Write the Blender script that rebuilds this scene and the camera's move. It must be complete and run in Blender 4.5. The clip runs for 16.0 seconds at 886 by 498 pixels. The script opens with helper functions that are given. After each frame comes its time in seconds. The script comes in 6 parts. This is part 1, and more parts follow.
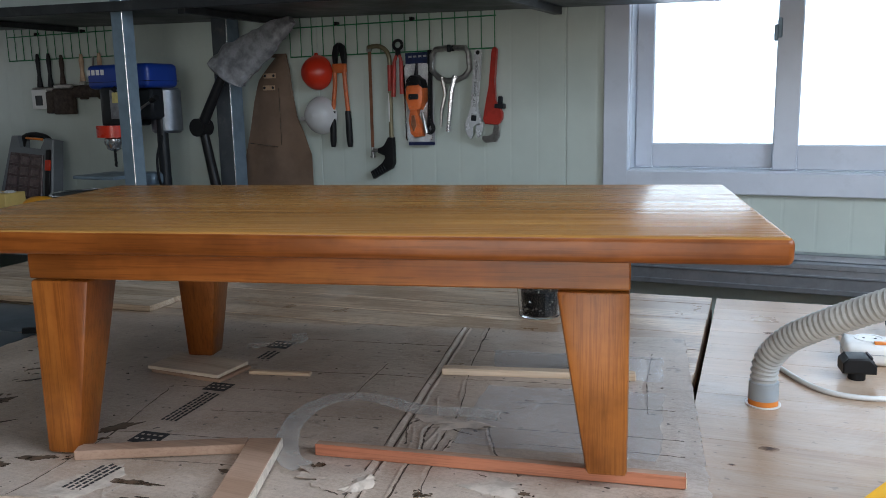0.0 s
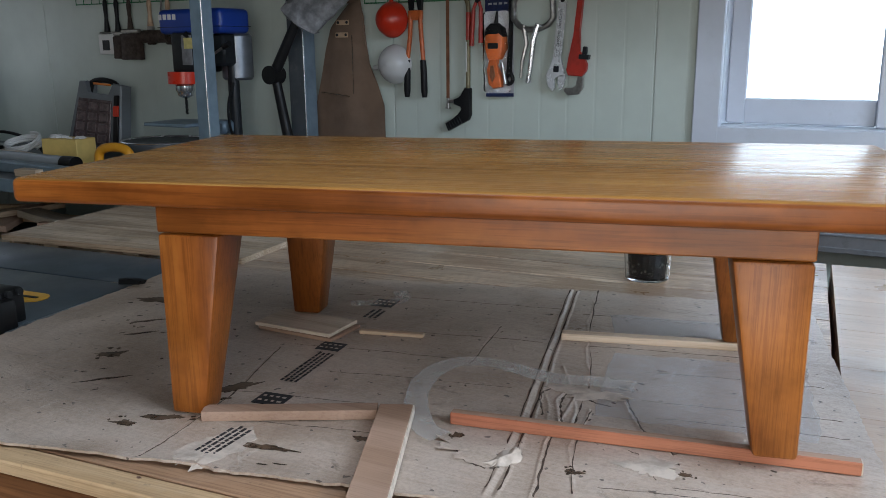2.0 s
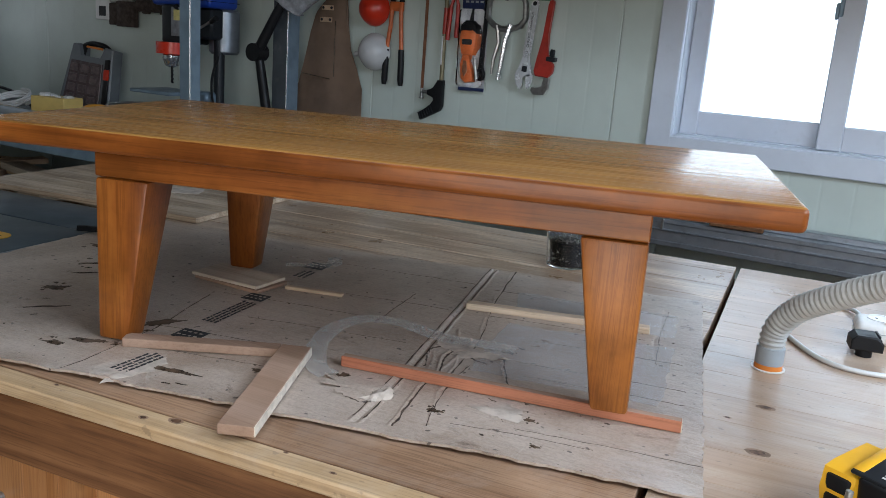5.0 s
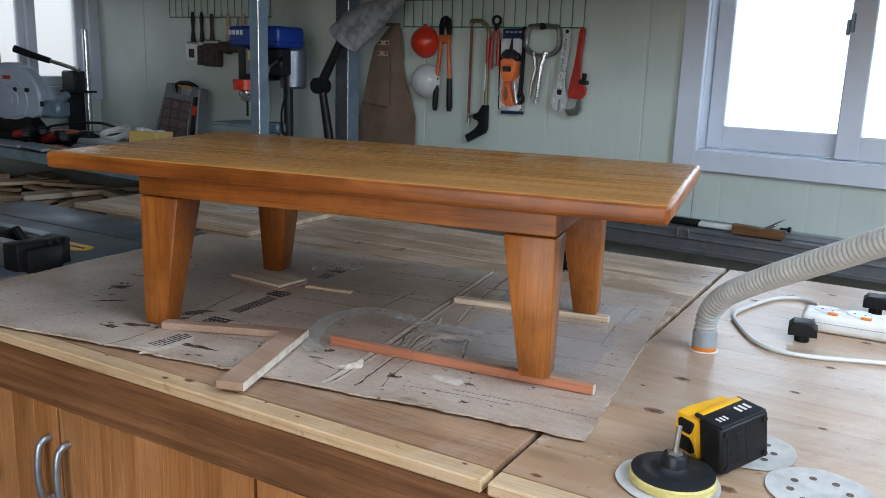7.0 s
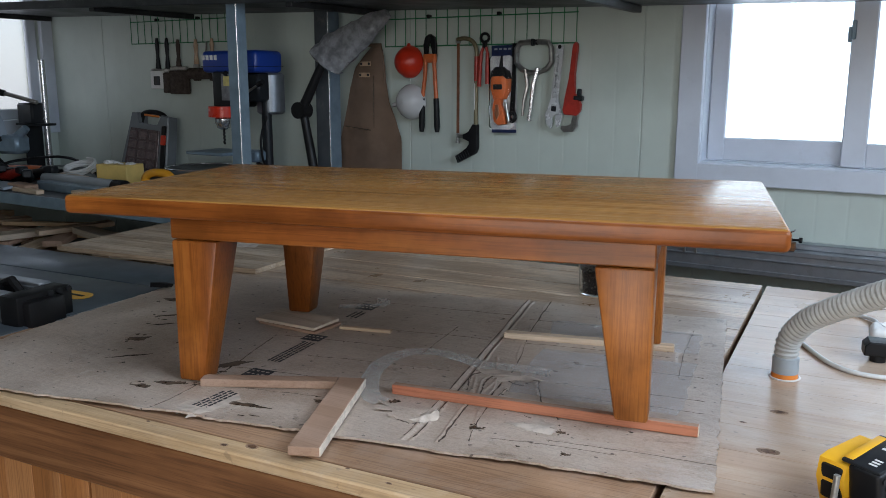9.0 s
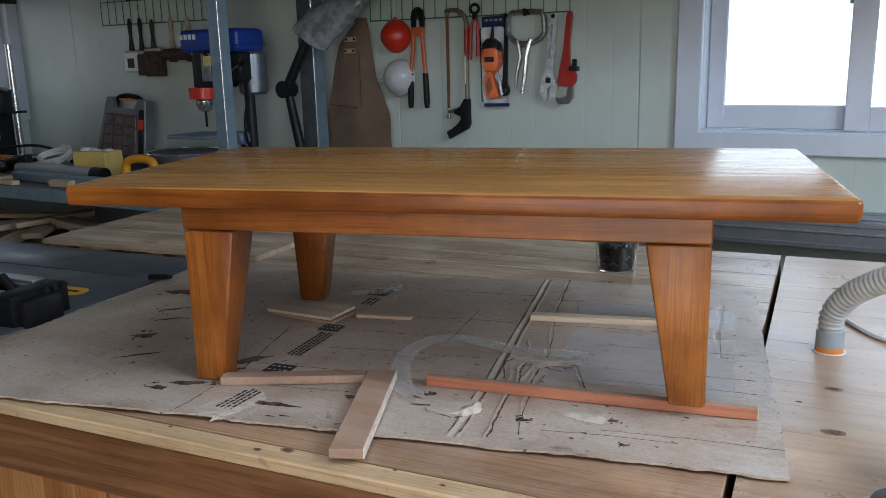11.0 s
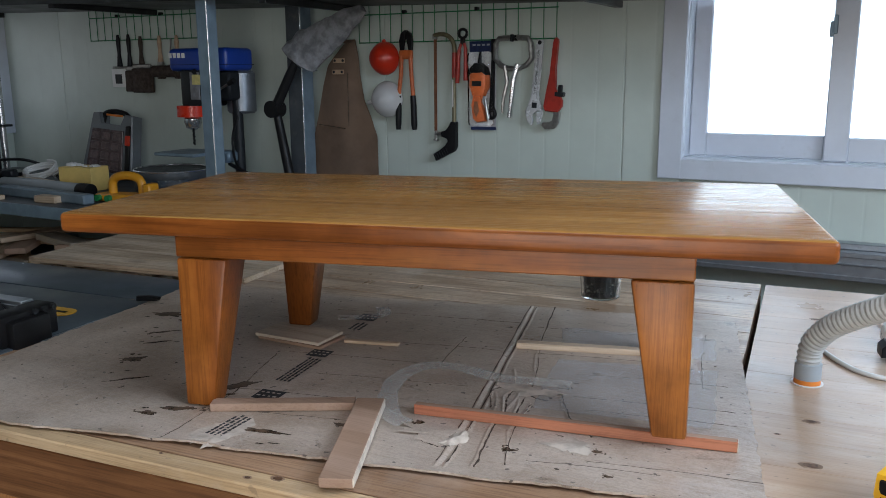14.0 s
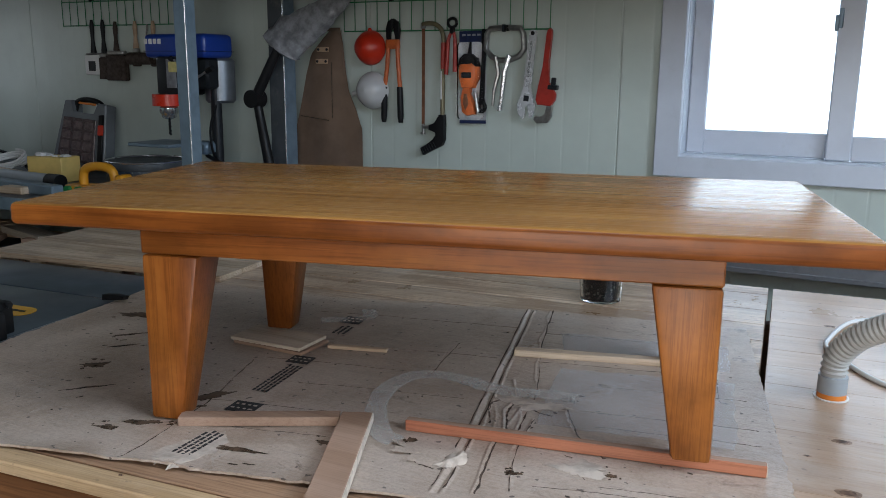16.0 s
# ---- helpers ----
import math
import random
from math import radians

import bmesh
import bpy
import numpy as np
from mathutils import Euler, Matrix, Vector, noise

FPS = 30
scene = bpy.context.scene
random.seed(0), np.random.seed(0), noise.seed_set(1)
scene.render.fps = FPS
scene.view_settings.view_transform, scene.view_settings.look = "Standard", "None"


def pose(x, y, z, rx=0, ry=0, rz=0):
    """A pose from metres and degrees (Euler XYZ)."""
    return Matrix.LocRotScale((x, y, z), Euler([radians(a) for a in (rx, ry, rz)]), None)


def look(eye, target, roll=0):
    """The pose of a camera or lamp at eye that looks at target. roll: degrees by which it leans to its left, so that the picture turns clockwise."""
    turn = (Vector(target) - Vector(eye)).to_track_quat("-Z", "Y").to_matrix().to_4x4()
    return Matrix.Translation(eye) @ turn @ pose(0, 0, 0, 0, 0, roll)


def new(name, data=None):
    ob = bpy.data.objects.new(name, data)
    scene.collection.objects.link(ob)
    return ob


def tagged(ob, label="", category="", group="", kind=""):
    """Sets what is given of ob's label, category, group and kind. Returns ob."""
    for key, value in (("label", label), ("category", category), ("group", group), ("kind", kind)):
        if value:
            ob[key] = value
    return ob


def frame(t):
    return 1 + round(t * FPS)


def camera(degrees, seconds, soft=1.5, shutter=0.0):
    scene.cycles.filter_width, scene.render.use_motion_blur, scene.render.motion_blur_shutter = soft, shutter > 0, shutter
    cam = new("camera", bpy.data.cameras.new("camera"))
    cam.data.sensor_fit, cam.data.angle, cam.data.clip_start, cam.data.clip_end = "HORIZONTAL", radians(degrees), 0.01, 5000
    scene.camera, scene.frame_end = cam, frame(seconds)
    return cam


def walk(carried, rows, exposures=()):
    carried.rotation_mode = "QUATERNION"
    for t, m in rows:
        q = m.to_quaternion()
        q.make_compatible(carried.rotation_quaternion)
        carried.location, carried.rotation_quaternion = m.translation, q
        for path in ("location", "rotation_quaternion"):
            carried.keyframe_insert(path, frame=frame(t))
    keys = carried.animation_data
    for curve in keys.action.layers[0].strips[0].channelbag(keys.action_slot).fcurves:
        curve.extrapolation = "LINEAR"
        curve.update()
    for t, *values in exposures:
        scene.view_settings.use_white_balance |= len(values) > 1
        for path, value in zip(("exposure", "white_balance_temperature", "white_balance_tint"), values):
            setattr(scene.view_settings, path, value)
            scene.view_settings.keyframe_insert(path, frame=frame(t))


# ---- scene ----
cam = camera(55.4, 16.0, soft=0.8)
PATH = [
    (0, (0.941, -0.741, 1.312), (0.094, 1.035, 0.958), -1.2),
    (0.5, (0.94, -0.757, 1.311), (0.055, 0.995, 0.927), -0.7),
    (1, (0.932, -0.769, 1.311), (0.02, 0.962, 0.894), -0.8),
    (1.5, (0.901, -0.762, 1.304), (-0.027, 0.952, 0.855), -0.7),
    (2, (0.791, -0.738, 1.311), (-0.128, 0.977, 0.847), -0.5),
    (2.5, (0.697, -0.725, 1.31), (-0.203, 0.992, 0.82), -0.8),
    (3, (0.644, -0.739, 1.307), (-0.228, 0.985, 0.789), -0.5),
    (3.5, (0.662, -0.73, 1.313), (-0.201, 0.995, 0.783), -0.4),
    (4, (0.698, -0.722, 1.318), (-0.15, 1.014, 0.8), -0.2),
    (4.5, (0.82, -0.757, 1.313), (-0.027, 0.983, 0.807), 1.3),
    (4.7, (0.886, -0.775, 1.306), (0.021, 0.962, 0.821), 3.3),
    (6.8, (1.274, -0.912, 1.343), (0.169, 0.699, 0.912), 2.0),
    (7, (1.294, -0.908, 1.343), (0.173, 0.689, 0.906), 1.9),
    (7.5, (1.32, -0.921, 1.355), (0.151, 0.649, 0.944), 1.6),
    (8, (1.272, -0.935, 1.355), (0.112, 0.646, 0.962), 1.1),
    (8.5, (1.135, -0.93, 1.355), (0.047, 0.703, 0.967), 0.5),
    (9, (1.067, -0.917, 1.344), (0.045, 0.756, 0.95), 0.1),
    (9.5, (1.024, -0.915, 1.334), (0.03, 0.772, 0.927), -0.7),
    (9.7, (1.011, -0.911, 1.329), (0.014, 0.773, 0.917), -1.1),
    (12, (0.933, -0.894, 1.347), (0.004, 0.816, 0.887), -1.3),
    (12.5, (0.938, -0.894, 1.349), (0.019, 0.823, 0.895), -1.2),
    (13, (0.94, -0.895, 1.351), (0.025, 0.826, 0.902), -1.1),
    (13.5, (0.942, -0.912, 1.359), (0.022, 0.811, 0.927), -0.8),
    (14, (0.95, -0.917, 1.367), (0.022, 0.806, 0.952), -0.4),
    (14.5, (0.967, -0.893, 1.36), (0.036, 0.828, 0.948), 0.2),
    (15, (0.93, -0.859, 1.346), (0.006, 0.866, 0.933), 0.4),
    (15.5, (0.884, -0.834, 1.337), (-0.033, 0.893, 0.915), 0.4),
    (16, (0.872, -0.819, 1.343), (-0.014, 0.924, 0.922), 0.5),
]
walk(cam, [(t, look(eye, target, roll)) for t, eye, target, roll in PATH],
     exposures=[(0, -0.08, 6250, 10), (1.5, 0.0, 6250, 10), (3, 0.10, 6250, 10), (4.7, 0.04, 6250, 10), (7, 0.06, 6250, 10), (9.5, -0.10, 6250, 10), (12.5, -0.02, 6250, 10), (16, -0.06, 6250, 10)])

# ---- world and light ----
world = bpy.data.worlds.new("world")
scene.world = world
world.use_nodes = True
_sky = world.node_tree.nodes.new("ShaderNodeTexSky")
_sky.sky_type, _sky.sun_disc = "NISHITA", False
_sky.sun_elevation, _sky.sun_rotation = radians(50), radians(200)
_bg = world.node_tree.nodes["Background"]
_bg.inputs["Strength"].default_value = 0.08
world.node_tree.links.new(_sky.outputs[0], _bg.inputs["Color"])
sun_data = bpy.data.lights.new("sun", "SUN")
sun_data.energy, sun_data.angle, sun_data.color = 0.8, radians(15), (1, 0.97, 0.93)
sun = new("sun", sun_data)
sun.matrix_world = look((0, -6, 8), (0, 0, 0))


def area_lamp(x, y, z, target, w, h, power, color=(0.885, 0.91, 0.97)):
    """An area lamp: sky light in a seen or assumed opening, or a ceiling tube."""
    data = bpy.data.lights.new("area_lamp", "AREA")
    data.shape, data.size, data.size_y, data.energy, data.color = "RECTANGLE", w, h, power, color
    ob = new("area_lamp", data)
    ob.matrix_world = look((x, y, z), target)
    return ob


area_lamp(0.78, 2.24, 1.55, (0.78, 0, 1.4), 1.0, 1.0, 11.5, (0.72, 0.86, 1.0))          # window over the bench
area_lamp(-3.50, 1.57, 1.6, (0, 1.57, 1.6), 0.9, 0.85, 1.6)           # window in the side wall
area_lamp(1.4, -2.25, 1.2, (1.0, 0.2, 0.85), 1.7, 1.8, 46, (1.0, 0.965, 0.92))        # added light in an assumed doorway behind the walk, unseen
area_lamp(2.35, 0.1, 2.05, (0.3, 0.2, 0.75), 1.9, 0.75, 58, (0.74, 0.86, 1.0))           # added main light in an assumed east opening, unseen
area_lamp(0.5, -0.2, 2.42, (0.5, -0.2, 0), 1.3, 0.14, 9, (0.82, 0.91, 1.0))   # ceiling tube in front of the rack

# ---- materials ----
def nodes_of(name, rough=0.5, metal=0.0, spec=0.5):
    m = bpy.data.materials.new(name)
    m.use_nodes = True
    nt = m.node_tree
    b = nt.nodes["Principled BSDF"]
    b.inputs["Roughness"].default_value = rough
    b.inputs["Metallic"].default_value = metal
    b.inputs["Specular IOR Level"].default_value = spec
    return m, nt, b


def nd(nt, kind, **kw):
    n = nt.nodes.new(kind)
    for k, v in kw.items():
        n.inputs[k].default_value = v
    return n


def ramp(nt, fac, stops):
    r = nt.nodes.new("ShaderNodeValToRGB")
    e = r.color_ramp.elements
    while len(e) < len(stops):
        e.new(0.5)
    for el, (p, c) in zip(e, stops):
        el.position, el.color = p, (*c, 1)
    nt.links.new(fac, r.inputs["Fac"])
    return r.outputs["Color"]


def mix(nt, a, b, fac, mode="MIX"):
    n = nt.nodes.new("ShaderNodeMix")
    n.data_type, n.blend_type = "RGBA", mode
    for s, v in ((0, fac), (6, a), (7, b)):
        if isinstance(v, (int, float)):
            n.inputs[s].default_value = v
        elif isinstance(v, tuple):
            n.inputs[s].default_value = (*v, 1)
        else:
            nt.links.new(v, n.inputs[s])
    return n.outputs[2]


def coords(nt, scale=(1, 1, 1), rot=(0, 0, 0), shift_by_object=False):
    tc = nt.nodes.new("ShaderNodeTexCoord")
    mp = nt.nodes.new("ShaderNodeMapping")
    mp.inputs["Scale"].default_value = scale
    mp.inputs["Rotation"].default_value = rot
    nt.links.new(tc.outputs["Object"], mp.inputs["Vector"])
    if shift_by_object:
        oi = nt.nodes.new("ShaderNodeObjectInfo")
        mu = nt.nodes.new("ShaderNodeMath")
        mu.operation = "MULTIPLY"
        mu.inputs[1].default_value = 37.0
        nt.links.new(oi.outputs["Random"], mu.inputs[0])
        nt.links.new(mu.outputs[0], mp.inputs["Location"])
    return mp.outputs["Vector"]


def noise_tex(nt, vec, scale, detail=4.0, rough=0.55, dist=0.0):
    n = nd(nt, "ShaderNodeTexNoise", Scale=scale, Detail=detail, Roughness=rough, Distortion=dist)
    nt.links.new(vec, n.inputs["Vector"])
    return n.outputs["Fac"]


def bump(nt, b, height, strength=0.2, distance=0.002):
    bp = nd(nt, "ShaderNodeBump", Strength=strength, Distance=distance)
    nt.links.new(height, bp.inputs["Height"])
    nt.links.new(bp.outputs[0], b.inputs["Normal"])


def wood(name, dark, mid, light, rough=0.45, along=0, fine=1.0, knots=0.0, spec=0.5, coat=0.0, stain=None, var=0.25, bumpy=0.15, grain=0.6, across=26.0, dirt=0.0):
    """Wood with its grain along the given axis of the object: broad figure, fine pores, knots, dirt and stains."""
    m, nt, b = nodes_of(name, rough, 0, spec)
    s = [across * fine] * 3
    s[along] = 1.3 * fine
    v = coords(nt, tuple(s), shift_by_object=True)
    big = noise_tex(nt, v, 1.0, 4, 0.6, 0.8)
    s2 = [330.0] * 3
    s2[along] = 9.0
    v2 = coords(nt, tuple(s2), shift_by_object=True)
    small = noise_tex(nt, v2, 1.0, 4, 0.65)
    c = ramp(nt, big, [(0.39, dark), (0.5, mid), (0.61, light)])
    g = ramp(nt, small, [(0.40, (0.36, 0.28, 0.22)), (0.48, (0.84, 0.80, 0.76)), (0.55, (1.0, 1.0, 1.0))])
    c = mix(nt, c, g, grain, "MULTIPLY")
    patch = noise_tex(nt, coords(nt, (1, 1, 1), shift_by_object=True), 5.5, 5, 0.65)
    c = mix(nt, c, ramp(nt, patch, [(0.4, (1 - var,) * 3), (0.6, (1, 1, 1))]), 0.9, "MULTIPLY")
    if knots:
        sk = [9.0, 9.0, 9.0 if along else 0.4]
        sk[along] = 4.2
        wob = mix(nt, coords(nt, tuple(sk), shift_by_object=True), (0.5, 0.5, 0.5), 0.0)
        vo = nd(nt, "ShaderNodeTexVoronoi", Scale=1.0)
        nt.links.new(wob, vo.inputs["Vector"])
        pick = ramp(nt, vo.outputs["Color"], [(0.62, (0, 0, 0)), (0.66, (1, 1, 1))])
        k = ramp(nt, vo.outputs["Distance"], [(0.05, (1, 1, 1)), (0.12, (0.55,) * 3), (0.15, (0.12,) * 3), (0.24, (0, 0, 0))])
        k = mix(nt, k, pick, 1.0, "MULTIPLY")
        c = mix(nt, c, tuple(x * 0.3 for x in dark), mix(nt, (0, 0, 0), k, knots))
    if stain:
        st = ramp(nt, noise_tex(nt, coords(nt, (2.2, 5.4, 3)), 1.9, 8, 0.7, 0.5), [(0.48, (0, 0, 0)), (0.58, (1, 1, 1))])
        c = mix(nt, c, stain, mix(nt, (0, 0, 0), st, 0.8))
    if dirt:
        sp = ramp(nt, noise_tex(nt, coords(nt, (60, 90, 60)), 1.0, 3, 0.5), [(0.66, (0, 0, 0)), (0.70, (1, 1, 1))])
        c = mix(nt, c, (0.09, 0.06, 0.04), mix(nt, (0, 0, 0), sp, dirt))
        sw = ramp(nt, noise_tex(nt, coords(nt, (2.5, 2.0, 3)), 1.0, 7, 0.75, 1.2), [(0.5, (0, 0, 0)), (0.62, (1, 1, 1))])
        c = mix(nt, c, (0.72, 0.66, 0.6), mix(nt, (0, 0, 0), sw, dirt * 0.45))
    oi = nt.nodes.new("ShaderNodeObjectInfo")
    c = mix(nt, c, ramp(nt, oi.outputs["Random"], [(0, (0.8, 0.79, 0.78)), (1, (1.04, 1.03, 1.02))]), 0.7, "MULTIPLY")
    nt.links.new(c, b.inputs["Base Color"])
    rr = ramp(nt, patch, [(0.2, (rough * 0.8,) * 3), (0.8, (min(1, rough * 1.25),) * 3)])
    nt.links.new(rr, b.inputs["Roughness"])
    if coat:
        b.inputs["Coat Weight"].default_value = coat
        b.inputs["Coat Roughness"].default_value = 0.2
    bump(nt, b, small, bumpy, 0.0012)
    return m


def varnished_top(name):
    """Golden varnished boards: soft long figure, pale and dark flecks along the grain, a sheen broken by the pores."""
    m, nt, b = nodes_of(name, 0.2, 0, 0.09)
    figure = noise_tex(nt, coords(nt, (1.1, 24, 10)), 1.0, 5, 0.6, 0.5)
    c = ramp(nt, figure, [(0.36, (0.225, 0.099, 0.024)), (0.5, (0.285, 0.131, 0.033)), (0.64, (0.335, 0.163, 0.044))])
    pale = noise_tex(nt, coords(nt, (3.0, 95, 10)), 1.0, 4, 0.6, 0.2)
    c = mix(nt, c, (0.52, 0.32, 0.095), mix(nt, (0, 0, 0), ramp(nt, pale, [(0.58, (0, 0, 0)), (0.70, (1, 1, 1))]), 0.55))
    dark = noise_tex(nt, coords(nt, (4.5, 140, 10), (0, 0, radians(0.6))), 1.0, 4, 0.65, 0.2)
    c = mix(nt, c, (0.155, 0.055, 0.009), mix(nt, (0, 0, 0), ramp(nt, dark, [(0.57, (0, 0, 0)), (0.68, (1, 1, 1))]), 0.55))
    blotch = noise_tex(nt, coords(nt, (3, 7, 3)), 1.0, 5, 0.6)
    c = mix(nt, c, ramp(nt, blotch, [(0.38, (0.84, 0.82, 0.80)), (0.6, (1.03, 1.02, 1.0))]), 0.9, "MULTIPLY")
    nt.links.new(c, b.inputs["Base Color"])
    pores = noise_tex(nt, coords(nt, (2.0, 230, 10)), 1.0, 5, 0.6)
    nt.links.new(ramp(nt, pores, [(0.35, (0.17,) * 3), (0.65, (0.34,) * 3)]), b.inputs["Roughness"])
    swell = noise_tex(nt, coords(nt, (1.2, 62, 10)), 1.0, 3, 0.5)
    bump(nt, b, mix(nt, pores, swell, 0.6), 0.2, 0.0016)
    return m


def painted(name, color, rough=0.45, metal=0.0, spec=0.5, var=0.12, scale=9.0, grime=None, bumpy=0.05, fine=160.0):
    """Paint, plastic, rubber or metal with slight unevenness and dirt."""
    m, nt, b = nodes_of(name, rough, metal, spec)
    v = coords(nt)
    n = noise_tex(nt, v, scale, 5, 0.6)
    c = mix(nt, color, tuple(x * (1 - 2 * var) for x in color), ramp(nt, n, [(0.4, (0, 0, 0)), (0.62, (1, 1, 1))]))
    if grime:
        gm = ramp(nt, noise_tex(nt, v, scale * 2.3, 7, 0.7), [(0.55, (0, 0, 0)), (0.72, (1, 1, 1))])
        c = mix(nt, c, grime, mix(nt, (0, 0, 0), gm, 0.6))
    nt.links.new(c, b.inputs["Base Color"])
    f = noise_tex(nt, v, fine, 3, 0.5)
    rr = ramp(nt, n, [(0.2, (rough * 0.75,) * 3), (0.8, (min(1, rough * 1.3),) * 3)])
    nt.links.new(rr, b.inputs["Roughness"])
    if bumpy:
        bump(nt, b, f, bumpy, 0.001)
    return m


def glass(name, rough=0.0, color=(1, 1, 1), ior=1.45):
    m, nt, b = nodes_of(name, rough)
    b.inputs["Base Color"].default_value = (*color, 1)
    b.inputs["Transmission Weight"].default_value = 1.0
    b.inputs["IOR"].default_value = ior
    return m


# ---- mesh helpers ----
def add_box(bm, c, s, bev=0.0, m=None, seg=1):
    """A box with centre c and size s, its edges rounded by bev."""
    r = bmesh.ops.create_cube(bm, size=1.0, matrix=Matrix.Translation(c) @ Matrix.Diagonal((*s, 1)))
    vs = r["verts"]
    if bev:
        es = list({e for v in vs for e in v.link_edges})
        q = bmesh.ops.bevel(bm, geom=es, offset=bev, segments=seg, affect="EDGES", profile=0.5)
        vs = list({v for f in q["faces"] for v in f.verts} | {v for v in vs if v.is_valid})
    if m is not None:
        bmesh.ops.transform(bm, matrix=m, verts=vs)
    return vs


def add_cyl(bm, a, b, r, r2=None, n=16, cap=True):
    """A round bar from a to b."""
    a, b = Vector(a), Vector(b)
    d = b - a
    m = Matrix.Translation((a + b) / 2) @ d.to_track_quat("Z", "Y").to_matrix().to_4x4()
    return bmesh.ops.create_cone(bm, cap_ends=cap, segments=n, radius1=r, radius2=r if r2 is None else r2, depth=d.length, matrix=m)["verts"]


def add_ball(bm, c, r, s=(1, 1, 1), u=20, v=14):
    return bmesh.ops.create_uvsphere(bm, u_segments=u, v_segments=v, radius=r, matrix=Matrix.Translation(c) @ Matrix.Diagonal((*s, 1)))["verts"]


def add_tube(bm, pts, r, n=10):
    """A tube through the points; r is one radius or one for each point."""
    pts = [Vector(p) for p in pts]
    rs = [r] * len(pts) if isinstance(r, (int, float)) else r
    rings, up = [], None
    for i, p in enumerate(pts):
        d = (pts[min(i + 1, len(pts) - 1)] - pts[max(i - 1, 0)]).normalized()
        if up is None:
            up = d.orthogonal().normalized()
        up = (up - d * up.dot(d)).normalized()
        side = d.cross(up)
        rings.append([bm.verts.new(p + (up * math.cos(k * 2 * math.pi / n) + side * math.sin(k * 2 * math.pi / n)) * rs[i]) for k in range(n)])
    for q, w in zip(rings, rings[1:]):
        for k in range(n):
            bm.faces.new((q[k], q[(k + 1) % n], w[(k + 1) % n], w[k]))
    bm.faces.new(rings[0][::-1])
    bm.faces.new(rings[-1])


def add_lathe(bm, prof, n=28, m=None):
    """A turned body round z from (radius, height) pairs."""
    rings = []
    for r, z in prof:
        rings.append([bm.verts.new((r * math.cos(k * 2 * math.pi / n), r * math.sin(k * 2 * math.pi / n), z)) for k in range(n)])
    for q, w in zip(rings, rings[1:]):
        for k in range(n):
            bm.faces.new((q[k], q[(k + 1) % n], w[(k + 1) % n], w[k]))
    bm.faces.new(rings[0][::-1])
    bm.faces.new(rings[-1])
    vs = [v for r in rings for v in r]
    if m is not None:
        bmesh.ops.transform(bm, matrix=m, verts=vs)
    return vs


def add_slab(bm, outline, thick, bev=0.0, m=None, seg=1):
    """A flat piece with the outline [(x, z)...], in the xz plane, its thickness along y from 0 to -thick (towards the room)."""
    f = [bm.verts.new((x, 0, z)) for x, z in outline]
    k = [bm.verts.new((x, -thick, z)) for x, z in outline]
    n = len(f)
    front = bm.faces.new(k)
    back = bm.faces.new(f[::-1])
    for i in range(n):
        bm.faces.new((f[i], f[(i + 1) % n], k[(i + 1) % n], k[i]))
    vs = f + k
    if bev:
        q = bmesh.ops.bevel(bm, geom=list(front.edges), offset=bev, segments=seg, affect="EDGES", profile=0.5)
        vs = list({v for fc in q["faces"] for v in fc.verts} | {v for v in vs if v.is_valid})
    if m is not None:
        bmesh.ops.transform(bm, matrix=m, verts=vs)
    return vs


def smooth_pts(pts, steps=6):
    """A smooth line through the points."""
    pts = [Vector(p) for p in pts]
    out = []
    for i in range(len(pts) - 1):
        p0, p1, p2, p3 = pts[max(i - 1, 0)], pts[i], pts[i + 1], pts[min(i + 2, len(pts) - 1)]
        for k in range(steps):
            t = k / steps
            out.append(0.5 * (2 * p1 + (p2 - p0) * t + (2 * p0 - 5 * p1 + 4 * p2 - p3) * t * t + (3 * p1 - p0 - 3 * p2 + p3) * t ** 3))
    return out + [pts[-1]]


def mesh_of(name, bm, material, smooth=False):
    bmesh.ops.recalc_face_normals(bm, faces=bm.faces[:])
    me = bpy.data.meshes.new(name)
    bm.to_mesh(me)
    bm.free()
    me.materials.append(material)
    if smooth:
        me.shade_smooth()
        me.set_sharp_from_angle(angle=radians(38))
    return me


def part(name, bm, material, parent, label="", smooth=True):
    ob = new(name, mesh_of(name, bm, material, smooth))
    ob.parent = parent
    return tagged(ob, label)


def thing(name, label, category, m=None, group="", kind=""):
    ob = new(name)
    ob.empty_display_size = 0.05
    if m is not None:
        ob.matrix_world = m
    return tagged(ob, label, category, group, kind)


def solo(name, bm, material, label, category, m=None, group="", kind="", smooth=True):
    ob = new(name, mesh_of(name, bm, material, smooth))
    if m is not None:
        ob.matrix_world = m
    return tagged(ob, label, category, group, kind)


def structure(name, bm, material, label="", category="", smooth=False):
    return solo(name, bm, material, label, category, kind="structure", smooth=smooth)


BM = bmesh.new

# ---- the colours of the place ----
M_wall = painted("wall_sheet", (0.56, 0.62, 0.565), 0.42, var=0.05, scale=2.5, bumpy=0.02)
# Unseen ceiling, darkened like the floor to cut bounced light.
M_ceiling = painted("darkened_ceiling", (0.14, 0.14, 0.14), 0.6, var=0.05)
# Even dark colour for the unseen walls, set to cut bounced light.
M_dusky = painted("unseen_dark_wall", (0.13, 0.125, 0.12), 0.6, var=0.15, scale=3)
M_floor = painted("concrete", (0.14, 0.135, 0.13), 0.7, var=0.15, scale=4, grime=(0.1, 0.09, 0.08), bumpy=0.2)
M_pvc = painted("window_plastic", (0.62, 0.66, 0.74), 0.35, var=0.04, scale=5, grime=(0.5, 0.53, 0.58), bumpy=0.01)
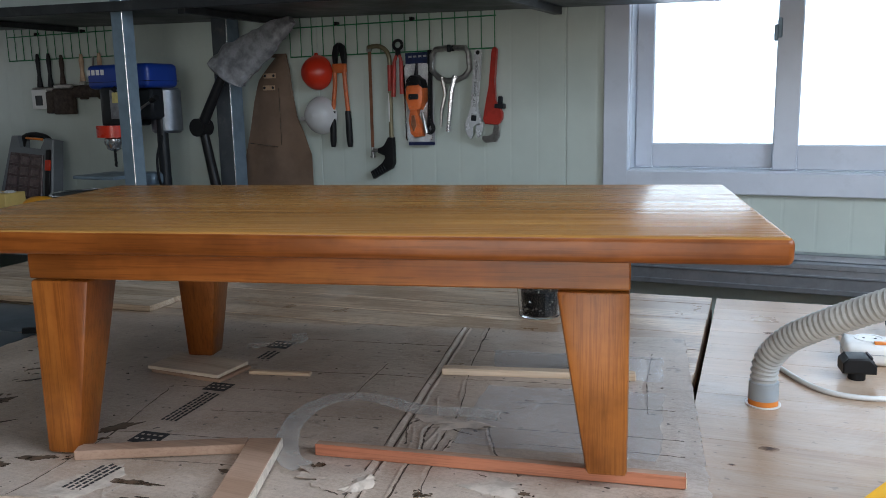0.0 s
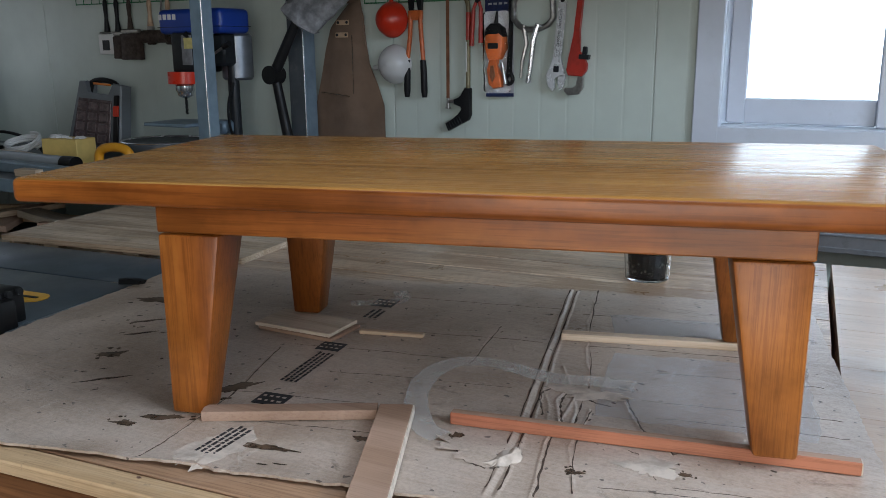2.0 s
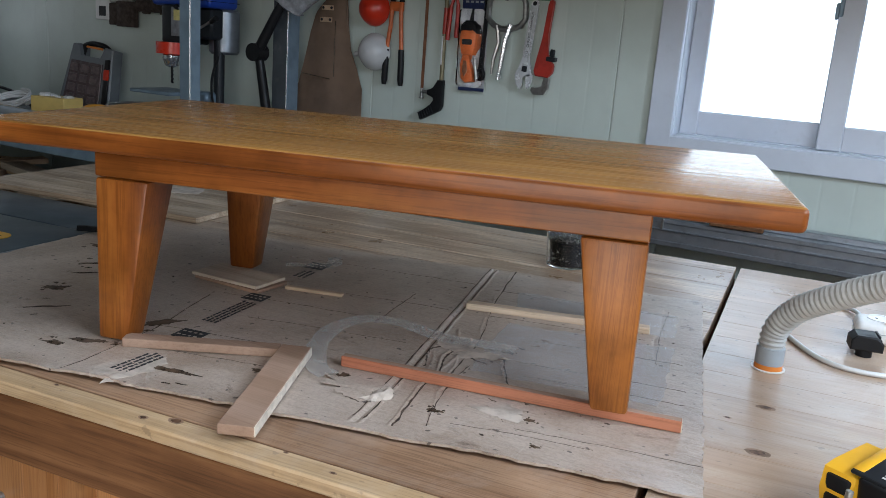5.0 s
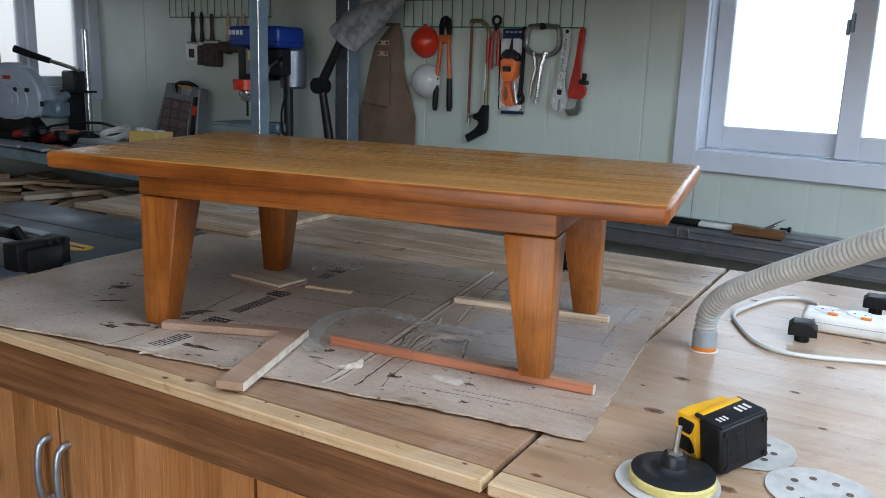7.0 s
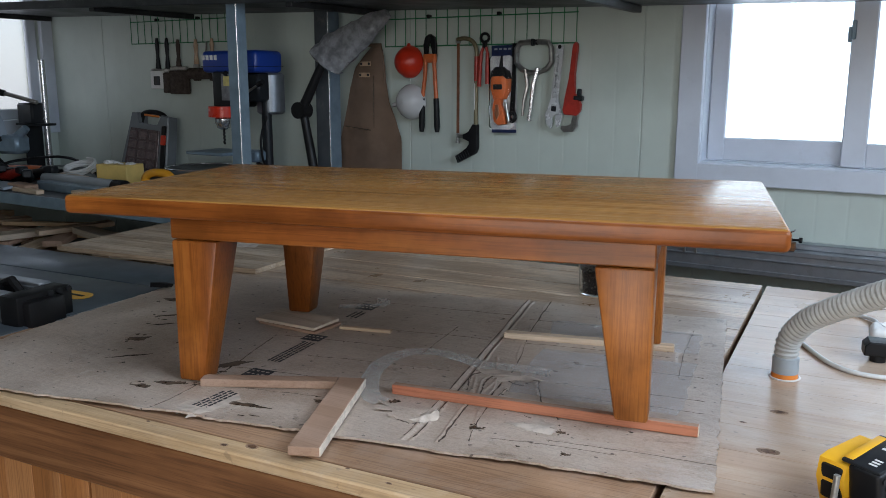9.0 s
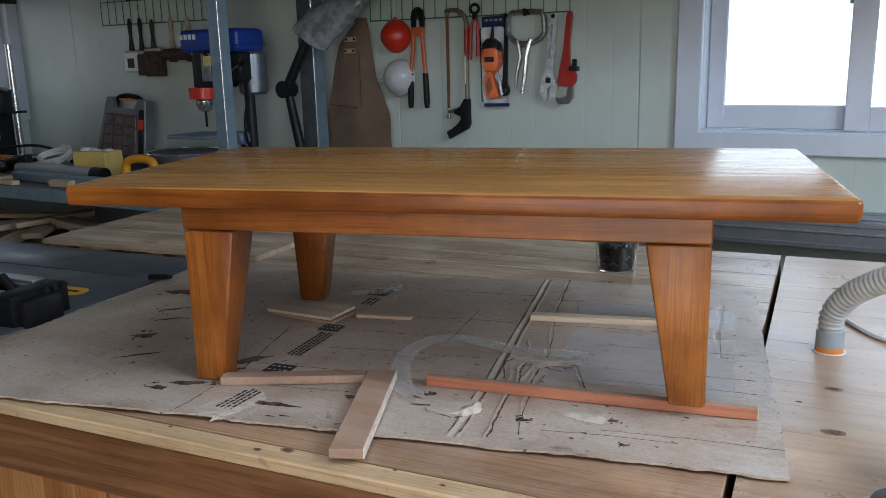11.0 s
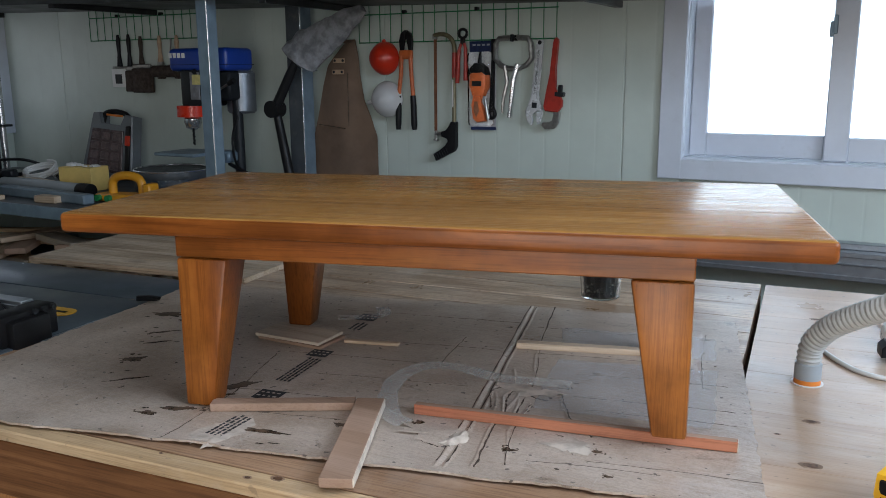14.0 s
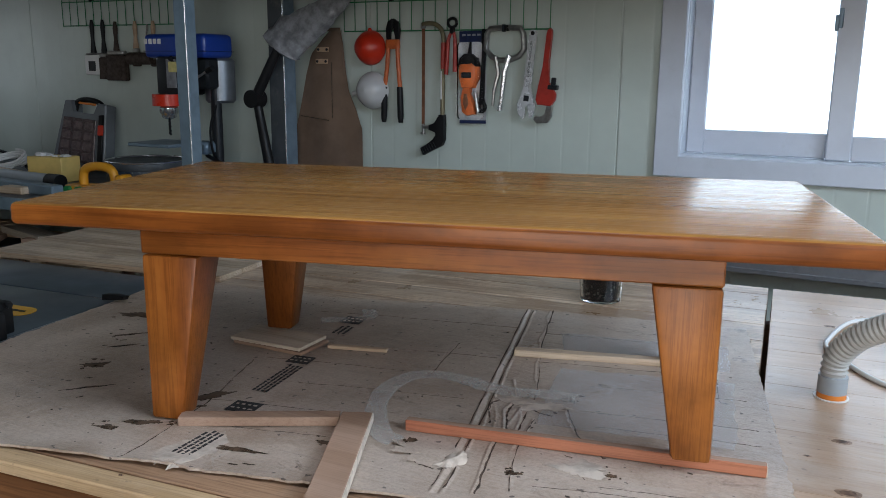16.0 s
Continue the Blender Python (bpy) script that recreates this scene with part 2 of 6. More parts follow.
M_glass = glass("window_glass", 0.25)
M_galv = painted("painted_steel", (0.20, 0.27, 0.33), 0.42, 0.3, var=0.1, scale=14, bumpy=0.02)
M_deck = painted("shelf_steel", (0.09, 0.10, 0.11), 0.5, 0.3, var=0.15, scale=5, grime=(0.2, 0.19, 0.18))
# Darker copy of the shelf steel; the upper shelf's shade is in the colour.
M_deck_shade = painted("shelf_steel_in_shade", (0.030, 0.031, 0.034), 0.45, 0.2, var=0.2, scale=6, grime=(0.07, 0.07, 0.07))
M_alu = painted("brushed_aluminium", (0.42, 0.45, 0.49), 0.38, 0.85, var=0.12, scale=8, grime=(0.2, 0.2, 0.2))
M_table = wood("honey_stained_wood", (0.215, 0.060, 0.010), (0.315, 0.096, 0.0165), (0.41, 0.142, 0.028), 0.32, 0, 0.8, 0.7, spec=0.3, var=0.42, bumpy=0.12, across=11, grain=0.38)
M_top = varnished_top("honey_varnished_top")
M_tablev = wood("honey_stained_wood_upright", (0.215, 0.060, 0.010), (0.32, 0.099, 0.0165), (0.42, 0.145, 0.028), 0.33, 2, 0.8, 0.9, spec=0.3, var=0.42, bumpy=0.12, across=9, grain=0.38)
M_old = wood("worn_bench_wood", (0.43, 0.30, 0.20), (0.60, 0.445, 0.31), (0.69, 0.54, 0.40), 0.31, 0, 0.8, 0.5, spec=0.6, stain=(0.27, 0.17, 0.10), var=0.28, bumpy=0.3, grain=0.8, dirt=0.4)
M_boardply = wood("brown_plywood", (0.29, 0.165, 0.092), (0.365, 0.215, 0.125), (0.42, 0.26, 0.158), 0.45, 0, 1.1, var=0.25, bumpy=0.15, grain=0.45, across=12, dirt=0.25)
M_pine = wood("pine_panel", (0.44, 0.285, 0.175), (0.49, 0.335, 0.22), (0.53, 0.375, 0.26), 0.30, 0, 0.45, 0.5, spec=0.6, var=0.14, bumpy=0.08, grain=0.16, dirt=0.5)
M_strip = wood("pale_edge_strip", (0.55, 0.37, 0.20), (0.62, 0.435, 0.25), (0.68, 0.50, 0.31), 0.5, 0, 0.5, 0.5, var=0.2, grain=0.3, dirt=0.3)
M_fascia = wood("brown_plank", (0.17, 0.070, 0.024), (0.23, 0.10, 0.036), (0.28, 0.128, 0.05), 0.55, 0, 1.3, 0.3, var=0.25, bumpy=0.2, grain=0.4)
M_door = wood("orange_pine", (0.40, 0.165, 0.05), (0.47, 0.205, 0.07), (0.53, 0.25, 0.095), 0.4, 2, 0.5, 0.7, var=0.2, grain=0.4)
M_ply = wood("plywood_face", (0.45, 0.36, 0.26), (0.55, 0.45, 0.34), (0.63, 0.53, 0.42), 0.6, 0, 0.6, var=0.15, grain=0.25)
M_plyv = wood("upright_plywood", (0.50, 0.39, 0.27), (0.57, 0.46, 0.33), (0.62, 0.51, 0.38), 0.6, 2, 0.4, var=0.12, grain=0.2)
M_black = painted("black_plastic", (0.008, 0.008, 0.009), 0.45, spec=0.25, var=0.1, scale=20)
M_chrome = painted("chrome", (0.72, 0.73, 0.75), 0.24, 0.9, var=0.08, scale=30, bumpy=0.02)

# ---- room ----
YW, XL, XR, YF, ZC = 2.09, -3.36, 2.4, -2.3, 2.55
WX0, WX1, WZ0, WZ1 = 0.285, 1.27, 1.055, 2.0        # opening of the window over the bench
LY0, LY1, LZ0, LZ1 = 1.10, 2.03, 1.12, 2.0           # opening in the side wall


def sheet_panel(x0, x1, z0, z1, parent):
    """A wall panel with shallow pressed grooves a tenth of a metre apart."""
    bm = BM()
    xs, n = [], max(1, round((x1 - x0) / 0.1))
    w = (x1 - x0) / n
    xs.append((x0 + 0.0015, 0.004))
    xs.append((x0 + 0.004, 0.0))
    for i in range(1, n):
        c = x0 + i * w
        xs += [(c - 0.006, 0.0), (c - 0.002, 0.0005), (c + 0.002, 0.0005), (c + 0.006, 0.0)]
    xs += [(x1 - 0.004, 0.0), (x1 - 0.0015, 0.004)]
    lo = [bm.verts.new((x, d, z0)) for x, d in xs]
    hi = [bm.verts.new((x, d, z1)) for x, d in xs]
    for i in range(len(xs) - 1):
        bm.faces.new((lo[i], lo[i + 1], hi[i + 1], hi[i]))
    return part("panel", bm, M_wall, parent, smooth=False)


def hole_wall(name, a0, a1, h0, h1, z1, thick, put):
    """A wall of four blocks round an opening; put(a, z, da, dz) gives centre and size."""
    bm = BM()
    for (p, q, r, s) in put:
        add_box(bm, ((p + q) / 2, thick / 2, (r + s) / 2), (q - p, thick, s - r))
    return bm


bm = hole_wall("w", 0, 0, 0, 0, 0, 0.12, [(XL - 0.12, WX0, 0, ZC), (WX1, XR + 0.2, 0, ZC), (WX0, WX1, 0, WZ0), (WX0, WX1, WZ1, ZC)])
bmesh.ops.translate(bm, vec=(0, YW + 0.006, 0), verts=bm.verts[:])
wall_north = structure("wall_north", bm, M_wall, "pale green ribbed sheet-metal sandwich panel wall", "wall")
for x0 in (XL, -2.90, -1.90, -0.93, 0.07, 1.07, 2.07):
    x1 = {XL: -2.90, -2.90: -1.90, -1.90: -0.93, -0.93: 0.07, 0.07: 1.07, 1.07: 2.07, 2.07: 2.4}[x0]
    if x1 <= WX0 or x0 >= WX1:
        ob = sheet_panel(x0, x1, 0, ZC, wall_north)
        ob.location = (0, YW, 0)
    else:
        if x0 < WX0:
            sheet_panel(x0, WX0, 0, ZC, wall_north).location = (0, YW, 0)
        sheet_panel(max(x0, WX0), min(x1, WX1), 0, WZ0, wall_north).location = (0, YW, 0)
        sheet_panel(max(x0, WX0), min(x1, WX1), WZ1, ZC, wall_north).location = (0, YW, 0)
        if x1 > WX1:
            sheet_panel(WX1, x1, 0, ZC, wall_north).location = (0, YW, 0)

bm = BM()
for (p, q, r, s) in ((YF, LY0, 0, ZC), (LY1, YW + 0.006, 0, ZC), (LY0, LY1, 0, LZ0), (LY0, LY1, LZ1, ZC)):
    add_box(bm, (XL - 0.06, (p + q) / 2, (r + s) / 2), (0.12, q - p, s - r))
structure("wall_west", bm, M_wall, "pale green sheet-metal panel wall with a window", "wall")
# Unseen wall, added round the east light and kept dark against bounce.
bm = BM()
for (p, q, r, s) in ((YF, -1.7, 0, ZC), (1.1, YW + 0.006, 0, ZC), (-1.7, 1.1, 0, 0.4), (-1.7, 1.1, 2.48, ZC)):
    add_box(bm, (XR + 0.06, (p + q) / 2, (r + s) / 2), (0.12, q - p, s - r))
structure("wall_east", bm, M_dusky, "unseen dark wall, added with an opening for light", "wall")
# Unseen wall, added round the doorway light and kept dark against bounce.
bm = BM()
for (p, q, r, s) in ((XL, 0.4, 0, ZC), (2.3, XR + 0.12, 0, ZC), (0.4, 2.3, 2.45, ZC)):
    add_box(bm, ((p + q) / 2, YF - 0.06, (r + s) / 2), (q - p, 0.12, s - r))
structure("wall_south", bm, M_dusky, "unseen dark wall, added with a doorway for light", "wall")
bm = BM()
add_box(bm, (0, -0.6, ZC + 0.05), (7.2, 5.8, 0.1))
structure("ceiling", bm, M_ceiling, "plain ceiling, unseen and darkened to cut bounced light", "ceiling")
bm = BM()
add_box(bm, (0, -0.6, -0.05), (7.2, 5.8, 0.1))
structure("floor", bm, M_floor, "worn grey concrete workshop floor", "floor")
bm = BM()
add_box(bm, (0, 0, -0.12), (80, 80, 0.02))
structure("ground", bm, M_floor, "grey concrete yard outside", "ground")

# window over the bench
win = thing("window_1", "white plastic sliding window with two frosted sashes", "window", pose(0, YW, 0), kind="structure")
CW = 0.083
bm = BM()
add_box(bm, (WX0 - CW / 2 + 0.004, -0.012, (WZ0 + WZ1) / 2 + 0.006), (CW, 0.028, WZ1 - WZ0 + 2 * CW - 0.020), 0.003)
add_box(bm, (WX1 + CW / 2 - 0.004, -0.012, (WZ0 + WZ1) / 2 + 0.006), (CW, 0.028, WZ1 - WZ0 + 2 * CW - 0.020), 0.003)
add_box(bm, ((WX0 + WX1) / 2, -0.012, WZ0 - CW / 2 + 0.010), (WX1 - WX0 + 0.004, 0.026, CW - 0.012), 0.003)
add_box(bm, ((WX0 + WX1) / 2, -0.012, WZ1 + CW / 2 - 0.004), (WX1 - WX0 + 0.004, 0.026, CW), 0.003)
part("casing", bm, M_pvc, win, smooth=False)
bm = BM()
for c, s in ((((WX0 + WX1) / 2, 0.06, WZ0 + 0.004), (WX1 - WX0, 0.13, 0.008)), (((WX0 + WX1) / 2, 0.06, WZ1 - 0.004), (WX1 - WX0, 0.13, 0.008)),
             ((WX0 + 0.004, 0.06, (WZ0 + WZ1) / 2), (0.008, 0.128, WZ1 - WZ0 - 0.017)), ((WX1 - 0.004, 0.06, (WZ0 + WZ1) / 2), (0.008, 0.128, WZ1 - WZ0 - 0.017))):
    add_box(bm, c, s, 0.002)
part("window_frame", bm, M_pvc, win, smooth=False)


def sash(x0, x1, z0, z1, y, stile_l, stile_r, rail, parent):
    bm = BM()
    t = 0.034
    add_box(bm, (x0 + stile_l / 2, y, (z0 + z1) / 2), (stile_l, t, z1 - z0), 0.004)
    add_box(bm, (x1 - stile_r / 2, y, (z0 + z1) / 2), (stile_r, t, z1 - z0), 0.004)
    add_box(bm, ((x0 + x1 + stile_l - stile_r) / 2, y, z0 + rail / 2), (x1 - x0 - stile_l - stile_r + 0.004, t - 0.003, rail), 0.004)
    add_box(bm, ((x0 + x1 + stile_l - stile_r) / 2, y, z1 - rail / 2), (x1 - x0 - stile_l - stile_r + 0.004, t - 0.003, rail), 0.004)
    s = part("sash", bm, M_pvc, parent, smooth=False)
    bm = BM()
    add_box(bm, ((x0 + x1 + stile_l - stile_r) / 2, y + 0.002, (z0 + z1) / 2), (x1 - x0 - stile_l - stile_r + 0.01, 0.005, z1 - z0 - 2 * rail + 0.01))
    g = part("pane", bm, M_glass, s, "frosted glass pane", smooth=False)
    g.visible_shadow = False
    return s


left_sash = sash(WX0 + 0.010, 0.790, WZ0 + 0.010, WZ1 - 0.01, 0.078, 0.058, 0.058, 0.080, win)
right_sash = sash(0.735, WX1 - 0.010, WZ0 + 0.010, WZ1 - 0.01, 0.036, 0.074, 0.055, 0.078, win)
bm = BM()
add_box(bm, (0.742, 0.012, 1.50), (0.014, 0.012, 0.06), 0.003)
add_box(bm, (0.732, 0.004, 1.485), (0.012, 0.01, 0.05), 0.003)
part("latch", bm, M_galv, right_sash, "dark grey sash latch")

# window in the side wall
win2 = thing("window_2", "white plastic window with a bright frosted pane", "window", pose(XL, 0, 0), kind="structure")
bm = BM()
for yy in (LY0 - 0.035, LY1 + 0.035):
    add_box(bm, (0.012, yy, (LZ0 + LZ1) / 2), (0.03, 0.08, LZ1 - LZ0 + 0.15), 0.003)
for zz in (LZ0 - 0.035, LZ1 + 0.035):
    add_box(bm, (0.012, (LY0 + LY1) / 2, zz), (0.028, LY1 - LY0 - 0.002, 0.08), 0.003)
part("casing", bm, M_pvc, win2, smooth=False)
for y0, y1, xx in ((LY0 + 0.005, 1.70, -0.075), (1.68, LY1 - 0.005, -0.04)):
    bm = BM()
    z0, z1, w = LZ0 + 0.005, LZ1 - 0.005, 0.055
    add_box(bm, (xx, y0 + w / 2, (z0 + z1) / 2), (0.032, w, z1 - z0), 0.004)
    add_box(bm, (xx, y1 - w / 2, (z0 + z1) / 2), (0.032, w, z1 - z0), 0.004)
    add_box(bm, (xx, (y0 + y1) / 2, z0 + w / 2), (0.03, y1 - y0 - 2 * w + 0.004, w), 0.004)
    add_box(bm, (xx, (y0 + y1) / 2, z1 - w / 2), (0.03, y1 - y0 - 2 * w + 0.004, w), 0.004)
    s = part("sash", bm, M_pvc, win2, smooth=False)
    bm = BM()
    add_box(bm, (xx, (y0 + y1) / 2, (z0 + z1) / 2), (0.005, y1 - y0 - 2 * w + 0.01, z1 - z0 - 2 * w + 0.01))
    g = part("pane", bm, M_glass, s, "frosted glass pane", smooth=False)
    g.visible_shadow = False

# ---- steel rack along the wall ----
def rack_post(x, y, z1, w=0.05):
    """A steel angle whose corner stands at (x, y), one flange to the west and one to the wall."""
    ob = thing("rack_post", "blue-grey painted steel angle post of the rack", "rack post", pose(x, y, 0), "rack posts")
    bm = BM()
    add_box(bm, (-w / 2 - 0.002, 0, z1 / 2), (w, 0.003, z1), 0.0008)
    # The wider post's west flange is darker: its shade is put into the colour.
    part("flange", bm, M_galv if w < 0.06 else M_deck, ob, smooth=False)
    bm = BM()
    add_box(bm, (0, w / 2 + 0.002, z1 / 2), (0.003, w, z1), 0.0008)
    part("flange", bm, M_galv, ob, smooth=False)
    # Thin chrome strip along the corner.
    bm = BM()
    add_box(bm, (-0.0002, -0.0002, z1 / 2), (0.0042, 0.0042, z1), 0.0012)
    part("edge", bm, M_chrome, ob, "bright metal edge", smooth=False)
    return ob


rack_post(-1.318, 1.485, 2.3, 0.048)
rack_post(-1.225, 1.915, 2.3, 0.07)
def shelf(name, label, x0, x1, y0, y1, z, deck_material, lip, sag=0.0):
    """A deck with a front beam and cross bars; sag is its lean towards the east, in degrees."""
    ob = thing(name, label, "shelf", pose(-1.3, 0, z, 0, sag, 0) @ pose(1.3, 0, -z))
    bm = BM()
    add_box(bm, ((x0 + x1) / 2, (y0 + y1) / 2, z - 0.011), (x1 - x0, y1 - y0, 0.022), 0.002)
    part("deck", bm, deck_material, ob, smooth=False)
    bm = BM()
    add_box(bm, ((x0 + x1) / 2, y0 - 0.006, z - lip / 2 + 0.002), (x1 - x0, 0.012, lip), 0.002)
    # The upper shelf's beam takes the shade-darkened steel too.
    part("front_beam", bm, M_galv if deck_material is M_deck else M_deck_shade, ob, smooth=False)
    n = int((x1 - x0) / 1.0)
    for k in range(n + 1):
        bm = BM()
        add_box(bm, (x0 + 0.03 + (x1 - x0 - 0.06) * k / max(n, 1), (y0 + y1) / 2, z - 0.034), (0.03, y1 - y0 - 0.03, 0.024), 0.002)
        part("cross_bar", bm, deck_material, ob, smooth=False)
    return ob


shelf("upper_shelf", "steel shelf deck of the rack over the tools, shade in its colour", -3.3, 2.3, 1.47, 2.06, 1.652, M_deck_shade, 0.034, 1.35)
ZS, YS = 0.86, 1.20
shelf("lower_shelf", "blue-grey steel shelf of the rack under the tools", -3.34, -1.32, YS, 2.07, ZS, M_deck, 0.048)
shelf("bottom_shelf", "dark steel bottom shelf holding scrap wood", -3.34, -1.30, 1.20, 2.05, 0.505, M_deck, 0.05)

# ---- workbench ----
KNOTS = [(0.874, 0.379, 0.013), (0.887, 0.225, 0.016), (1.035, 0.44, 0.008), (1.045, 0.055, 0.014), (1.055, 0.60, 0.009), (1.08, 0.79, 0.010), (0.85, -0.06, 0.008), (0.835, 0.31, 0.005),
         (0.955, 1.12, 0.012), (0.83, 0.95, 0.011), (1.0, 0.92, 0.008), (1.2, 0.5, 0.012), (0.281, -0.131, 0.011), (0.244, -0.147, 0.007), (0.089, -0.147, 0.004), (0.433, -0.115, 0.0035), (0.502, -0.121, 0.0045), (0.764, -0.09, 0.0045), (1.1, 0.32, 0.007)]
ZB = 0.85
BENCH = pose(0, 0, 0, 0, 0, 5.0)
bench = thing("workbench", "large wooden workbench with worn plank top and pine doors", "workbench", BENCH)
bm = BM()
for x0, x1 in ((-0.56, 0.791), (0.799, 2.2)):
    add_box(bm, ((x0 + x1) / 2, 0.499, ZB - 0.051), (x1 - x0, 1.288, 0.05), 0.002)
part("underlay", bm, M_fascia, bench, smooth=False)
bm = BM()
add_box(bm, (0.82, -0.163, ZB - 0.0185 - 0.046), (2.76, 0.034, 0.092), 0.003)
part("fascia", bm, M_fascia, bench, "brown rough-grained plank along the edge", smooth=False)
random.seed(5)
y = -0.1465
while y < 1.14:
    w = random.choice((0.11, 0.135, 0.15))
    if y < 0:
        w = 0.30        # the wide plywood board along the front
    y1 = min(y + w, 1.145)
    bm = BM()
    add_box(bm, (0.1155 + random.uniform(-0.001, 0), (y + y1) / 2, ZB - 0.0125), (1.35, y1 - y - 0.0012, 0.025), 0.001)
    part("plank", bm, M_boardply if y < 0 else M_old, bench, smooth=False)
    y = y1
y = -0.1465
while y < 1.14:
    y1 = min(y + 0.092, 1.145)
    bm = BM()
    add_box(bm, (1.5, (y + y1) / 2, ZB - 0.0125), (1.4, y1 - y - 0.0003, 0.025), 0.0004)
    part("plank", bm, M_pine, bench, "pale knotty pine board", smooth=False)
    y = y1
for x0, x1 in ((-0.56, 0.791), (0.799, 2.2)):
    bm = BM()
    add_box(bm, ((x0 + x1) / 2, -0.1655, ZB - 0.009), (x1 - x0, 0.036, 0.018), 0.0025)
    part("edge_strip", bm, M_strip, bench, "pale pine edging strip", smooth=False)
M_knot = painted("knot", (0.13, 0.065, 0.035), 0.5, var=0.3, scale=120)
M_ring = painted("knot_ring", (0.30, 0.185, 0.115), 0.45, var=0.25, scale=90)


def knot(x, y, r, z=ZB, ratio=0.6, rot=0.0):
    """A dark knot in a board, at a place of the world, with its paler ring."""
    p = BENCH.inverted() @ Vector((x, y, z))
    seed = x * 7 + y * 13
    for k, (q, mat_, h) in enumerate(((1.0, M_ring, 0.00025), (0.62, M_knot, 0.0005))):
        bm = BM()
        vs = []
        for i in range(18):
            a = 2 * math.pi * i / 18
            w = r * q * (1 + 0.22 * noise.noise((math.cos(a) * 1.5 + seed, math.sin(a) * 1.5, k)))
            vs.append(bm.verts.new((p.x + w * math.cos(a), p.y + w * ratio * math.sin(a), z + h)))
        bm.faces.new(vs)
        g = bmesh.ops.extrude_face_region(bm, geom=bm.faces[:])
        bmesh.ops.translate(bm, vec=(0, 0, -0.0006), verts=[v for v in g["geom"] if isinstance(v, bmesh.types.BMVert)])
        part("knot", bm, mat_, bench, "dark oval knot in the wood", smooth=False)


for x, y, r in KNOTS:
    knot(x, y, r)
xd = -0.50
while xd < 2.0:
    bm = BM()
    add_box(bm, (xd + 0.228, -0.149, 0.44), (0.448, 0.012, 0.61))
    d = part("door", bm, M_door, bench, "knotty orange pine cabinet door", smooth=False)
    for i in range(7):
        bm = BM()
        add_box(bm, (xd + 0.0355 + i * 0.0643, -0.161, 0.44), (0.0641, 0.014, 0.62), 0.0008)
        part("board", bm, M_door, d, smooth=False)
    hx = xd + (0.43 if round((xd + 0.5) / 0.456) % 2 == 0 else 0.026)
    bm = BM()
    add_tube(bm, smooth_pts([(hx, -0.167, 0.672), (hx, -0.189, 0.664), (hx, -0.196, 0.615), (hx, -0.189, 0.566), (hx, -0.167, 0.558)], 5), 0.0065, 10)
    part("handle", bm, M_alu, d, "brushed metal bow handle")
    xd += 0.456
bm = BM()
for cx in (-0.53, 2.1):
    add_box(bm, (cx, 0.5, 0.39), (0.05, 1.2, 0.78))
add_box(bm, (0.785, 1.1, 0.39), (2.58, 0.03, 0.78))
part("carcass", bm, M_fascia, bench, smooth=False)

# ---- low table standing on the bench ----
TAB = pose(0, 0, ZB, 0, 0, 14.6)
table = thing("coffee_table", "honey-stained wooden coffee table with tapered square legs", "table", TAB)
U0, U1, V0, V1 = -0.161, 0.917, -0.06, 0.472
ZT = 0.314
bm = BM()
add_box(bm, ((U0 + U1) / 2, (V0 + V1) / 2, ZT - 0.015), (U1 - U0, V1 - V0, 0.030), 0.008, seg=4)
top_ob = part("tabletop", bm, M_top, table, "rounded plank top with glossy finish")
top_ob.data.materials.append(M_table)
for f in top_ob.data.polygons:
    f.material_index = 0 if f.normal.z > 0.75 else 1
for (x0, x1, y0, y1) in ((0.0, 0.755, -0.012, 0.022), (0.0, 0.755, 0.39, 0.424)):
    bm = BM()
    add_box(bm, ((x0 + x1) / 2, (y0 + y1) / 2, 0.2645), (x1 - x0, y1 - y0, 0.041), 0.002)
    part("apron", bm, M_table, table, smooth=False)
for xx in (0.017, 0.738):
    bm = BM()
    add_box(bm, (xx, 0.206, 0.2645), (0.034, 0.366, 0.041), 0.002)
    part("apron", bm, M_tablev, table, smooth=False)


def leg(u, v, du, dv, z0, parent):
    """A leg whose two inner faces taper; du and dv point to the table's middle."""
    bm = BM()
    top, bot = 0.083, 0.047
    c = []
    for w, z in ((bot, z0), (top, 0.2422)):
        d = w - (0.012 if w > 0.06 else 0.004)
        c.append([(u, v, z), (u + du * w, v, z), (u + du * w, v + dv * d, z), (u, v + dv * d, z)])
    vs = [[bm.verts.new(p) for p in ring] for ring in c]
    for i in range(4):
        bm.faces.new((vs[0][i], vs[0][(i + 1) % 4], vs[1][(i + 1) % 4], vs[1][i]))
    bm.faces.new(vs[0])
    bm.faces.new(vs[1])
    bmesh.ops.recalc_face_normals(bm, faces=bm.faces[:])
    bmesh.ops.bevel(bm, geom=bm.edges[:], offset=0.005, segments=2, affect="EDGES", profile=0.5)
    part("leg", bm, M_tablev, parent)


leg(0.0, -0.012, 1, 1, 0.006, table)
leg(0.755, -0.012, -1, 1, 0.021, table)
leg(0.0, 0.424, 1, -1, 0.018, table)
leg(0.755, 0.424, -1, -1, 0.016, table)
from mathutils.bvhtree import BVHTree


# ---- on the bench ----
M_card = None


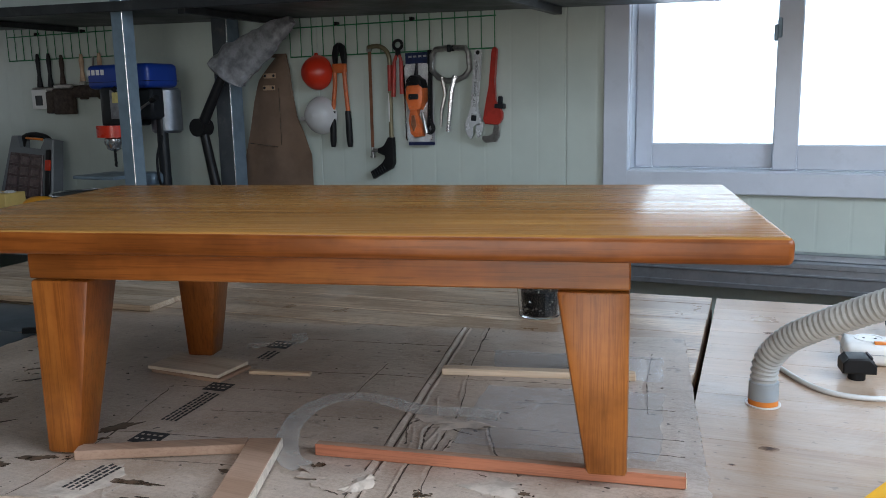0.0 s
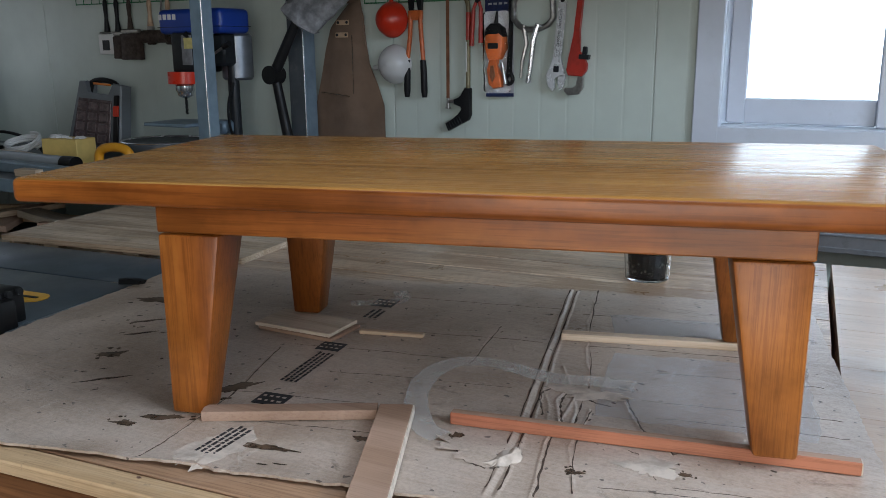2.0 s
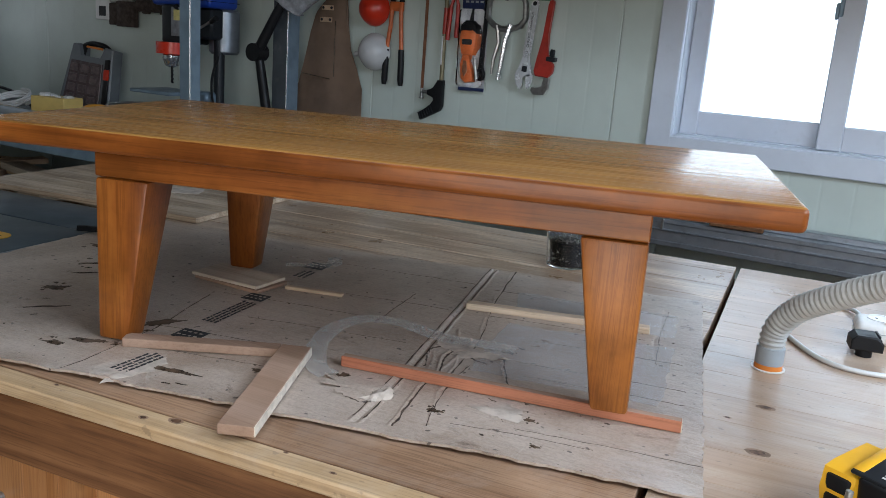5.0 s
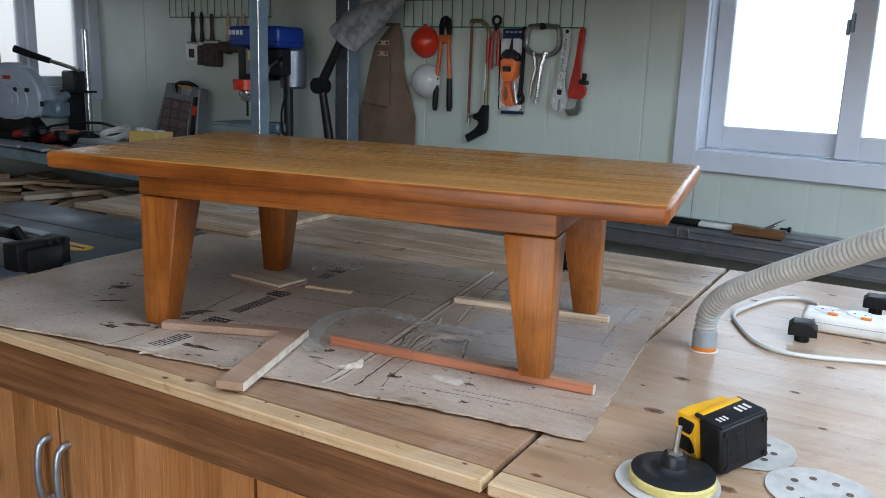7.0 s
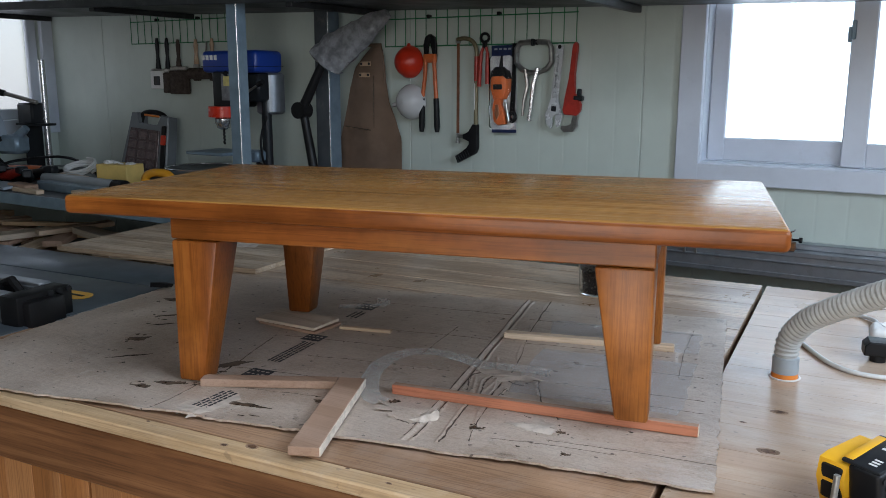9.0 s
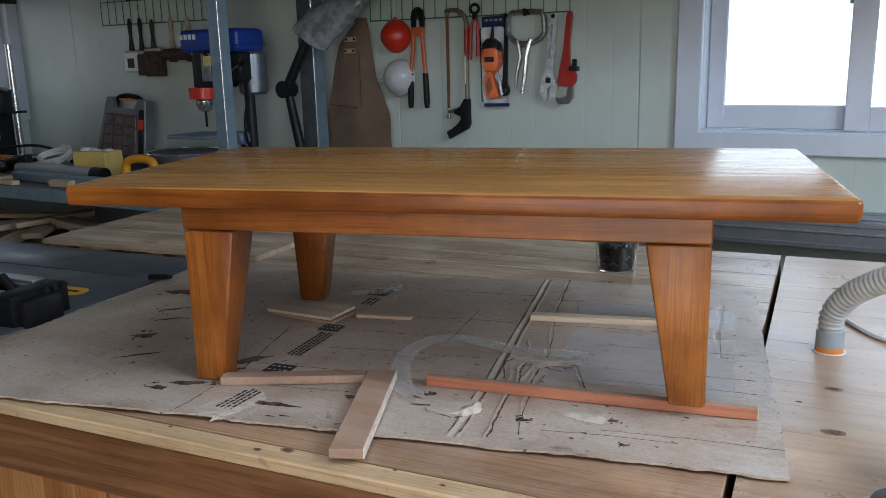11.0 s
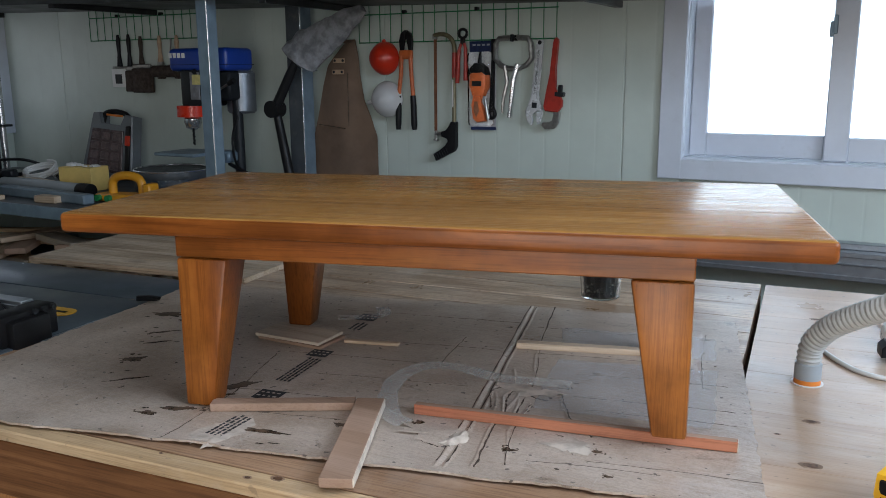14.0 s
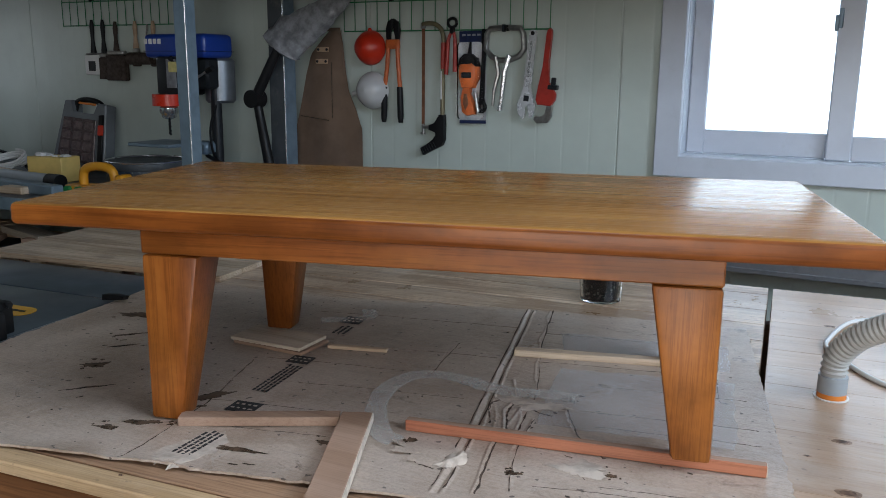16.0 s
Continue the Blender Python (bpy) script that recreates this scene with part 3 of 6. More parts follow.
def cardboard_material():
    m, nt, b = nodes_of("worn_cardboard", 0.5, 0, 0.6)
    v = coords(nt)
    big = noise_tex(nt, v, 6.0, 7, 0.68, 0.4)
    c = ramp(nt, big, [(0.38, (0.36, 0.275, 0.212)), (0.5, (0.455, 0.365, 0.295)), (0.62, (0.52, 0.43, 0.36))])
    flute = noise_tex(nt, coords(nt, (4, 260, 4), (0, 0, radians(-13))), 1.0, 3, 0.6)
    c = mix(nt, c, ramp(nt, flute, [(0.40, (0.80, 0.79, 0.78)), (0.56, (1, 1, 1))]), 0.4, "MULTIPLY")
    scr = noise_tex(nt, coords(nt, (9, 130, 9), (0, 0, radians(-9))), 1.0, 5, 0.75, 0.3)
    c = mix(nt, c, (0.13, 0.10, 0.08), mix(nt, (0, 0, 0), ramp(nt, scr, [(0.635, (0, 0, 0)), (0.69, (1, 1, 1))]), 0.4))
    scr2 = noise_tex(nt, coords(nt, (60, 7, 9), (0, 0, radians(-16))), 1.0, 5, 0.75, 0.5)
    c = mix(nt, c, (0.56, 0.50, 0.44), mix(nt, (0, 0, 0), ramp(nt, scr2, [(0.635, (0, 0, 0)), (0.67, (1, 1, 1))]), 0.6))
    fine = noise_tex(nt, v, 210.0, 5, 0.65)
    c = mix(nt, c, ramp(nt, fine, [(0.4, (0.74, 0.72, 0.70)), (0.56, (1.0, 1.0, 1.0))]), 0.6, "MULTIPLY")
    st = ramp(nt, noise_tex(nt, coords(nt, (7, 9, 7)), 1.0, 8, 0.75, 0.6), [(0.60, (0, 0, 0)), (0.67, (1, 1, 1))])
    c = mix(nt, c, (0.10, 0.065, 0.04), mix(nt, (0, 0, 0), st, 0.75))
    dots = ramp(nt, noise_tex(nt, v, 75.0, 2, 0.4), [(0.70, (0, 0, 0)), (0.72, (1, 1, 1))])
    c = mix(nt, c, (0.05, 0.035, 0.028), mix(nt, (0, 0, 0), dots, 0.85))
    pale = ramp(nt, noise_tex(nt, coords(nt, (3, 5, 3)), 1.3, 7, 0.72, 1.0), [(0.56, (0, 0, 0)), (0.70, (1, 1, 1))])
    c = mix(nt, c, (0.52, 0.46, 0.41), mix(nt, (0, 0, 0), pale, 0.6))
    nt.links.new(c, b.inputs["Base Color"])
    rr = ramp(nt, big, [(0.3, (0.27,) * 3), (0.7, (0.44,) * 3)])
    nt.links.new(rr, b.inputs["Roughness"])
    wr = noise_tex(nt, coords(nt, (22, 55, 22), (0, 0, radians(-12))), 1.0, 6, 0.7, 0.6)
    bump(nt, b, wr, 0.35, 0.006)
    return m


M_card = cardboard_material()
M_stain = painted("brown_stain", (0.13, 0.082, 0.05), 0.5, var=0.3, scale=60)
M_stain.node_tree.nodes["Principled BSDF"].inputs["Alpha"].default_value = 0.72
M_ink = painted("black_print", (0.02, 0.02, 0.022), 0.6, var=0.1, scale=40)
M_torn = painted("torn_paper", (0.56, 0.475, 0.40), 0.75, var=0.15, scale=40, bumpy=0.3)
M_tape = painted("clear_tape", (0.80, 0.76, 0.71), 0.3, var=0.1, scale=40)
M_tape.node_tree.nodes["Principled BSDF"].inputs["Alpha"].default_value = 0.30
M_red = wood("reddish_batten", (0.36, 0.115, 0.055), (0.44, 0.15, 0.078), (0.50, 0.19, 0.10), 0.6, 0, 0.5, var=0.2, grain=0.4)
M_tanply = wood("tan_plywood", (0.33, 0.20, 0.13), (0.405, 0.26, 0.18), (0.46, 0.305, 0.22), 0.6, 0, 0.4, var=0.18, grain=0.2)
M_pale = wood("pale_batten", (0.52, 0.38, 0.25), (0.66, 0.5, 0.35), (0.74, 0.6, 0.45), 0.6, 0, 0.5, 0.5, var=0.15, grain=0.3)
M_edge = painted("cut_pale_edge", (0.66, 0.57, 0.46), 0.7, var=0.12, scale=60, bumpy=0.2)
M_hose = painted("grey_hose_plastic", (0.40, 0.40, 0.38), 0.4, var=0.08, scale=30)
M_collar = painted("collar_plastic", (0.30, 0.33, 0.35), 0.4, var=0.05)
M_orange = painted("orange_plastic", (0.72, 0.22, 0.03), 0.35, var=0.06)
M_white = painted("white_plastic", (0.74, 0.73, 0.71), 0.35, var=0.05, grime=(0.5, 0.47, 0.42))
M_cable = painted("white_cable", (0.66, 0.66, 0.65), 0.45, var=0.06)
M_yellow = painted("yellow_plastic", (0.80, 0.42, 0.02), 0.38, var=0.06)
M_foam = painted("yellow_foam", (0.62, 0.53, 0.2), 0.8, var=0.1, scale=60, bumpy=0.2)
M_disc = painted("grey_sanding_paper", (0.50, 0.49, 0.47), 0.85, var=0.1, scale=25, grime=(0.35, 0.3, 0.26), bumpy=0.4, fine=600)
M_dark = painted("dark_grey_plastic", (0.015, 0.017, 0.02), 0.42, spec=0.3, var=0.1, scale=25)
M_steel = painted("bare_steel", (0.42, 0.41, 0.39), 0.35, 0.9, var=0.15, scale=40)
M_screw = painted("dull_nails", (0.22, 0.21, 0.19), 0.4, 0.6, var=0.2, scale=80)
M_clear = glass("clear_plastic", 0.04, (0.93, 0.95, 0.95), 1.3)

# the cardboard sheet: a grid between its near and far edges, with folded ridges pressed into it
NEAR = [(-0.44, -0.243), (-0.172, -0.184), (0.052, -0.127), (0.243, -0.082), (0.367, -0.055), (0.62, 0.008), (0.856, 0.059)]
FAR = [(-0.552, 0.60), (-0.30, 0.625), (-0.12, 0.652), (0.05, 0.70), (0.27, 0.763), (0.48, 0.80), (0.688, 0.838)]
RIDGES = [([(0.269, 0.76), (0.359, 0.393), (0.408, 0.188), (0.449, -0.014)], 0.0042, 0.0022),
          ([(0.276, 0.757), (0.367, 0.391), (0.416, 0.187), (0.456, -0.013)], -0.0035, 0.0020),
          ([(0.284, 0.755), (0.374, 0.39), (0.424, 0.186), (0.462, -0.012)], 0.0038, 0.0020),
          ([(0.311, 0.779), (0.374, 0.543), (0.439, 0.351)], 0.0030, 0.0018),
          ([(0.439, 0.351), (0.452, 0.27), (0.47, 0.19)], 0.0030, 0.0018),
          ([(0.395, 0.37), (0.43, 0.30), (0.43, 0.25), (0.456, 0.186)], 0.0040, 0.0021),
          ([(0.445, 0.34), (0.456, 0.186), (0.461, 0.131), (0.492, 0.006)], 0.0038, 0.0020),
          ([(0.41, 0.27), (0.428, 0.22), (0.44, 0.185)], 0.0030, 0.0018),
          ([(0.478, 0.24), (0.492, 0.134), (0.525, 0.04)], 0.0032, 0.0019),
          ([(0.234, 0.499), (0.25, 0.40), (0.264, 0.318)], 0.0022, 0.0019),
          ([(0.30, 0.47), (0.295, 0.42), (0.305, 0.40)], 0.0020, 0.0018),
          ([(-0.033, 0.249), (0.022, 0.088), (0.043, -0.023), (0.055, -0.124)], 0.0012, 0.0020),
          ([(0.505, 0.30), (0.53, 0.25), (0.56, 0.20), (0.60, 0.168)], 0.0036, 0.0022),
          ([(0.15, -0.05), (0.175, -0.085), (0.16, -0.1)], 0.003, 0.0022),
          ([(0.10, -0.09), (0.14, -0.085), (0.2, -0.075)], 0.0024, 0.0020),
          ([(0.53, 0.03), (0.56, 0.05), (0.60, 0.03)], 0.0024, 0.0020),
          ([(0.60, 0.168), (0.70, 0.175), (0.77, 0.20)], 0.0018, 0.0018),
          ([(0.648, 0.72), (0.668, 0.58), (0.70, 0.43)], -0.0016, 0.0030),
          ([(-0.48, 0.30), (-0.2, 0.33), (0.1, 0.36)], -0.0008, 0.0022),
          ([(-0.3, 0.47), (0.0, 0.50), (0.3, 0.56), (0.64, 0.62)], -0.0008, 0.0022)]


def along_line(pts, t):
    n = len(pts) - 1
    i = min(int(t * n), n - 1)
    f = t * n - i
    return (pts[i][0] + (pts[i + 1][0] - pts[i][0]) * f, pts[i][1] + (pts[i + 1][1] - pts[i][1]) * f)


def build_cardboard():
    nu, nv = 1000, 420
    us, vs = np.linspace(0, 1, nu), np.linspace(0, 1, nv)
    P = np.zeros((nu, nv, 3))
    for i, u in enumerate(us):
        a, b = along_line(NEAR, u), along_line(FAR, u)
        ja = 0.004 * noise.noise((u * 24, 0, 0)) + 0.003 * noise.noise((u * 90, 5, 0))
        jb = 0.006 * noise.noise((u * 20, 9, 0)) + 0.005 * noise.noise((u * 75, 3, 0))
        P[i, :, 0] = a[0] + (b[0] - a[0]) * vs
        P[i, :, 1] = a[1] + ja + (b[1] + jb - a[1] - ja) * vs
    for j, v in enumerate(vs):
        e = 0.005 * noise.noise((v * 30, 2, 7)) + 0.003 * noise.noise((v * 90, 2, 1))
        w = np.clip(1 - us * 12, 0, 1)
        P[:, j, 0] += e * w * 1.5
        P[:, j, 0] += e * 0.7 * np.clip(us * 12 - 11, 0, 1)
    z = np.full((nu, nv), 0.0045)
    for pts, h, w in RIDGES:
        best = np.full((nu, nv), 9.0)
        wob = (0.0007 * np.sin(P[:, :, 1] * 41 + h * 900) + 0.0003 * np.sin(P[:, :, 1] * 97 + h * 300)) * (4.0 if len(pts) == 3 else 1.0)
        for (x0, y0), (x1, y1) in zip(pts, pts[1:]):
            dx, dy = x1 - x0, y1 - y0
            t = np.clip(((P[:, :, 0] - x0) * dx + (P[:, :, 1] - y0) * dy) / (dx * dx + dy * dy), 0, 1)
            best = np.minimum(best, np.hypot(P[:, :, 0] + wob - x0 - t * dx, P[:, :, 1] - y0 - t * dy))
        z += 0.42 * h * np.exp(-(best / w) ** 2)
    for i in range(0, nu):
        for j in range(0, nv):
            x, y = P[i, j, 0], P[i, j, 1]
            z[i, j] += 0.0012 * noise.noise((x * 9, y * 9, 0)) + 0.0004 * noise.noise((x * 60, y * 60, 4))
    edge = np.clip(1 - vs * 14, 0, 1)
    for i, u in enumerate(us):
        z[i] += edge ** 2 * (0.002 + 0.007 * abs(noise.noise((u * 9, 1, 1))))
    P[:, :, 2] = ZB + np.maximum(z, 0.002)
    verts = [tuple(p) for p in P.reshape(-1, 3)]
    faces = [(i * nv + j, (i + 1) * nv + j, (i + 1) * nv + j + 1, i * nv + j + 1) for i in range(nu - 1) for j in range(nv - 1)]
    rim = [i * nv for i in range(nu)] + [(nu - 1) * nv + j for j in range(1, nv)] + [i * nv + nv - 1 for i in range(nu - 2, -1, -1)] + [j for j in range(nv - 2, 0, -1)]
    base = len(verts)
    for k in rim:
        x, y, zz = verts[k]
        verts.append((x, y, zz - 0.0034))
    n = len(rim)
    faces += [(rim[k], base + k, base + (k + 1) % n, rim[(k + 1) % n]) for k in range(n)]
    me = bpy.data.meshes.new("cardboard_sheet")
    me.from_pydata(verts, [], faces)
    me.materials.append(M_card)
    me.shade_smooth()
    me.set_sharp_from_angle(angle=radians(50))
    ob = new("cardboard_sheet", me)
    tagged(ob, "flattened worn cardboard sheet with creases, stains and torn patches", "cardboard")
    return ob


card = build_cardboard()


tree = BVHTree.FromPolygons([v.co for v in card.data.vertices], [tuple(f.vertices) for f in card.data.polygons])


def surface(x, y):
    """The height of the cardboard at a place."""
    hit = tree.ray_cast(Vector((x, y, ZB + 0.1)), Vector((0, 0, -1)))[0]
    return hit.z if hit else ZB + 0.005


def ragged_patch(name, c, rx, ry, rot, z, material, label, seed, tall=0.0004, curl=0.0, n=44, rough=0.25):
    """A thin uneven patch draped on the cardboard, its rim raised by curl on one side."""
    bm = BM()
    cs, sn = math.cos(radians(rot)), math.sin(radians(rot))
    mid = bm.verts.new((c[0], c[1], surface(*c) + 0.0008 + tall))
    rings = []
    for q in (0.4, 0.7, 0.88, 1.0):
        ring = []
        for k in range(n):
            a = 2 * math.pi * k / n
            ux, uy = math.cos(a), math.sin(a)
            r = 1 + rough * noise.noise((ux * 1.6 + seed, uy * 1.6, seed)) + rough * 0.6 * noise.noise((ux * 5 + seed, uy * 5, 2)) + rough * 0.35 * noise.noise((ux * 13 + seed, uy * 13, 4))
            x, y = rx * r * ux * q, ry * r * uy * q
            px, py = c[0] + x * cs - y * sn, c[1] + x * sn + y * cs
            lift = curl * (max(0, ux) * q) ** 2 * (1 + 0.5 * noise.noise((px * 60, py * 60, seed))) + (tall * 0.9 * noise.noise((px * 45, py * 45, seed)) if curl else 0)
            ring.append(bm.verts.new((px, py, surface(px, py) + 0.0006 + max(0, lift) + tall * (1 - q))))
        rings.append(ring)
    for k in range(n):
        bm.faces.new((mid, rings[0][k], rings[0][(k + 1) % n]))
        for p, q in zip(rings, rings[1:]):
            bm.faces.new((p[k], q[k], q[(k + 1) % n], p[(k + 1) % n]))
    g = bmesh.ops.extrude_face_region(bm, geom=bm.faces[:])
    bmesh.ops.translate(bm, vec=(0, 0, -0.0005), verts=[v for v in g["geom"] if isinstance(v, bmesh.types.BMVert)])
    bmesh.ops.recalc_face_normals(bm, faces=bm.faces[:])
    return part(name, bm, material, card, label)


def crack(pts, w, seed):
    """A narrow dark split in the top layer, following a bent line of uneven width."""
    bm = BM()
    ps = smooth_pts([(x, y, 0) for x, y in pts], 26)
    prev = None
    for i, p in enumerate(ps):
        d = (ps[min(i + 1, len(ps) - 1)] - ps[max(i - 1, 0)]).normalized()
        s = Vector((-d.y, d.x, 0))
        p = p + s * (0.0022 * noise.noise((i * 0.22, seed, 0)))
        half = w / 2 * max(0.12, 0.7 + 1.3 * noise.noise((i * 0.3, seed, 3)))
        row = [bm.verts.new((q.x, q.y, surface(q.x, q.y) + 0.0005)) for q in (p + s * half, p - s * half)]
        if prev:
            bm.faces.new((prev[0], prev[1], row[1], row[0]))
        prev = row
    bmesh.ops.recalc_face_normals(bm, faces=bm.faces[:])
    g = bmesh.ops.extrude_face_region(bm, geom=bm.faces[:])
    bmesh.ops.translate(bm, vec=(0, 0, -0.0005), verts=[v for v in g["geom"] if isinstance(v, bmesh.types.BMVert)])
    return part("crack", bm, M_crack, card, "dark split along a crease", smooth=False)


M_crack = painted("split_cardboard", (0.085, 0.055, 0.038), 0.7, var=0.3, scale=90)
M_fold = painted("folded_line", (0.20, 0.155, 0.122), 0.7, var=0.25, scale=60)
for k, (pts_, w_) in enumerate(((((0.267, 0.758), (0.356, 0.393), (0.405, 0.188), (0.444, 0.0)), 0.0022), (((0.281, 0.755), (0.3705, 0.39), (0.420, 0.186), (0.459, 0.0)), 0.0024),
                                (((0.318, 0.775), (0.379, 0.543), (0.444, 0.351), (0.476, 0.19)), 0.0020), (((0.435, 0.31), (0.437, 0.25), (0.461, 0.186), (0.466, 0.131), (0.497, 0.006)), 0.0030),
                                (((0.482, 0.24), (0.497, 0.134), (0.530, 0.03)), 0.0018), (((0.51, 0.30), (0.535, 0.25), (0.565, 0.20), (0.605, 0.168)), 0.0036),
                                (((0.415, 0.30), (0.405, 0.26), (0.43, 0.20)), 0.0028), (((0.45, 0.30), (0.47, 0.27), (0.50, 0.262)), 0.0034), (((0.239, 0.499), (0.255, 0.40), (0.269, 0.318)), 0.0016),
                                (((-0.03, 0.249), (0.025, 0.088), (0.047, -0.023), (0.06, -0.12)), 0.0014), (((0.653, 0.72), (0.673, 0.58), (0.705, 0.43)), 0.0012),
                                (((0.35, 0.10), (0.39, 0.05), (0.425, 0.04)), 0.0022), (((0.60, 0.10), (0.575, 0.145), (0.555, 0.155)), 0.0018))):
    crack(pts_, w_, k * 5.3)
# faint lines across the sheet along the flutes
for k, (x0, y0, x1, y1) in enumerate(((-0.05, 0.06, 0.24, 0.135), (0.10, 0.20, 0.36, 0.262), (-0.02, 0.27, 0.25, 0.33), (0.10, 0.40, 0.33, 0.455), (-0.10, 0.545, 0.30, 0.632),
                                      (0.40, 0.47, 0.66, 0.53), (0.50, 0.40, 0.74, 0.455), (0.53, 0.30, 0.77, 0.35), (0.56, 0.255, 0.78, 0.30), (0.62, 0.09, 0.84, 0.135), (0.55, 0.055, 0.72, 0.095), (0.34, 0.62, 0.67, 0.69), (0.12, 0.02, 0.30, 0.062))):
    ln_ = crack(((x0, y0), ((x0 + x1) / 2, (y0 + y1) / 2 + 0.003), (x1, y1)), 0.0010, 40 + k * 3.7)
    ln_.data.materials[0] = M_fold
random.seed(8)
for k in range(46):
    x, y = random.uniform(-0.42, 0.74), random.uniform(-0.05, 0.62)
    y += 0.13 * x
    ragged_patch("speck", (x, y), random.uniform(0.0012, 0.0034), random.uniform(0.001, 0.0022), random.uniform(0, 180), 0, M_crack, "", k * 1.7, n=9, rough=0.6)


ZK = ZB + 0.0052
for k, (x, y, rx, ry, rot) in enumerate(((-0.40, 0.347, 0.045, 0.014, 12), (-0.244, 0.106, 0.026, 0.012, 40), (-0.03, -0.06, 0.02, 0.007, 20), (0.005, -0.024, 0.03, 0.008, 25),
                                         (0.17, -0.032, 0.045, 0.006, 12), (0.267, 0.04, 0.022, 0.006, 14),                                          (0.36, 0.10, 0.008, 0.006, 0), (0.515, 0.075, 0.012, 0.006, 10), (0.625, 0.125, 0.01, 0.005, 10), (0.66, 0.06, 0.007, 0.004, 0),
                                         (-0.32, 0.25, 0.03, 0.005, 48), (-0.28, 0.2, 0.03, 0.004, 48), (-0.17, 0.03, 0.04, 0.003, 48), (0.50, 0.33, 0.012, 0.01, 30), (0.02, 0.09, 0.04, 0.012, 60))):
    ragged_patch("stain", (x, y), rx * 0.8, ry * 0.9, rot, 0, M_stain, "dark brown spilled stain", k * 3.1, rough=0.7)
    for q in range(3):
        a = random.uniform(0, 6.3)
        ragged_patch("stain", (x + 1.3 * rx * math.cos(a), y + 1.5 * rx * math.sin(a) * 0.6), rx * random.uniform(0.08, 0.2), ry * random.uniform(0.15, 0.4), rot, 0, M_stain, "small brown splash", k * 3.1 + q, n=14, rough=0.8)


def print_bars(c, w, h, rot, rows, material):
    """Unreadable print: rows of short bars."""
    bm = BM()
    random.seed(int(c[0] * 1000))
    m = pose(c[0], c[1], ZK + 0.0006, 0, 0, rot)
    for r in range(rows):
        x = -w / 2
        y = h * (r + 0.5) / rows - h / 2
        while x < w / 2 - 0.004:
            l = random.uniform(0.004, 0.011)
            add_box(bm, (x + l / 2, y, 0), (l, h / rows * 0.5, 0.0004), m=m)
            x += l + 0.0025
    return part("print", bm, material, card, "black printed marks too worn to read", smooth=False)


def black_label(c, w, h, rot):
    bm = BM()
    add_box(bm, (0, 0, 0), (w, h, 0.0008), m=pose(c[0], c[1], ZK + 0.0006, 0, 0, rot))
    p = part("label", bm, M_ink, card, "black printed label with pale worn marks", smooth=False)
    bm = BM()
    random.seed(3)
    for r in range(2):
        for k in range(4):
            add_box(bm, (-w * 0.34 + k * w * 0.22, h * (0.2 - 0.4 * r), 0), (w * random.uniform(0.08, 0.15), h * 0.1, 0.0005), m=pose(c[0], c[1], ZK + 0.0013, 0, 0, rot))
    part("marks", bm, M_torn, p, smooth=False)


black_label((0.091, 0.081), 0.044, 0.036, 8)
black_label((-0.005, 0.520), 0.042, 0.042, 8)
black_label((0.042, 0.285), 0.040, 0.034, 8)
print_bars((0.062, 0.2), 0.12, 0.03, 98, 4, M_ink)
print_bars((0.118, -0.055), 0.10, 0.032, 92, 4, M_ink)
print_bars((0.012, 0.46), 0.05, 0.03, 98, 3, M_ink)
ragged_patch("torn_patch", (0.124, -0.058), 0.058, 0.03, 82, ZK - 0.0006, M_torn, "pale torn paper patch", 7.7, rough=0.5)


def ribbon(pts, w, z, material, name, label):
    bm = BM()
    ps = smooth_pts([(x, y, z) for x, y in pts], 8)
    prev = None
    for i, p in enumerate(ps):
        d = (ps[min(i + 1, len(ps) - 1)] - ps[max(i - 1, 0)]).normalized()
        s = Vector((-d.y, d.x, 0)) * (w / 2) * (1 + 0.12 * noise.noise(p * 40))
        row = [bm.verts.new(p + s), bm.verts.new(p - s), bm.verts.new(p - s - Vector((0, 0, 0.001))), bm.verts.new(p + s - Vector((0, 0, 0.001)))]
        if prev:
            for k in range(4):
                bm.faces.new((prev[k], prev[(k + 1) % 4], row[(k + 1) % 4], row[k]))
        prev = row
    return part(name, bm, material, card, label)


ribbon([(0.36, 0.325), (0.30, 0.335), (0.25, 0.315), (0.237, 0.25), (0.262, 0.17), (0.312, 0.10), (0.345, 0.085)], 0.032, ZK + 0.0012, M_tape, "tape", "curved strip of glossy clear tape")
ribbon([(0.33, 0.33), (0.40, 0.318), (0.47, 0.336), (0.51, 0.34)], 0.035, ZK + 0.0018, M_tape, "tape", "strip of glossy clear tape")
ribbon([(-0.06, 0.49), (0.01, 0.545), (-0.02, 0.60)], 0.03, ZK + 0.0012, M_tape, "tape", "strip of glossy clear tape")
# The film's pale blue-grey colour carries part of the window's sheen.
M_film = painted("plastic_film_with_sheen", (0.62, 0.63, 0.66), 0.32, var=0.1, scale=12, bumpy=0.15, fine=60)
M_film.node_tree.nodes["Principled BSDF"].inputs["Alpha"].default_value = 0.30


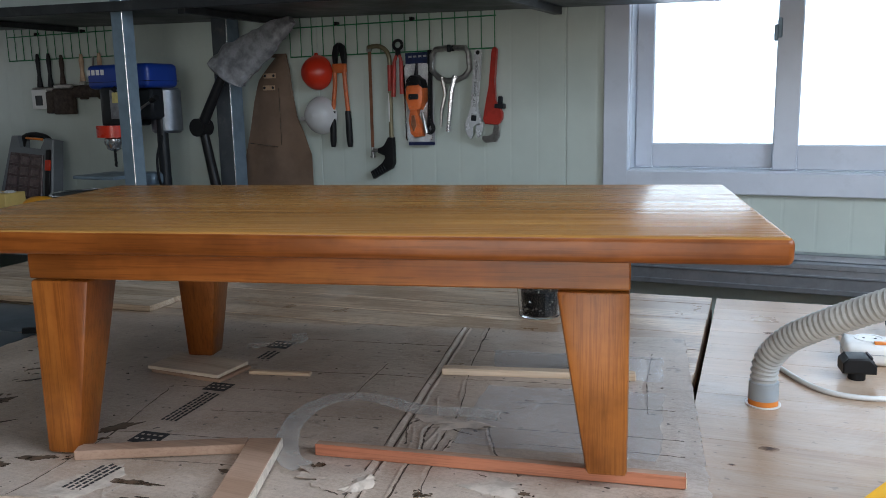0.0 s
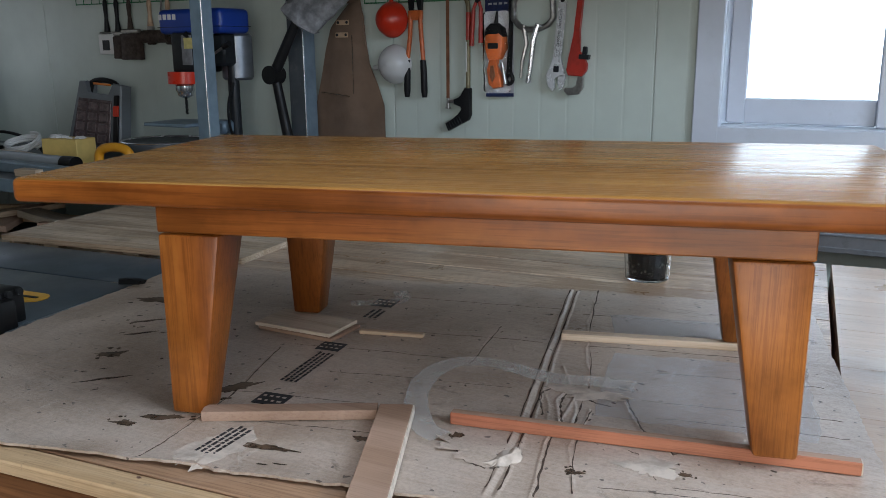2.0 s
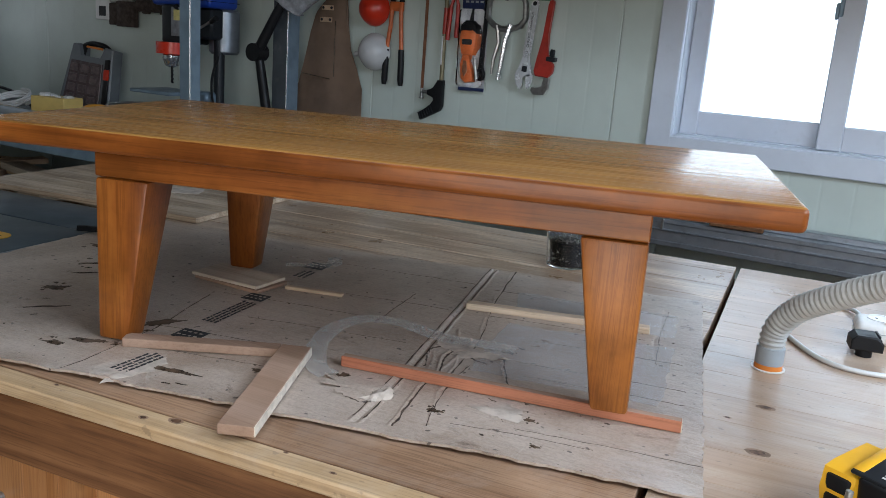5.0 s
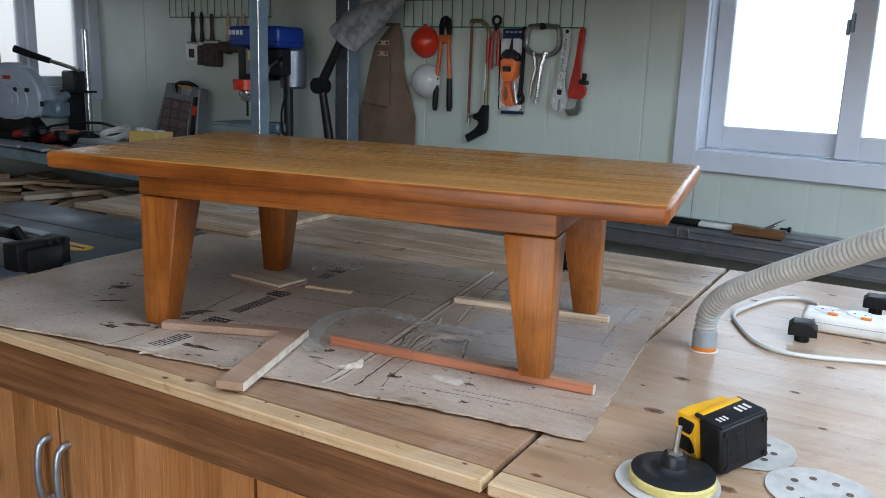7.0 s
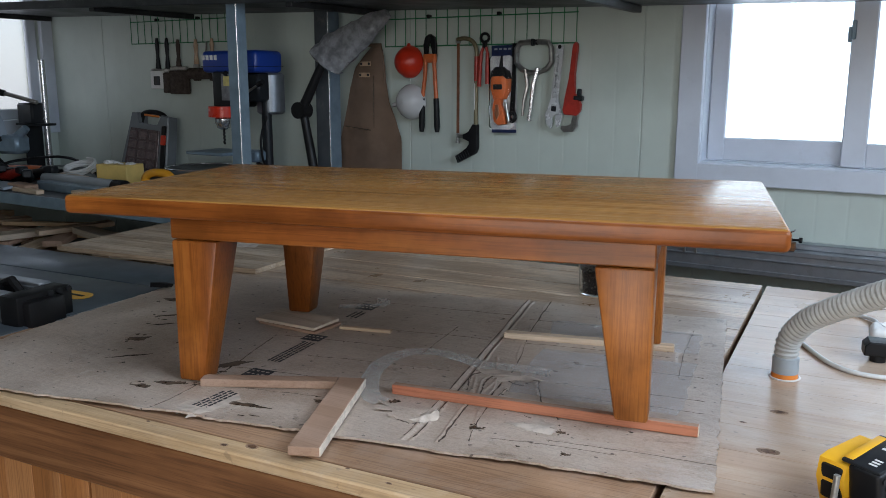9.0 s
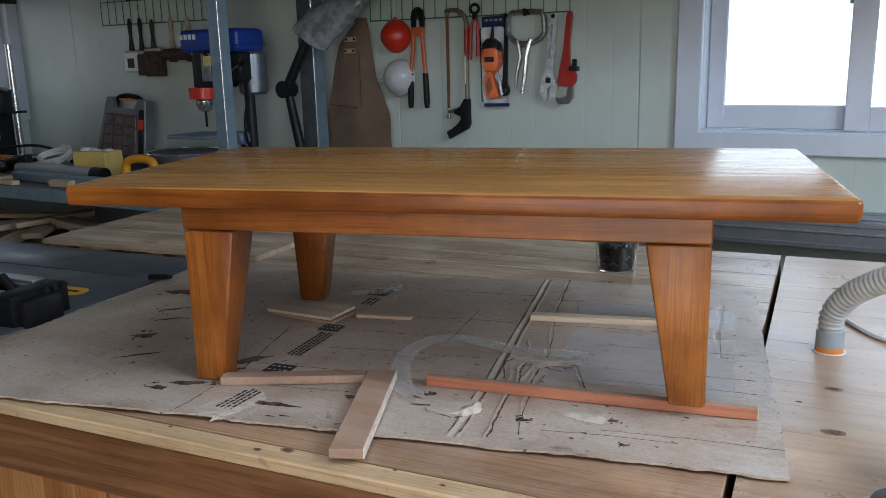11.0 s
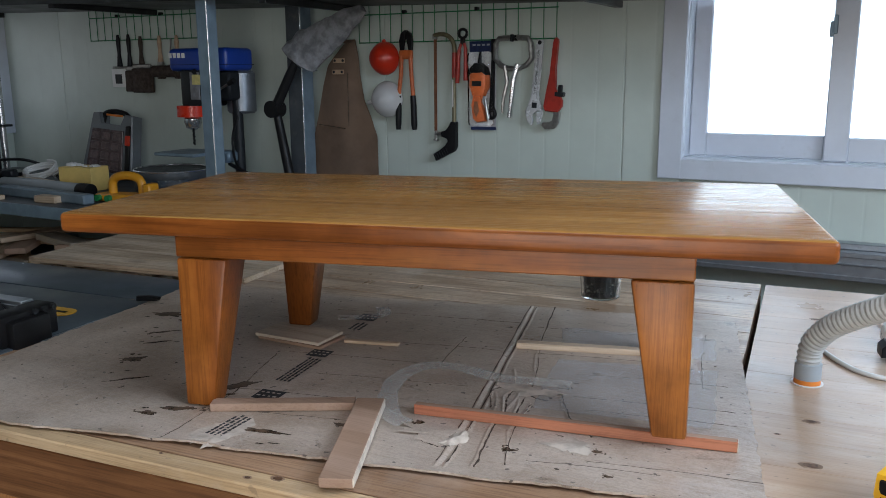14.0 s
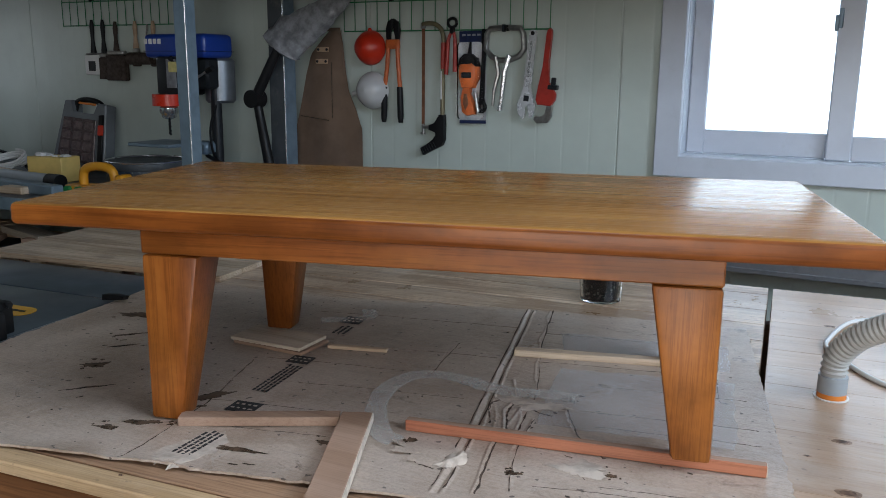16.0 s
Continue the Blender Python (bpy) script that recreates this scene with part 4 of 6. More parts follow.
def film(corners, nu, nv):
    """A thin pale film stuck on the cardboard between four corners, with an uneven rim."""
    bm = BM()
    (ax_, ay_), (bx_, by_), (cx_, cy_), (dx_, dy_) = corners
    rows_ = []
    for j in range(nv + 1):
        row = []
        for i in range(nu + 1):
            u, v = i / nu, j / nv
            x = (ax_ * (1 - u) + bx_ * u) * (1 - v) + (dx_ * (1 - u) + cx_ * u) * v
            y = (ay_ * (1 - u) + by_ * u) * (1 - v) + (dy_ * (1 - u) + cy_ * u) * v
            if i in (0, nu) or j in (0, nv):
                x += 0.007 * noise.noise((x * 30, y * 30, 3))
                y += 0.007 * noise.noise((x * 30, y * 30, 8))
            row.append(bm.verts.new((x, y, surface(x, y) + 0.0009)))
        rows_.append(row)
    for p, q in zip(rows_, rows_[1:]):
        for i in range(nu):
            bm.faces.new((p[i], p[i + 1], q[i + 1], q[i]))
    return part("film", bm, M_film, card, "glossy plastic film stuck on the cardboard, sheen in its pale colour")


film(((0.487, 0.225), (0.752, 0.272), (0.712, 0.52), (0.445, 0.455)), 40, 40)
film(((0.43, 0.505), (0.70, 0.575), (0.672, 0.70), (0.385, 0.64)), 40, 30)
ragged_patch("torn_flap", (0.40, 0.075), 0.05, 0.03, 195, ZK, M_card, "peeled cardboard layer curling up", 2.2, 0.003, 0.004, rough=0.6)
ragged_patch("torn_flap", (0.437, 0.067), 0.022, 0.012, 60, ZK + 0.002, M_torn, "pale curled paper flap", 4.2, 0.006, 0.014, rough=0.4)
ragged_patch("torn_flap", (0.590, 0.128), 0.032, 0.022, 20, ZK + 0.0005, M_torn, "pale torn paper flap", 6.1, 0.0015, 0.002, rough=0.7)
ragged_patch("torn_flap", (0.47, 0.29), 0.05, 0.022, 5, ZK + 0.001, M_torn, "pale torn paper layer", 9.1, 0.002, 0.003, rough=0.8)


def batten(name, a, b, w, h, z, material, label, category, edge=None):
    """A straight strip of wood lying from a to b (middle line)."""
    a, b = Vector((*a, 0)), Vector((*b, 0))
    d = b - a
    ob = thing(name, label, category, pose(a.x, a.y, z, 0, 0, math.degrees(math.atan2(d.y, d.x))))
    bm = BM()
    add_box(bm, (d.length / 2, 0, h / 2), (d.length, w, h), 0.0012)
    st = part("strip", bm, material, ob, smooth=False)
    if name == "red_batten":
        st.data.materials.append(M_tanply)
        for f in st.data.polygons:
            f.material_index = 1 if f.normal.z > 0.9 else 0
    if edge:
        bm = BM()
        add_box(bm, (d.length + 0.0004, 0, h / 2), (0.0012, w * 0.92, h * 0.9))
        part("end_grain", bm, edge, ob, "pale sawn end", smooth=False)
    return ob


ZL = ZB + 0.005
batten("red_batten", (0.337, 0.128), (0.795, 0.214), 0.014, 0.0158, ZL, M_red, "reddish sawn wooden batten lying under a table leg", "batten", M_edge)
batten("pale_batten", (0.350, 0.487), (0.655, 0.573), 0.02, 0.0115, ZL - 0.0005, M_pale, "pale knotty pine batten lying under a table leg", "batten", M_edge)
batten("wood_sliver", (0.045, 0.362), (0.150, 0.391), 0.012, 0.006, ZL, M_pale, "short pale sliver of wood on the cardboard", "offcut")
# L-shaped plywood template
tmpl = thing("plywood_template", "L-shaped plywood template with a pale cut edge", "template", pose(0, 0, ZL))
ang = math.degrees(math.atan2(0.122 + 0.12, 0.288 - 0.393))
ax, ay = (0.283 + 0.393) / 2, (0.122 - 0.120) / 2
ln = math.hypot(0.110, 0.242)
bm = BM()
add_box(bm, (0, 0.0215, 0.0065), (ln, 0.043, 0.013), 0.0008, m=pose(ax, ay, 0.0025, 0, 0, ang))
part("long_arm", bm, M_tanply, tmpl, smooth=False)
bm = BM()
add_box(bm, (0, -0.0006, 0.0065), (ln - 0.002, 0.0016, 0.012), m=pose(ax, ay, 0.0025, 0, 0, ang))
part("cut_edge", bm, M_edge, tmpl, "pale freshly cut edge", smooth=False)
bm = BM()
add_box(bm, (0.111, 0.011, 0.0065), (0.222, 0.024, 0.013), 0.0008, m=pose(0.055, -0.014, 0.0, 0, 0, 28.5))
part("short_arm", bm, M_tanply, tmpl, smooth=False)

# plywood plate under a leg
plate = thing("plywood_plate", "two-layer square offcut of plywood under a table leg", "offcut", pose(-0.050, 0.343, ZL, 0, 0, -1))
for k, (dz, dx) in enumerate(((0.0, 0.006), (0.0065, 0.0))):
    bm = BM()
    add_box(bm, (dx, 0, dz + 0.003), (0.150, 0.082, 0.0058), 0.0006, m=pose(0, 0, 0, 0, 0, k * 2))
    part("layer", bm, M_ply if k else M_tanply, plate, smooth=False)

# jar of nails
jar = thing("nail_jar", "clear plastic tub half full of dark nails and screws", "jar", pose(0.372, 0.925, ZB + 0.0005))
bm = BM()
add_lathe(bm, [(0.042, 0), (0.044, 0.002), (0.052, 0.115), (0.054, 0.118), (0.0515, 0.1175), (0.0495, 0.113), (0.042, 0.004), (0.0, 0.003)], 32)
part("tub", bm, M_clear, jar)
bm = BM()
random.seed(11)
for k in range(230):
    a, r, z = random.uniform(0, 6.28), 0.036 * math.sqrt(random.random()), random.uniform(0.006, 0.066)
    d = Vector((random.uniform(-1, 1), random.uniform(-1, 1), random.uniform(-0.7, 0.7))).normalized() * 0.013
    p = Vector((r * math.cos(a), r * math.sin(a), z))
    q1, q2 = p - d, p + d
    for q in (q1, q2):
        rr = math.hypot(q.x, q.y)
        if rr > 0.04:
            q.x, q.y = q.x * 0.04 / rr, q.y * 0.04 / rr
        q.z = max(q.z, 0.005)
    add_cyl(bm, q1, q2, 0.0011, n=5)
    add_cyl(bm, q2, q2 + d * 0.08, 0.0028, n=6)
tagged(part("nails", bm, M_screw, jar, "heap of dark steel nails", smooth=False), kind="stuff")
bm = BM()
add_lathe(bm, [(0.0, 0.004), (0.036, 0.004), (0.040, 0.055), (0.02, 0.062), (0.0, 0.064)], 20)
part("nail_core", bm, M_black, jar, smooth=False)

# suction hose out of the bench
hose = thing("suction_hose", "grey ribbed suction hose rising from a round hole in the bench", "hose", pose(0.852, 0.547, ZB))
bm = BM()
add_lathe(bm, [(0.0255, 0.0004), (0.0255, 0.002), (0.0225, 0.0022), (0.0225, 0.0005)], 36)
part("hole_rim", bm, M_white, hose, "pale sawn rim of the hole")
bm = BM()
add_lathe(bm, [(0.0212, 0.0006), (0.0212, 0.010), (0.0195, 0.0105), (0.0195, 0.001)], 36)
part("ring", bm, M_orange, hose, "orange sealing ring")
bm = BM()
add_lathe(bm, [(0.0185, 0.009), (0.0214, 0.0095), (0.0214, 0.036), (0.0185, 0.037)], 36)
part("collar", bm, M_collar, hose, "smooth grey collar")
ca, sa = math.cos(radians(-33)), math.sin(radians(-33))
HS = [(0.0, 0.034), (0.004, 0.068), (0.034, 0.106), (0.082, 0.138), (0.146, 0.173), (0.213, 0.207), (0.285, 0.243), (0.35, 0.276), (0.49, 0.34), (0.75, 0.45)]
line = smooth_pts([(s * ca, s * sa, z) for s, z in HS], 24)
# equal steps along the line, each a ridge or a valley
total, dense = 0.0, [line[0]]
pts, want = [line[0]], 0.0
STEP = 0.0015
for p, q in zip(line, line[1:]):
    seg = (q - p).length
    while want + STEP <= total + seg:
        want += STEP
        pts.append(p + (q - p) * ((want - total) / seg))
    total += seg
rad = [0.0178 + 0.0028 * max(0.0, math.cos(2 * math.pi * k / 6)) ** 0.7 for k in range(len(pts))]
bm = BM()
add_tube(bm, pts, rad, 20)
part("ribbed_tube", bm, M_hose, hose)

# socket strip with cable and plugs
PS = pose(1.085, 0.838, ZB, 0, 0, 7)
strip = thing("socket_strip", "white multi-socket extension strip with orange switches", "socket strip", PS)
bm = BM()
add_box(bm, (0, 0, 0.02), (0.26, 0.068, 0.039), 0.012, seg=4)
part("housing", bm, M_white, strip)
bm = BM()
add_box(bm, (0, 0, 0.0215), (0.2615, 0.0695, 0.0012), 0.0004)
part("seam", bm, M_collar, strip, smooth=False)
for k in range(4):
    xx = -0.087 + k * 0.058
    bm = BM()
    add_lathe(bm, [(0.0245, 0.0392), (0.0245, 0.0408), (0.0205, 0.0408), (0.0195, 0.0396), (0.0, 0.0395)], 30, pose(xx, 0.006, 0))
    s = part("socket", bm, M_white, strip)
    bm = BM()
    for dx in (-0.009, 0.009):
        add_cyl(bm, (xx + dx, 0.006, 0.0392), (xx + dx, 0.006, 0.0401), 0.0024, n=10)
    part("socket_holes", bm, M_black, s)
    bm = BM()
    add_box(bm, (xx + 0.012, -0.025, 0.0405), (0.018, 0.008, 0.005), 0.001, m=pose(0, 0, 0))
    part("switch", bm, M_orange, strip, "orange rocker switch")
cab = thing("power_cable", "white power cable lying in a loop on the bench", "cable", pose(0, 0, 0))
bm = BM()
CP = [(0.965, 0.90, 0.868), (0.95, 0.985, 0.857), (0.905, 1.02, 0.8545), (0.862, 0.975, 0.8545), (0.835, 0.86, 0.8545), (0.832, 0.79, 0.8545), (0.865, 0.72, 0.8545), (0.915, 0.645, 0.8545), (0.965, 0.617, 0.8545),
      (1.03, 0.628, 0.8545), (1.13, 0.675, 0.8545), (1.3, 0.74, 0.8545), (1.6, 0.76, 0.8545)]
add_tube(bm, smooth_pts(CP, 8), 0.0042, 10)
part("wire", bm, M_cable, cab)


def plug(x, y, z, rot, tilt=0):
    ob = thing("plug_adapter", "black angular plug lying on the bench", "plug", pose(x, y, z, tilt, 0, rot), "plugs")
    bm = BM()
    add_slab(bm, [(-0.021, 0.0), (0.021, 0.0), (0.021, 0.012), (0.012, 0.021), (-0.014, 0.021), (-0.021, 0.014)], 0.034, 0.002)
    part("body", bm, M_black, ob)
    bm = BM()
    for k in range(3):
        add_box(bm, (0.014 + 0.002 * k, -0.017, 0.0215 - 0.005 * k), (0.003, 0.03, 0.003), 0.0006)
    part("grip_ribs", bm, M_dark, ob)
    bm = BM()
    add_cyl(bm, (0, -0.017, -0.011), (0, -0.017, 0.001), 0.011, n=20)
    part("nose", bm, M_black, ob)
    return ob


plug(0.975, 0.742, ZB + 0.0135, 12).scale = (1.2, 1.2, 1.2)
plug(1.055, 1.045, ZB + 0.0135, 8).scale = (1.2, 1.2, 1.2)

# sanding pad, battery tool and discs
def sanding_disc(x, y, rot, curl, seed, holes=8, r=0.0625, z=ZB):
    ob = thing("sanding_disc", "used grey round sanding disc with punched holes", "sanding disc", pose(x, y, z, 0, 0, rot), "sanding discs")
    bm = BM()
    n, ring = 48, []
    for rr in (0.0, 0.022, 0.05, 0.0585, r):
        row = []
        for k in range(n):
            a = 2 * math.pi * k / n
            e = rr * (1 + (0.02 * noise.noise((math.cos(a) * 3 + seed, math.sin(a) * 3, 1)) if rr == r else 0))
            h = 0.0014 + curl * (rr / r) ** 3 * (0.5 + 0.5 * noise.noise((math.cos(a) * 2 + seed, math.sin(a) * 2, 0)))
            row.append(bm.verts.new((e * math.cos(a), e * math.sin(a), h)) if rr else None)
        ring.append(row)
    mid = bm.verts.new((0, 0, 0.0012))
    for k in range(n):
        bm.faces.new((mid, ring[1][k], ring[1][(k + 1) % n]))
    for q, w in zip(ring[1:], ring[2:]):
        for k in range(n):
            bm.faces.new((q[k], q[(k + 1) % n], w[(k + 1) % n], w[k]))
    g = bmesh.ops.extrude_face_region(bm, geom=bm.faces[:])
    bmesh.ops.translate(bm, vec=(0, 0, -0.0009), verts=[v for v in g["geom"] if isinstance(v, bmesh.types.BMVert)])
    d = part("paper", bm, M_disc, ob)
    for k in range(holes):
        a = 2 * math.pi * k / holes
        bm = BM()
        add_cyl(bm, (0.034 * math.cos(a), 0.034 * math.sin(a), 0.001), (0.034 * math.cos(a), 0.034 * math.sin(a), 0.0021 + curl * 0.12), 0.0046, n=14)
        part("hole", bm, M_stain, ob, "dark punched dust hole")
    return ob


sanding_disc(1.034, 0.181, 10, 0.004, 1.0)
sanding_disc(1.139, 0.117, 25, 0.002, 4.0)
sanding_disc(0.984, 0.026, 0, 0.003, 7.0, 0, 0.0625)
pad = thing("sanding_pad", "black round sanding pad with yellow foam and a steel shank", "sanding pad", pose(0.988, 0.030, ZB + 0.003) @ Matrix.Diagonal((0.86, 0.86, 0.86, 1)))
bm = BM()
add_lathe(bm, [(0.0, 0), (0.0605, 0.0), (0.0605, 0.010), (0.058, 0.0125), (0.0, 0.0125)], 48)
part("foam", bm, M_foam, pad, "yellow foam layer")
bm = BM()
add_lathe(bm, [(0.058, 0.0125), (0.0585, 0.0155), (0.045, 0.0185), (0.04, 0.0185), (0.034, 0.0175), (0.022, 0.019), (0.0175, 0.023), (0.0175, 0.038), (0.0155, 0.041), (0.0, 0.041)], 48)
part("plate", bm, M_dark, pad, "glossy black plastic plate")
bm = BM()
add_lathe(bm, [(0.0115, 0.0405), (0.0115, 0.044), (0.0098, 0.045), (0.0, 0.045)], 6)
part("nut", bm, M_steel, pad, "steel hexagon nut")
bm = BM()
add_cyl(bm, (0, 0, 0.044), (0.002, 0.002, 0.082), 0.0042, n=14)
part("shank", bm, M_steel, pad, "bare steel shank")

bat = thing("battery_tool", "black and yellow cordless tool battery standing on its side", "battery", pose(1.0195, 0.129, ZB + 0.0008, 0, 0, 63))
# local x runs away from the walk, y to the yellow side, z up; it leans a little on its near edge
T = pose(-0.043, 0, 0.001, 0, -9, 0) @ pose(0.043, 0, 0) @ Matrix.Diagonal((0.95, 0.95, 0.65, 1))
bm = BM()
add_box(bm, (0, -0.018, 0.050), (0.086, 0.041, 0.098), 0.006, m=T, seg=3)
part("body", bm, M_black, bat)
bm = BM()
add_box(bm, (0.0, -0.012, 0.1005), (0.08, 0.05, 0.007), 0.003, m=T, seg=2)
top = part("top_label", bm, M_dark, bat, "black top with a yellow label")
bm = BM()
add_box(bm, (0.0, 0.006, 0.1042), (0.07, 0.012, 0.001), 0.0004, m=T)
part("label_field", bm, M_yellow, top, "yellow label field")
bm = BM()
for k in range(3):
    add_box(bm, (0.01 + 0.008 * k, -0.016, 0.1049), (0.004, 0.014, 0.0006), m=T)
    add_box(bm, (-0.03 + 0.006 * k, -0.022, 0.1049), (0.003, 0.01, 0.0006), m=T)
part("print", bm, M_white, top)
bm = BM()
add_slab(bm, [(-0.044, 0.004), (0.036, 0.004), (0.038, 0.088), (-0.026, 0.096), (-0.043, 0.094), (-0.051, 0.06)], 0.037, 0.006, m=T @ pose(0, 0.039, 0), seg=2)
y_ob = part("shell", bm, M_yellow, bat, "yellow moulded plastic housing")
bm = BM()
add_box(bm, (-0.045, 0.0205, 0.052), (0.017, 0.028, 0.066), 0.004, m=T @ pose(0, 0, 0, 0, 3, 0), seg=2)
part("recess", bm, M_black, y_ob, "black recessed window")
bm = BM()
for r in range(5):
    for k in range(3):
        add_box(bm, (-0.026 + 0.017 * k, -0.0388, 0.020 + 0.015 * r), (0.011, 0.0014, 0.0018), 0.0004, m=T)
        add_box(bm, (-0.0315 + 0.017 * k, -0.0388, 0.025 + 0.015 * r), (0.0016, 0.0014, 0.009), 0.0004, m=T)
part("side_ribs", bm, M_dark, bat)
for dz in (0.012, 0.086):
    for dx in (-0.034, 0.034):
        bm = BM()
        add_cyl(bm, T @ Vector((dx, -0.0382, dz)), T @ Vector((dx, -0.0402, dz)), 0.004, n=12)
        part("screw", bm, M_black, bat)

# ---- saw and side table beside the bench ----
M_saw = painted("blue_grey_saw_top", (0.10, 0.125, 0.15), 0.33, 0.35, var=0.12, scale=6, grime=(0.16, 0.17, 0.17), bumpy=0.03)
M_panel = wood("side_table_pine", (0.46, 0.34, 0.235), (0.60, 0.47, 0.335), (0.68, 0.55, 0.42), 0.5, 0, 0.6, 0.5, var=0.25)
SAW = pose(-0.548, 0.602, 0, 0, 0, 5.0)
saw = thing("table_saw", "blue-grey table saw with aluminium rip fence", "table saw", SAW)
bm = BM()
add_box(bm, (-0.42, -0.095, ZB - 0.012), (0.84, 0.185, 0.03), 0.004, seg=2)
add_box(bm, (-0.42, -0.4405, ZB - 0.012), (0.84, 0.495, 0.03), 0.004, seg=2)
add_box(bm, (-0.42, -0.19, ZB - 0.018), (0.83, 0.012, 0.016))
part("saw_top", bm, M_saw, saw)
bm = BM()
add_box(bm, (-0.42, -0.34, 0.42), (0.7, 0.62, 0.8), 0.01)
part("cabinet", bm, M_dark, saw)
bm = BM()
add_cyl(bm, (-0.11, -0.338, ZB + 0.0028), (-0.11, -0.338, ZB + 0.0045), 0.028, n=28)
add_box(bm, (-0.21, -0.338, ZB + 0.0037), (0.2, 0.056, 0.0017))
ins = part("throat_plate", bm, M_yellow, saw, "orange-yellow throat plate")
bm = BM()
add_box(bm, (-0.20, -0.338, ZB + 0.005), (0.2, 0.009, 0.0008), 0.0003)
part("blade_slot", bm, M_black, ins)
bm = BM()
add_box(bm, (0.008, -0.30, ZB - 0.012), (0.034, 0.42, 0.028), 0.012, seg=4)
part("side_rail", bm, M_saw, saw)
for yy, hh in ((-0.462, 0.062), (-0.552, 0.058)):
    bm = BM()
    add_box(bm, (-0.465, yy, ZB + 0.006 + hh / 2), (0.80, 0.03, hh), 0.002)
    add_box(bm, (-0.465, yy - 0.016, ZB + 0.006 + hh * 0.8), (0.80, 0.004, 0.008), 0.001)
    part("fence_rail", bm, M_alu, saw, "aluminium fence profile")
bm = BM()
add_box(bm, (-0.04, -0.505, ZB + 0.032), (0.055, 0.135, 0.064), 0.006, seg=2)
add_box(bm, (-0.008, -0.515, ZB + 0.022), (0.03, 0.09, 0.062), 0.008, seg=2)
part("end_block", bm, M_black, saw, "black plastic fence clamp")
for k in range(3):
    bm = BM()
    add_cyl(bm, (-0.0125, -0.45 - 0.022 * k, ZB + 0.058), (-0.006, -0.45 - 0.022 * k, ZB + 0.058), 0.006, n=12)
    part("bolt", bm, M_dark, saw)
bm = BM()
add_box(bm, (-0.24, -0.505, ZB + 0.05), (0.2, 0.055, 0.04), 0.01, seg=2)
add_tube(bm, [(-0.16, -0.5, ZB + 0.06), (-0.12, -0.5, ZB + 0.075), (-0.09, -0.5, ZB + 0.045)], 0.01, 8)
part("lever", bm, M_black, saw, "black clamping lever")

side = thing("side_table", "low side table with a pale pine board top", "side table", pose(-0.83, 0.87, 0, 0, 0, 6))
for k in range(6):
    bm = BM()
    add_box(bm, (-0.005, -0.225 + 0.09 * k, ZB + 0.0075), (0.72, 0.0895, 0.0135), 0.0008)
    part("plank", bm, M_panel, side, smooth=False)
for xx in (-0.33, 0.02):
    for yy in (-0.22, 0.22):
        bm = BM()
        add_box(bm, (xx, yy, 0.424), (0.05, 0.05, 0.848), 0.003)
        part("leg", bm, M_panel, side, smooth=False)
bm = BM()
add_box(bm, (0, 0, 0.0004), (0.11, 0.085, 0.0008), 0.0002)
solo("paper_sheet", bm, M_torn, "small white sheet of paper on the side table", "paper", pose(-0.72, 0.86, ZB + 0.0145, 0, 0, 30))
bm = BM()
add_slab(bm, [(0, 0), (0.05, 0.004), (0.055, 0.012), (0.03, 0.014), (0, 0.012)], 0.02, 0.002)
solo("rubber_scrap", bm, M_black, "black scrap of rubber beside the saw", "scrap", pose(-0.545, 0.40, ZB + 0.006, -8, 0, 8))

# ---- aluminium rail under the window, with tools on it ----
rail = thing("wall_rail", "long aluminium channel fixed along the wall under the window", "rail", pose(0, 0, 0))
bm = BM()
add_box(bm, (0.9, 2.032, 0.75), (4.6, 0.105, 0.085), 0.004)
part("channel", bm, M_alu, rail, smooth=False)
for zz, yy in ((0.787, 1.979), (0.757, 1.977), (0.712, 1.979)):
    bm = BM()
    add_box(bm, (0.9, yy, zz), (4.6, 0.01, 0.016 if zz != 0.757 else 0.006), 0.002)
    part("lip", bm, M_alu, rail, smooth=False)
bm = BM()
add_box(bm, (0.9, 2.06, 0.803), (4.6, 0.05, 0.02), 0.002)
part("upstand", bm, M_alu, rail, smooth=False)
for xx in (0.285, 0.325):
    bm = BM()
    add_box(bm, (xx, 1.968, 0.778), (0.007, 0.012, 0.036), 0.001)
    part("clip", bm, M_steel, rail, "small steel clip")
knife = thing("pull_saw", "folding saw with black handle and white grip on the rail", "hand tool", pose(0.20, 1.995, 0.7985, 0, 0, 2))
bm = BM()
add_box(bm, (0.07, 0, 0.014), (0.17, 0.03, 0.024), 0.008, seg=3)
part("handle", bm, M_black, knife)
bm = BM()
add_box(bm, (0.205, 0, 0.012), (0.125, 0.028, 0.018), 0.007, seg=3)
part("grip", bm, M_white, knife, "white plastic grip")
plane = thing("block_plane", "small wooden hand plane with a steel blade on the rail", "hand plane", pose(0.475, 1.995, 0.7985, 0, 0, 1))
bm = BM()
add_slab(bm, [(0, 0), (0.165, 0), (0.165, 0.026), (0.12, 0.03), (0.105, 0.024), (0.07, 0.03), (0, 0.032)], 0.036, 0.002)
part("stock", bm, M_fascia, plane, "brown wooden stock", smooth=False)
bm = BM()
add_box(bm, (0, 0, 0), (0.085, 0.028, 0.005), 0.001, m=pose(0.125, -0.018, 0.045, 0, -32, 0))
add_box(bm, (0, 0, 0), (0.05, 0.024, 0.008), 0.002, m=pose(0.118, -0.018, 0.034, 0, -32, 0))
part("blade", bm, M_chrome, plane, "steel blade and cap")
bm = BM()
add_cyl(bm, (0.15, -0.018, 0.036), (0.175, -0.018, 0.036), 0.004, n=10)
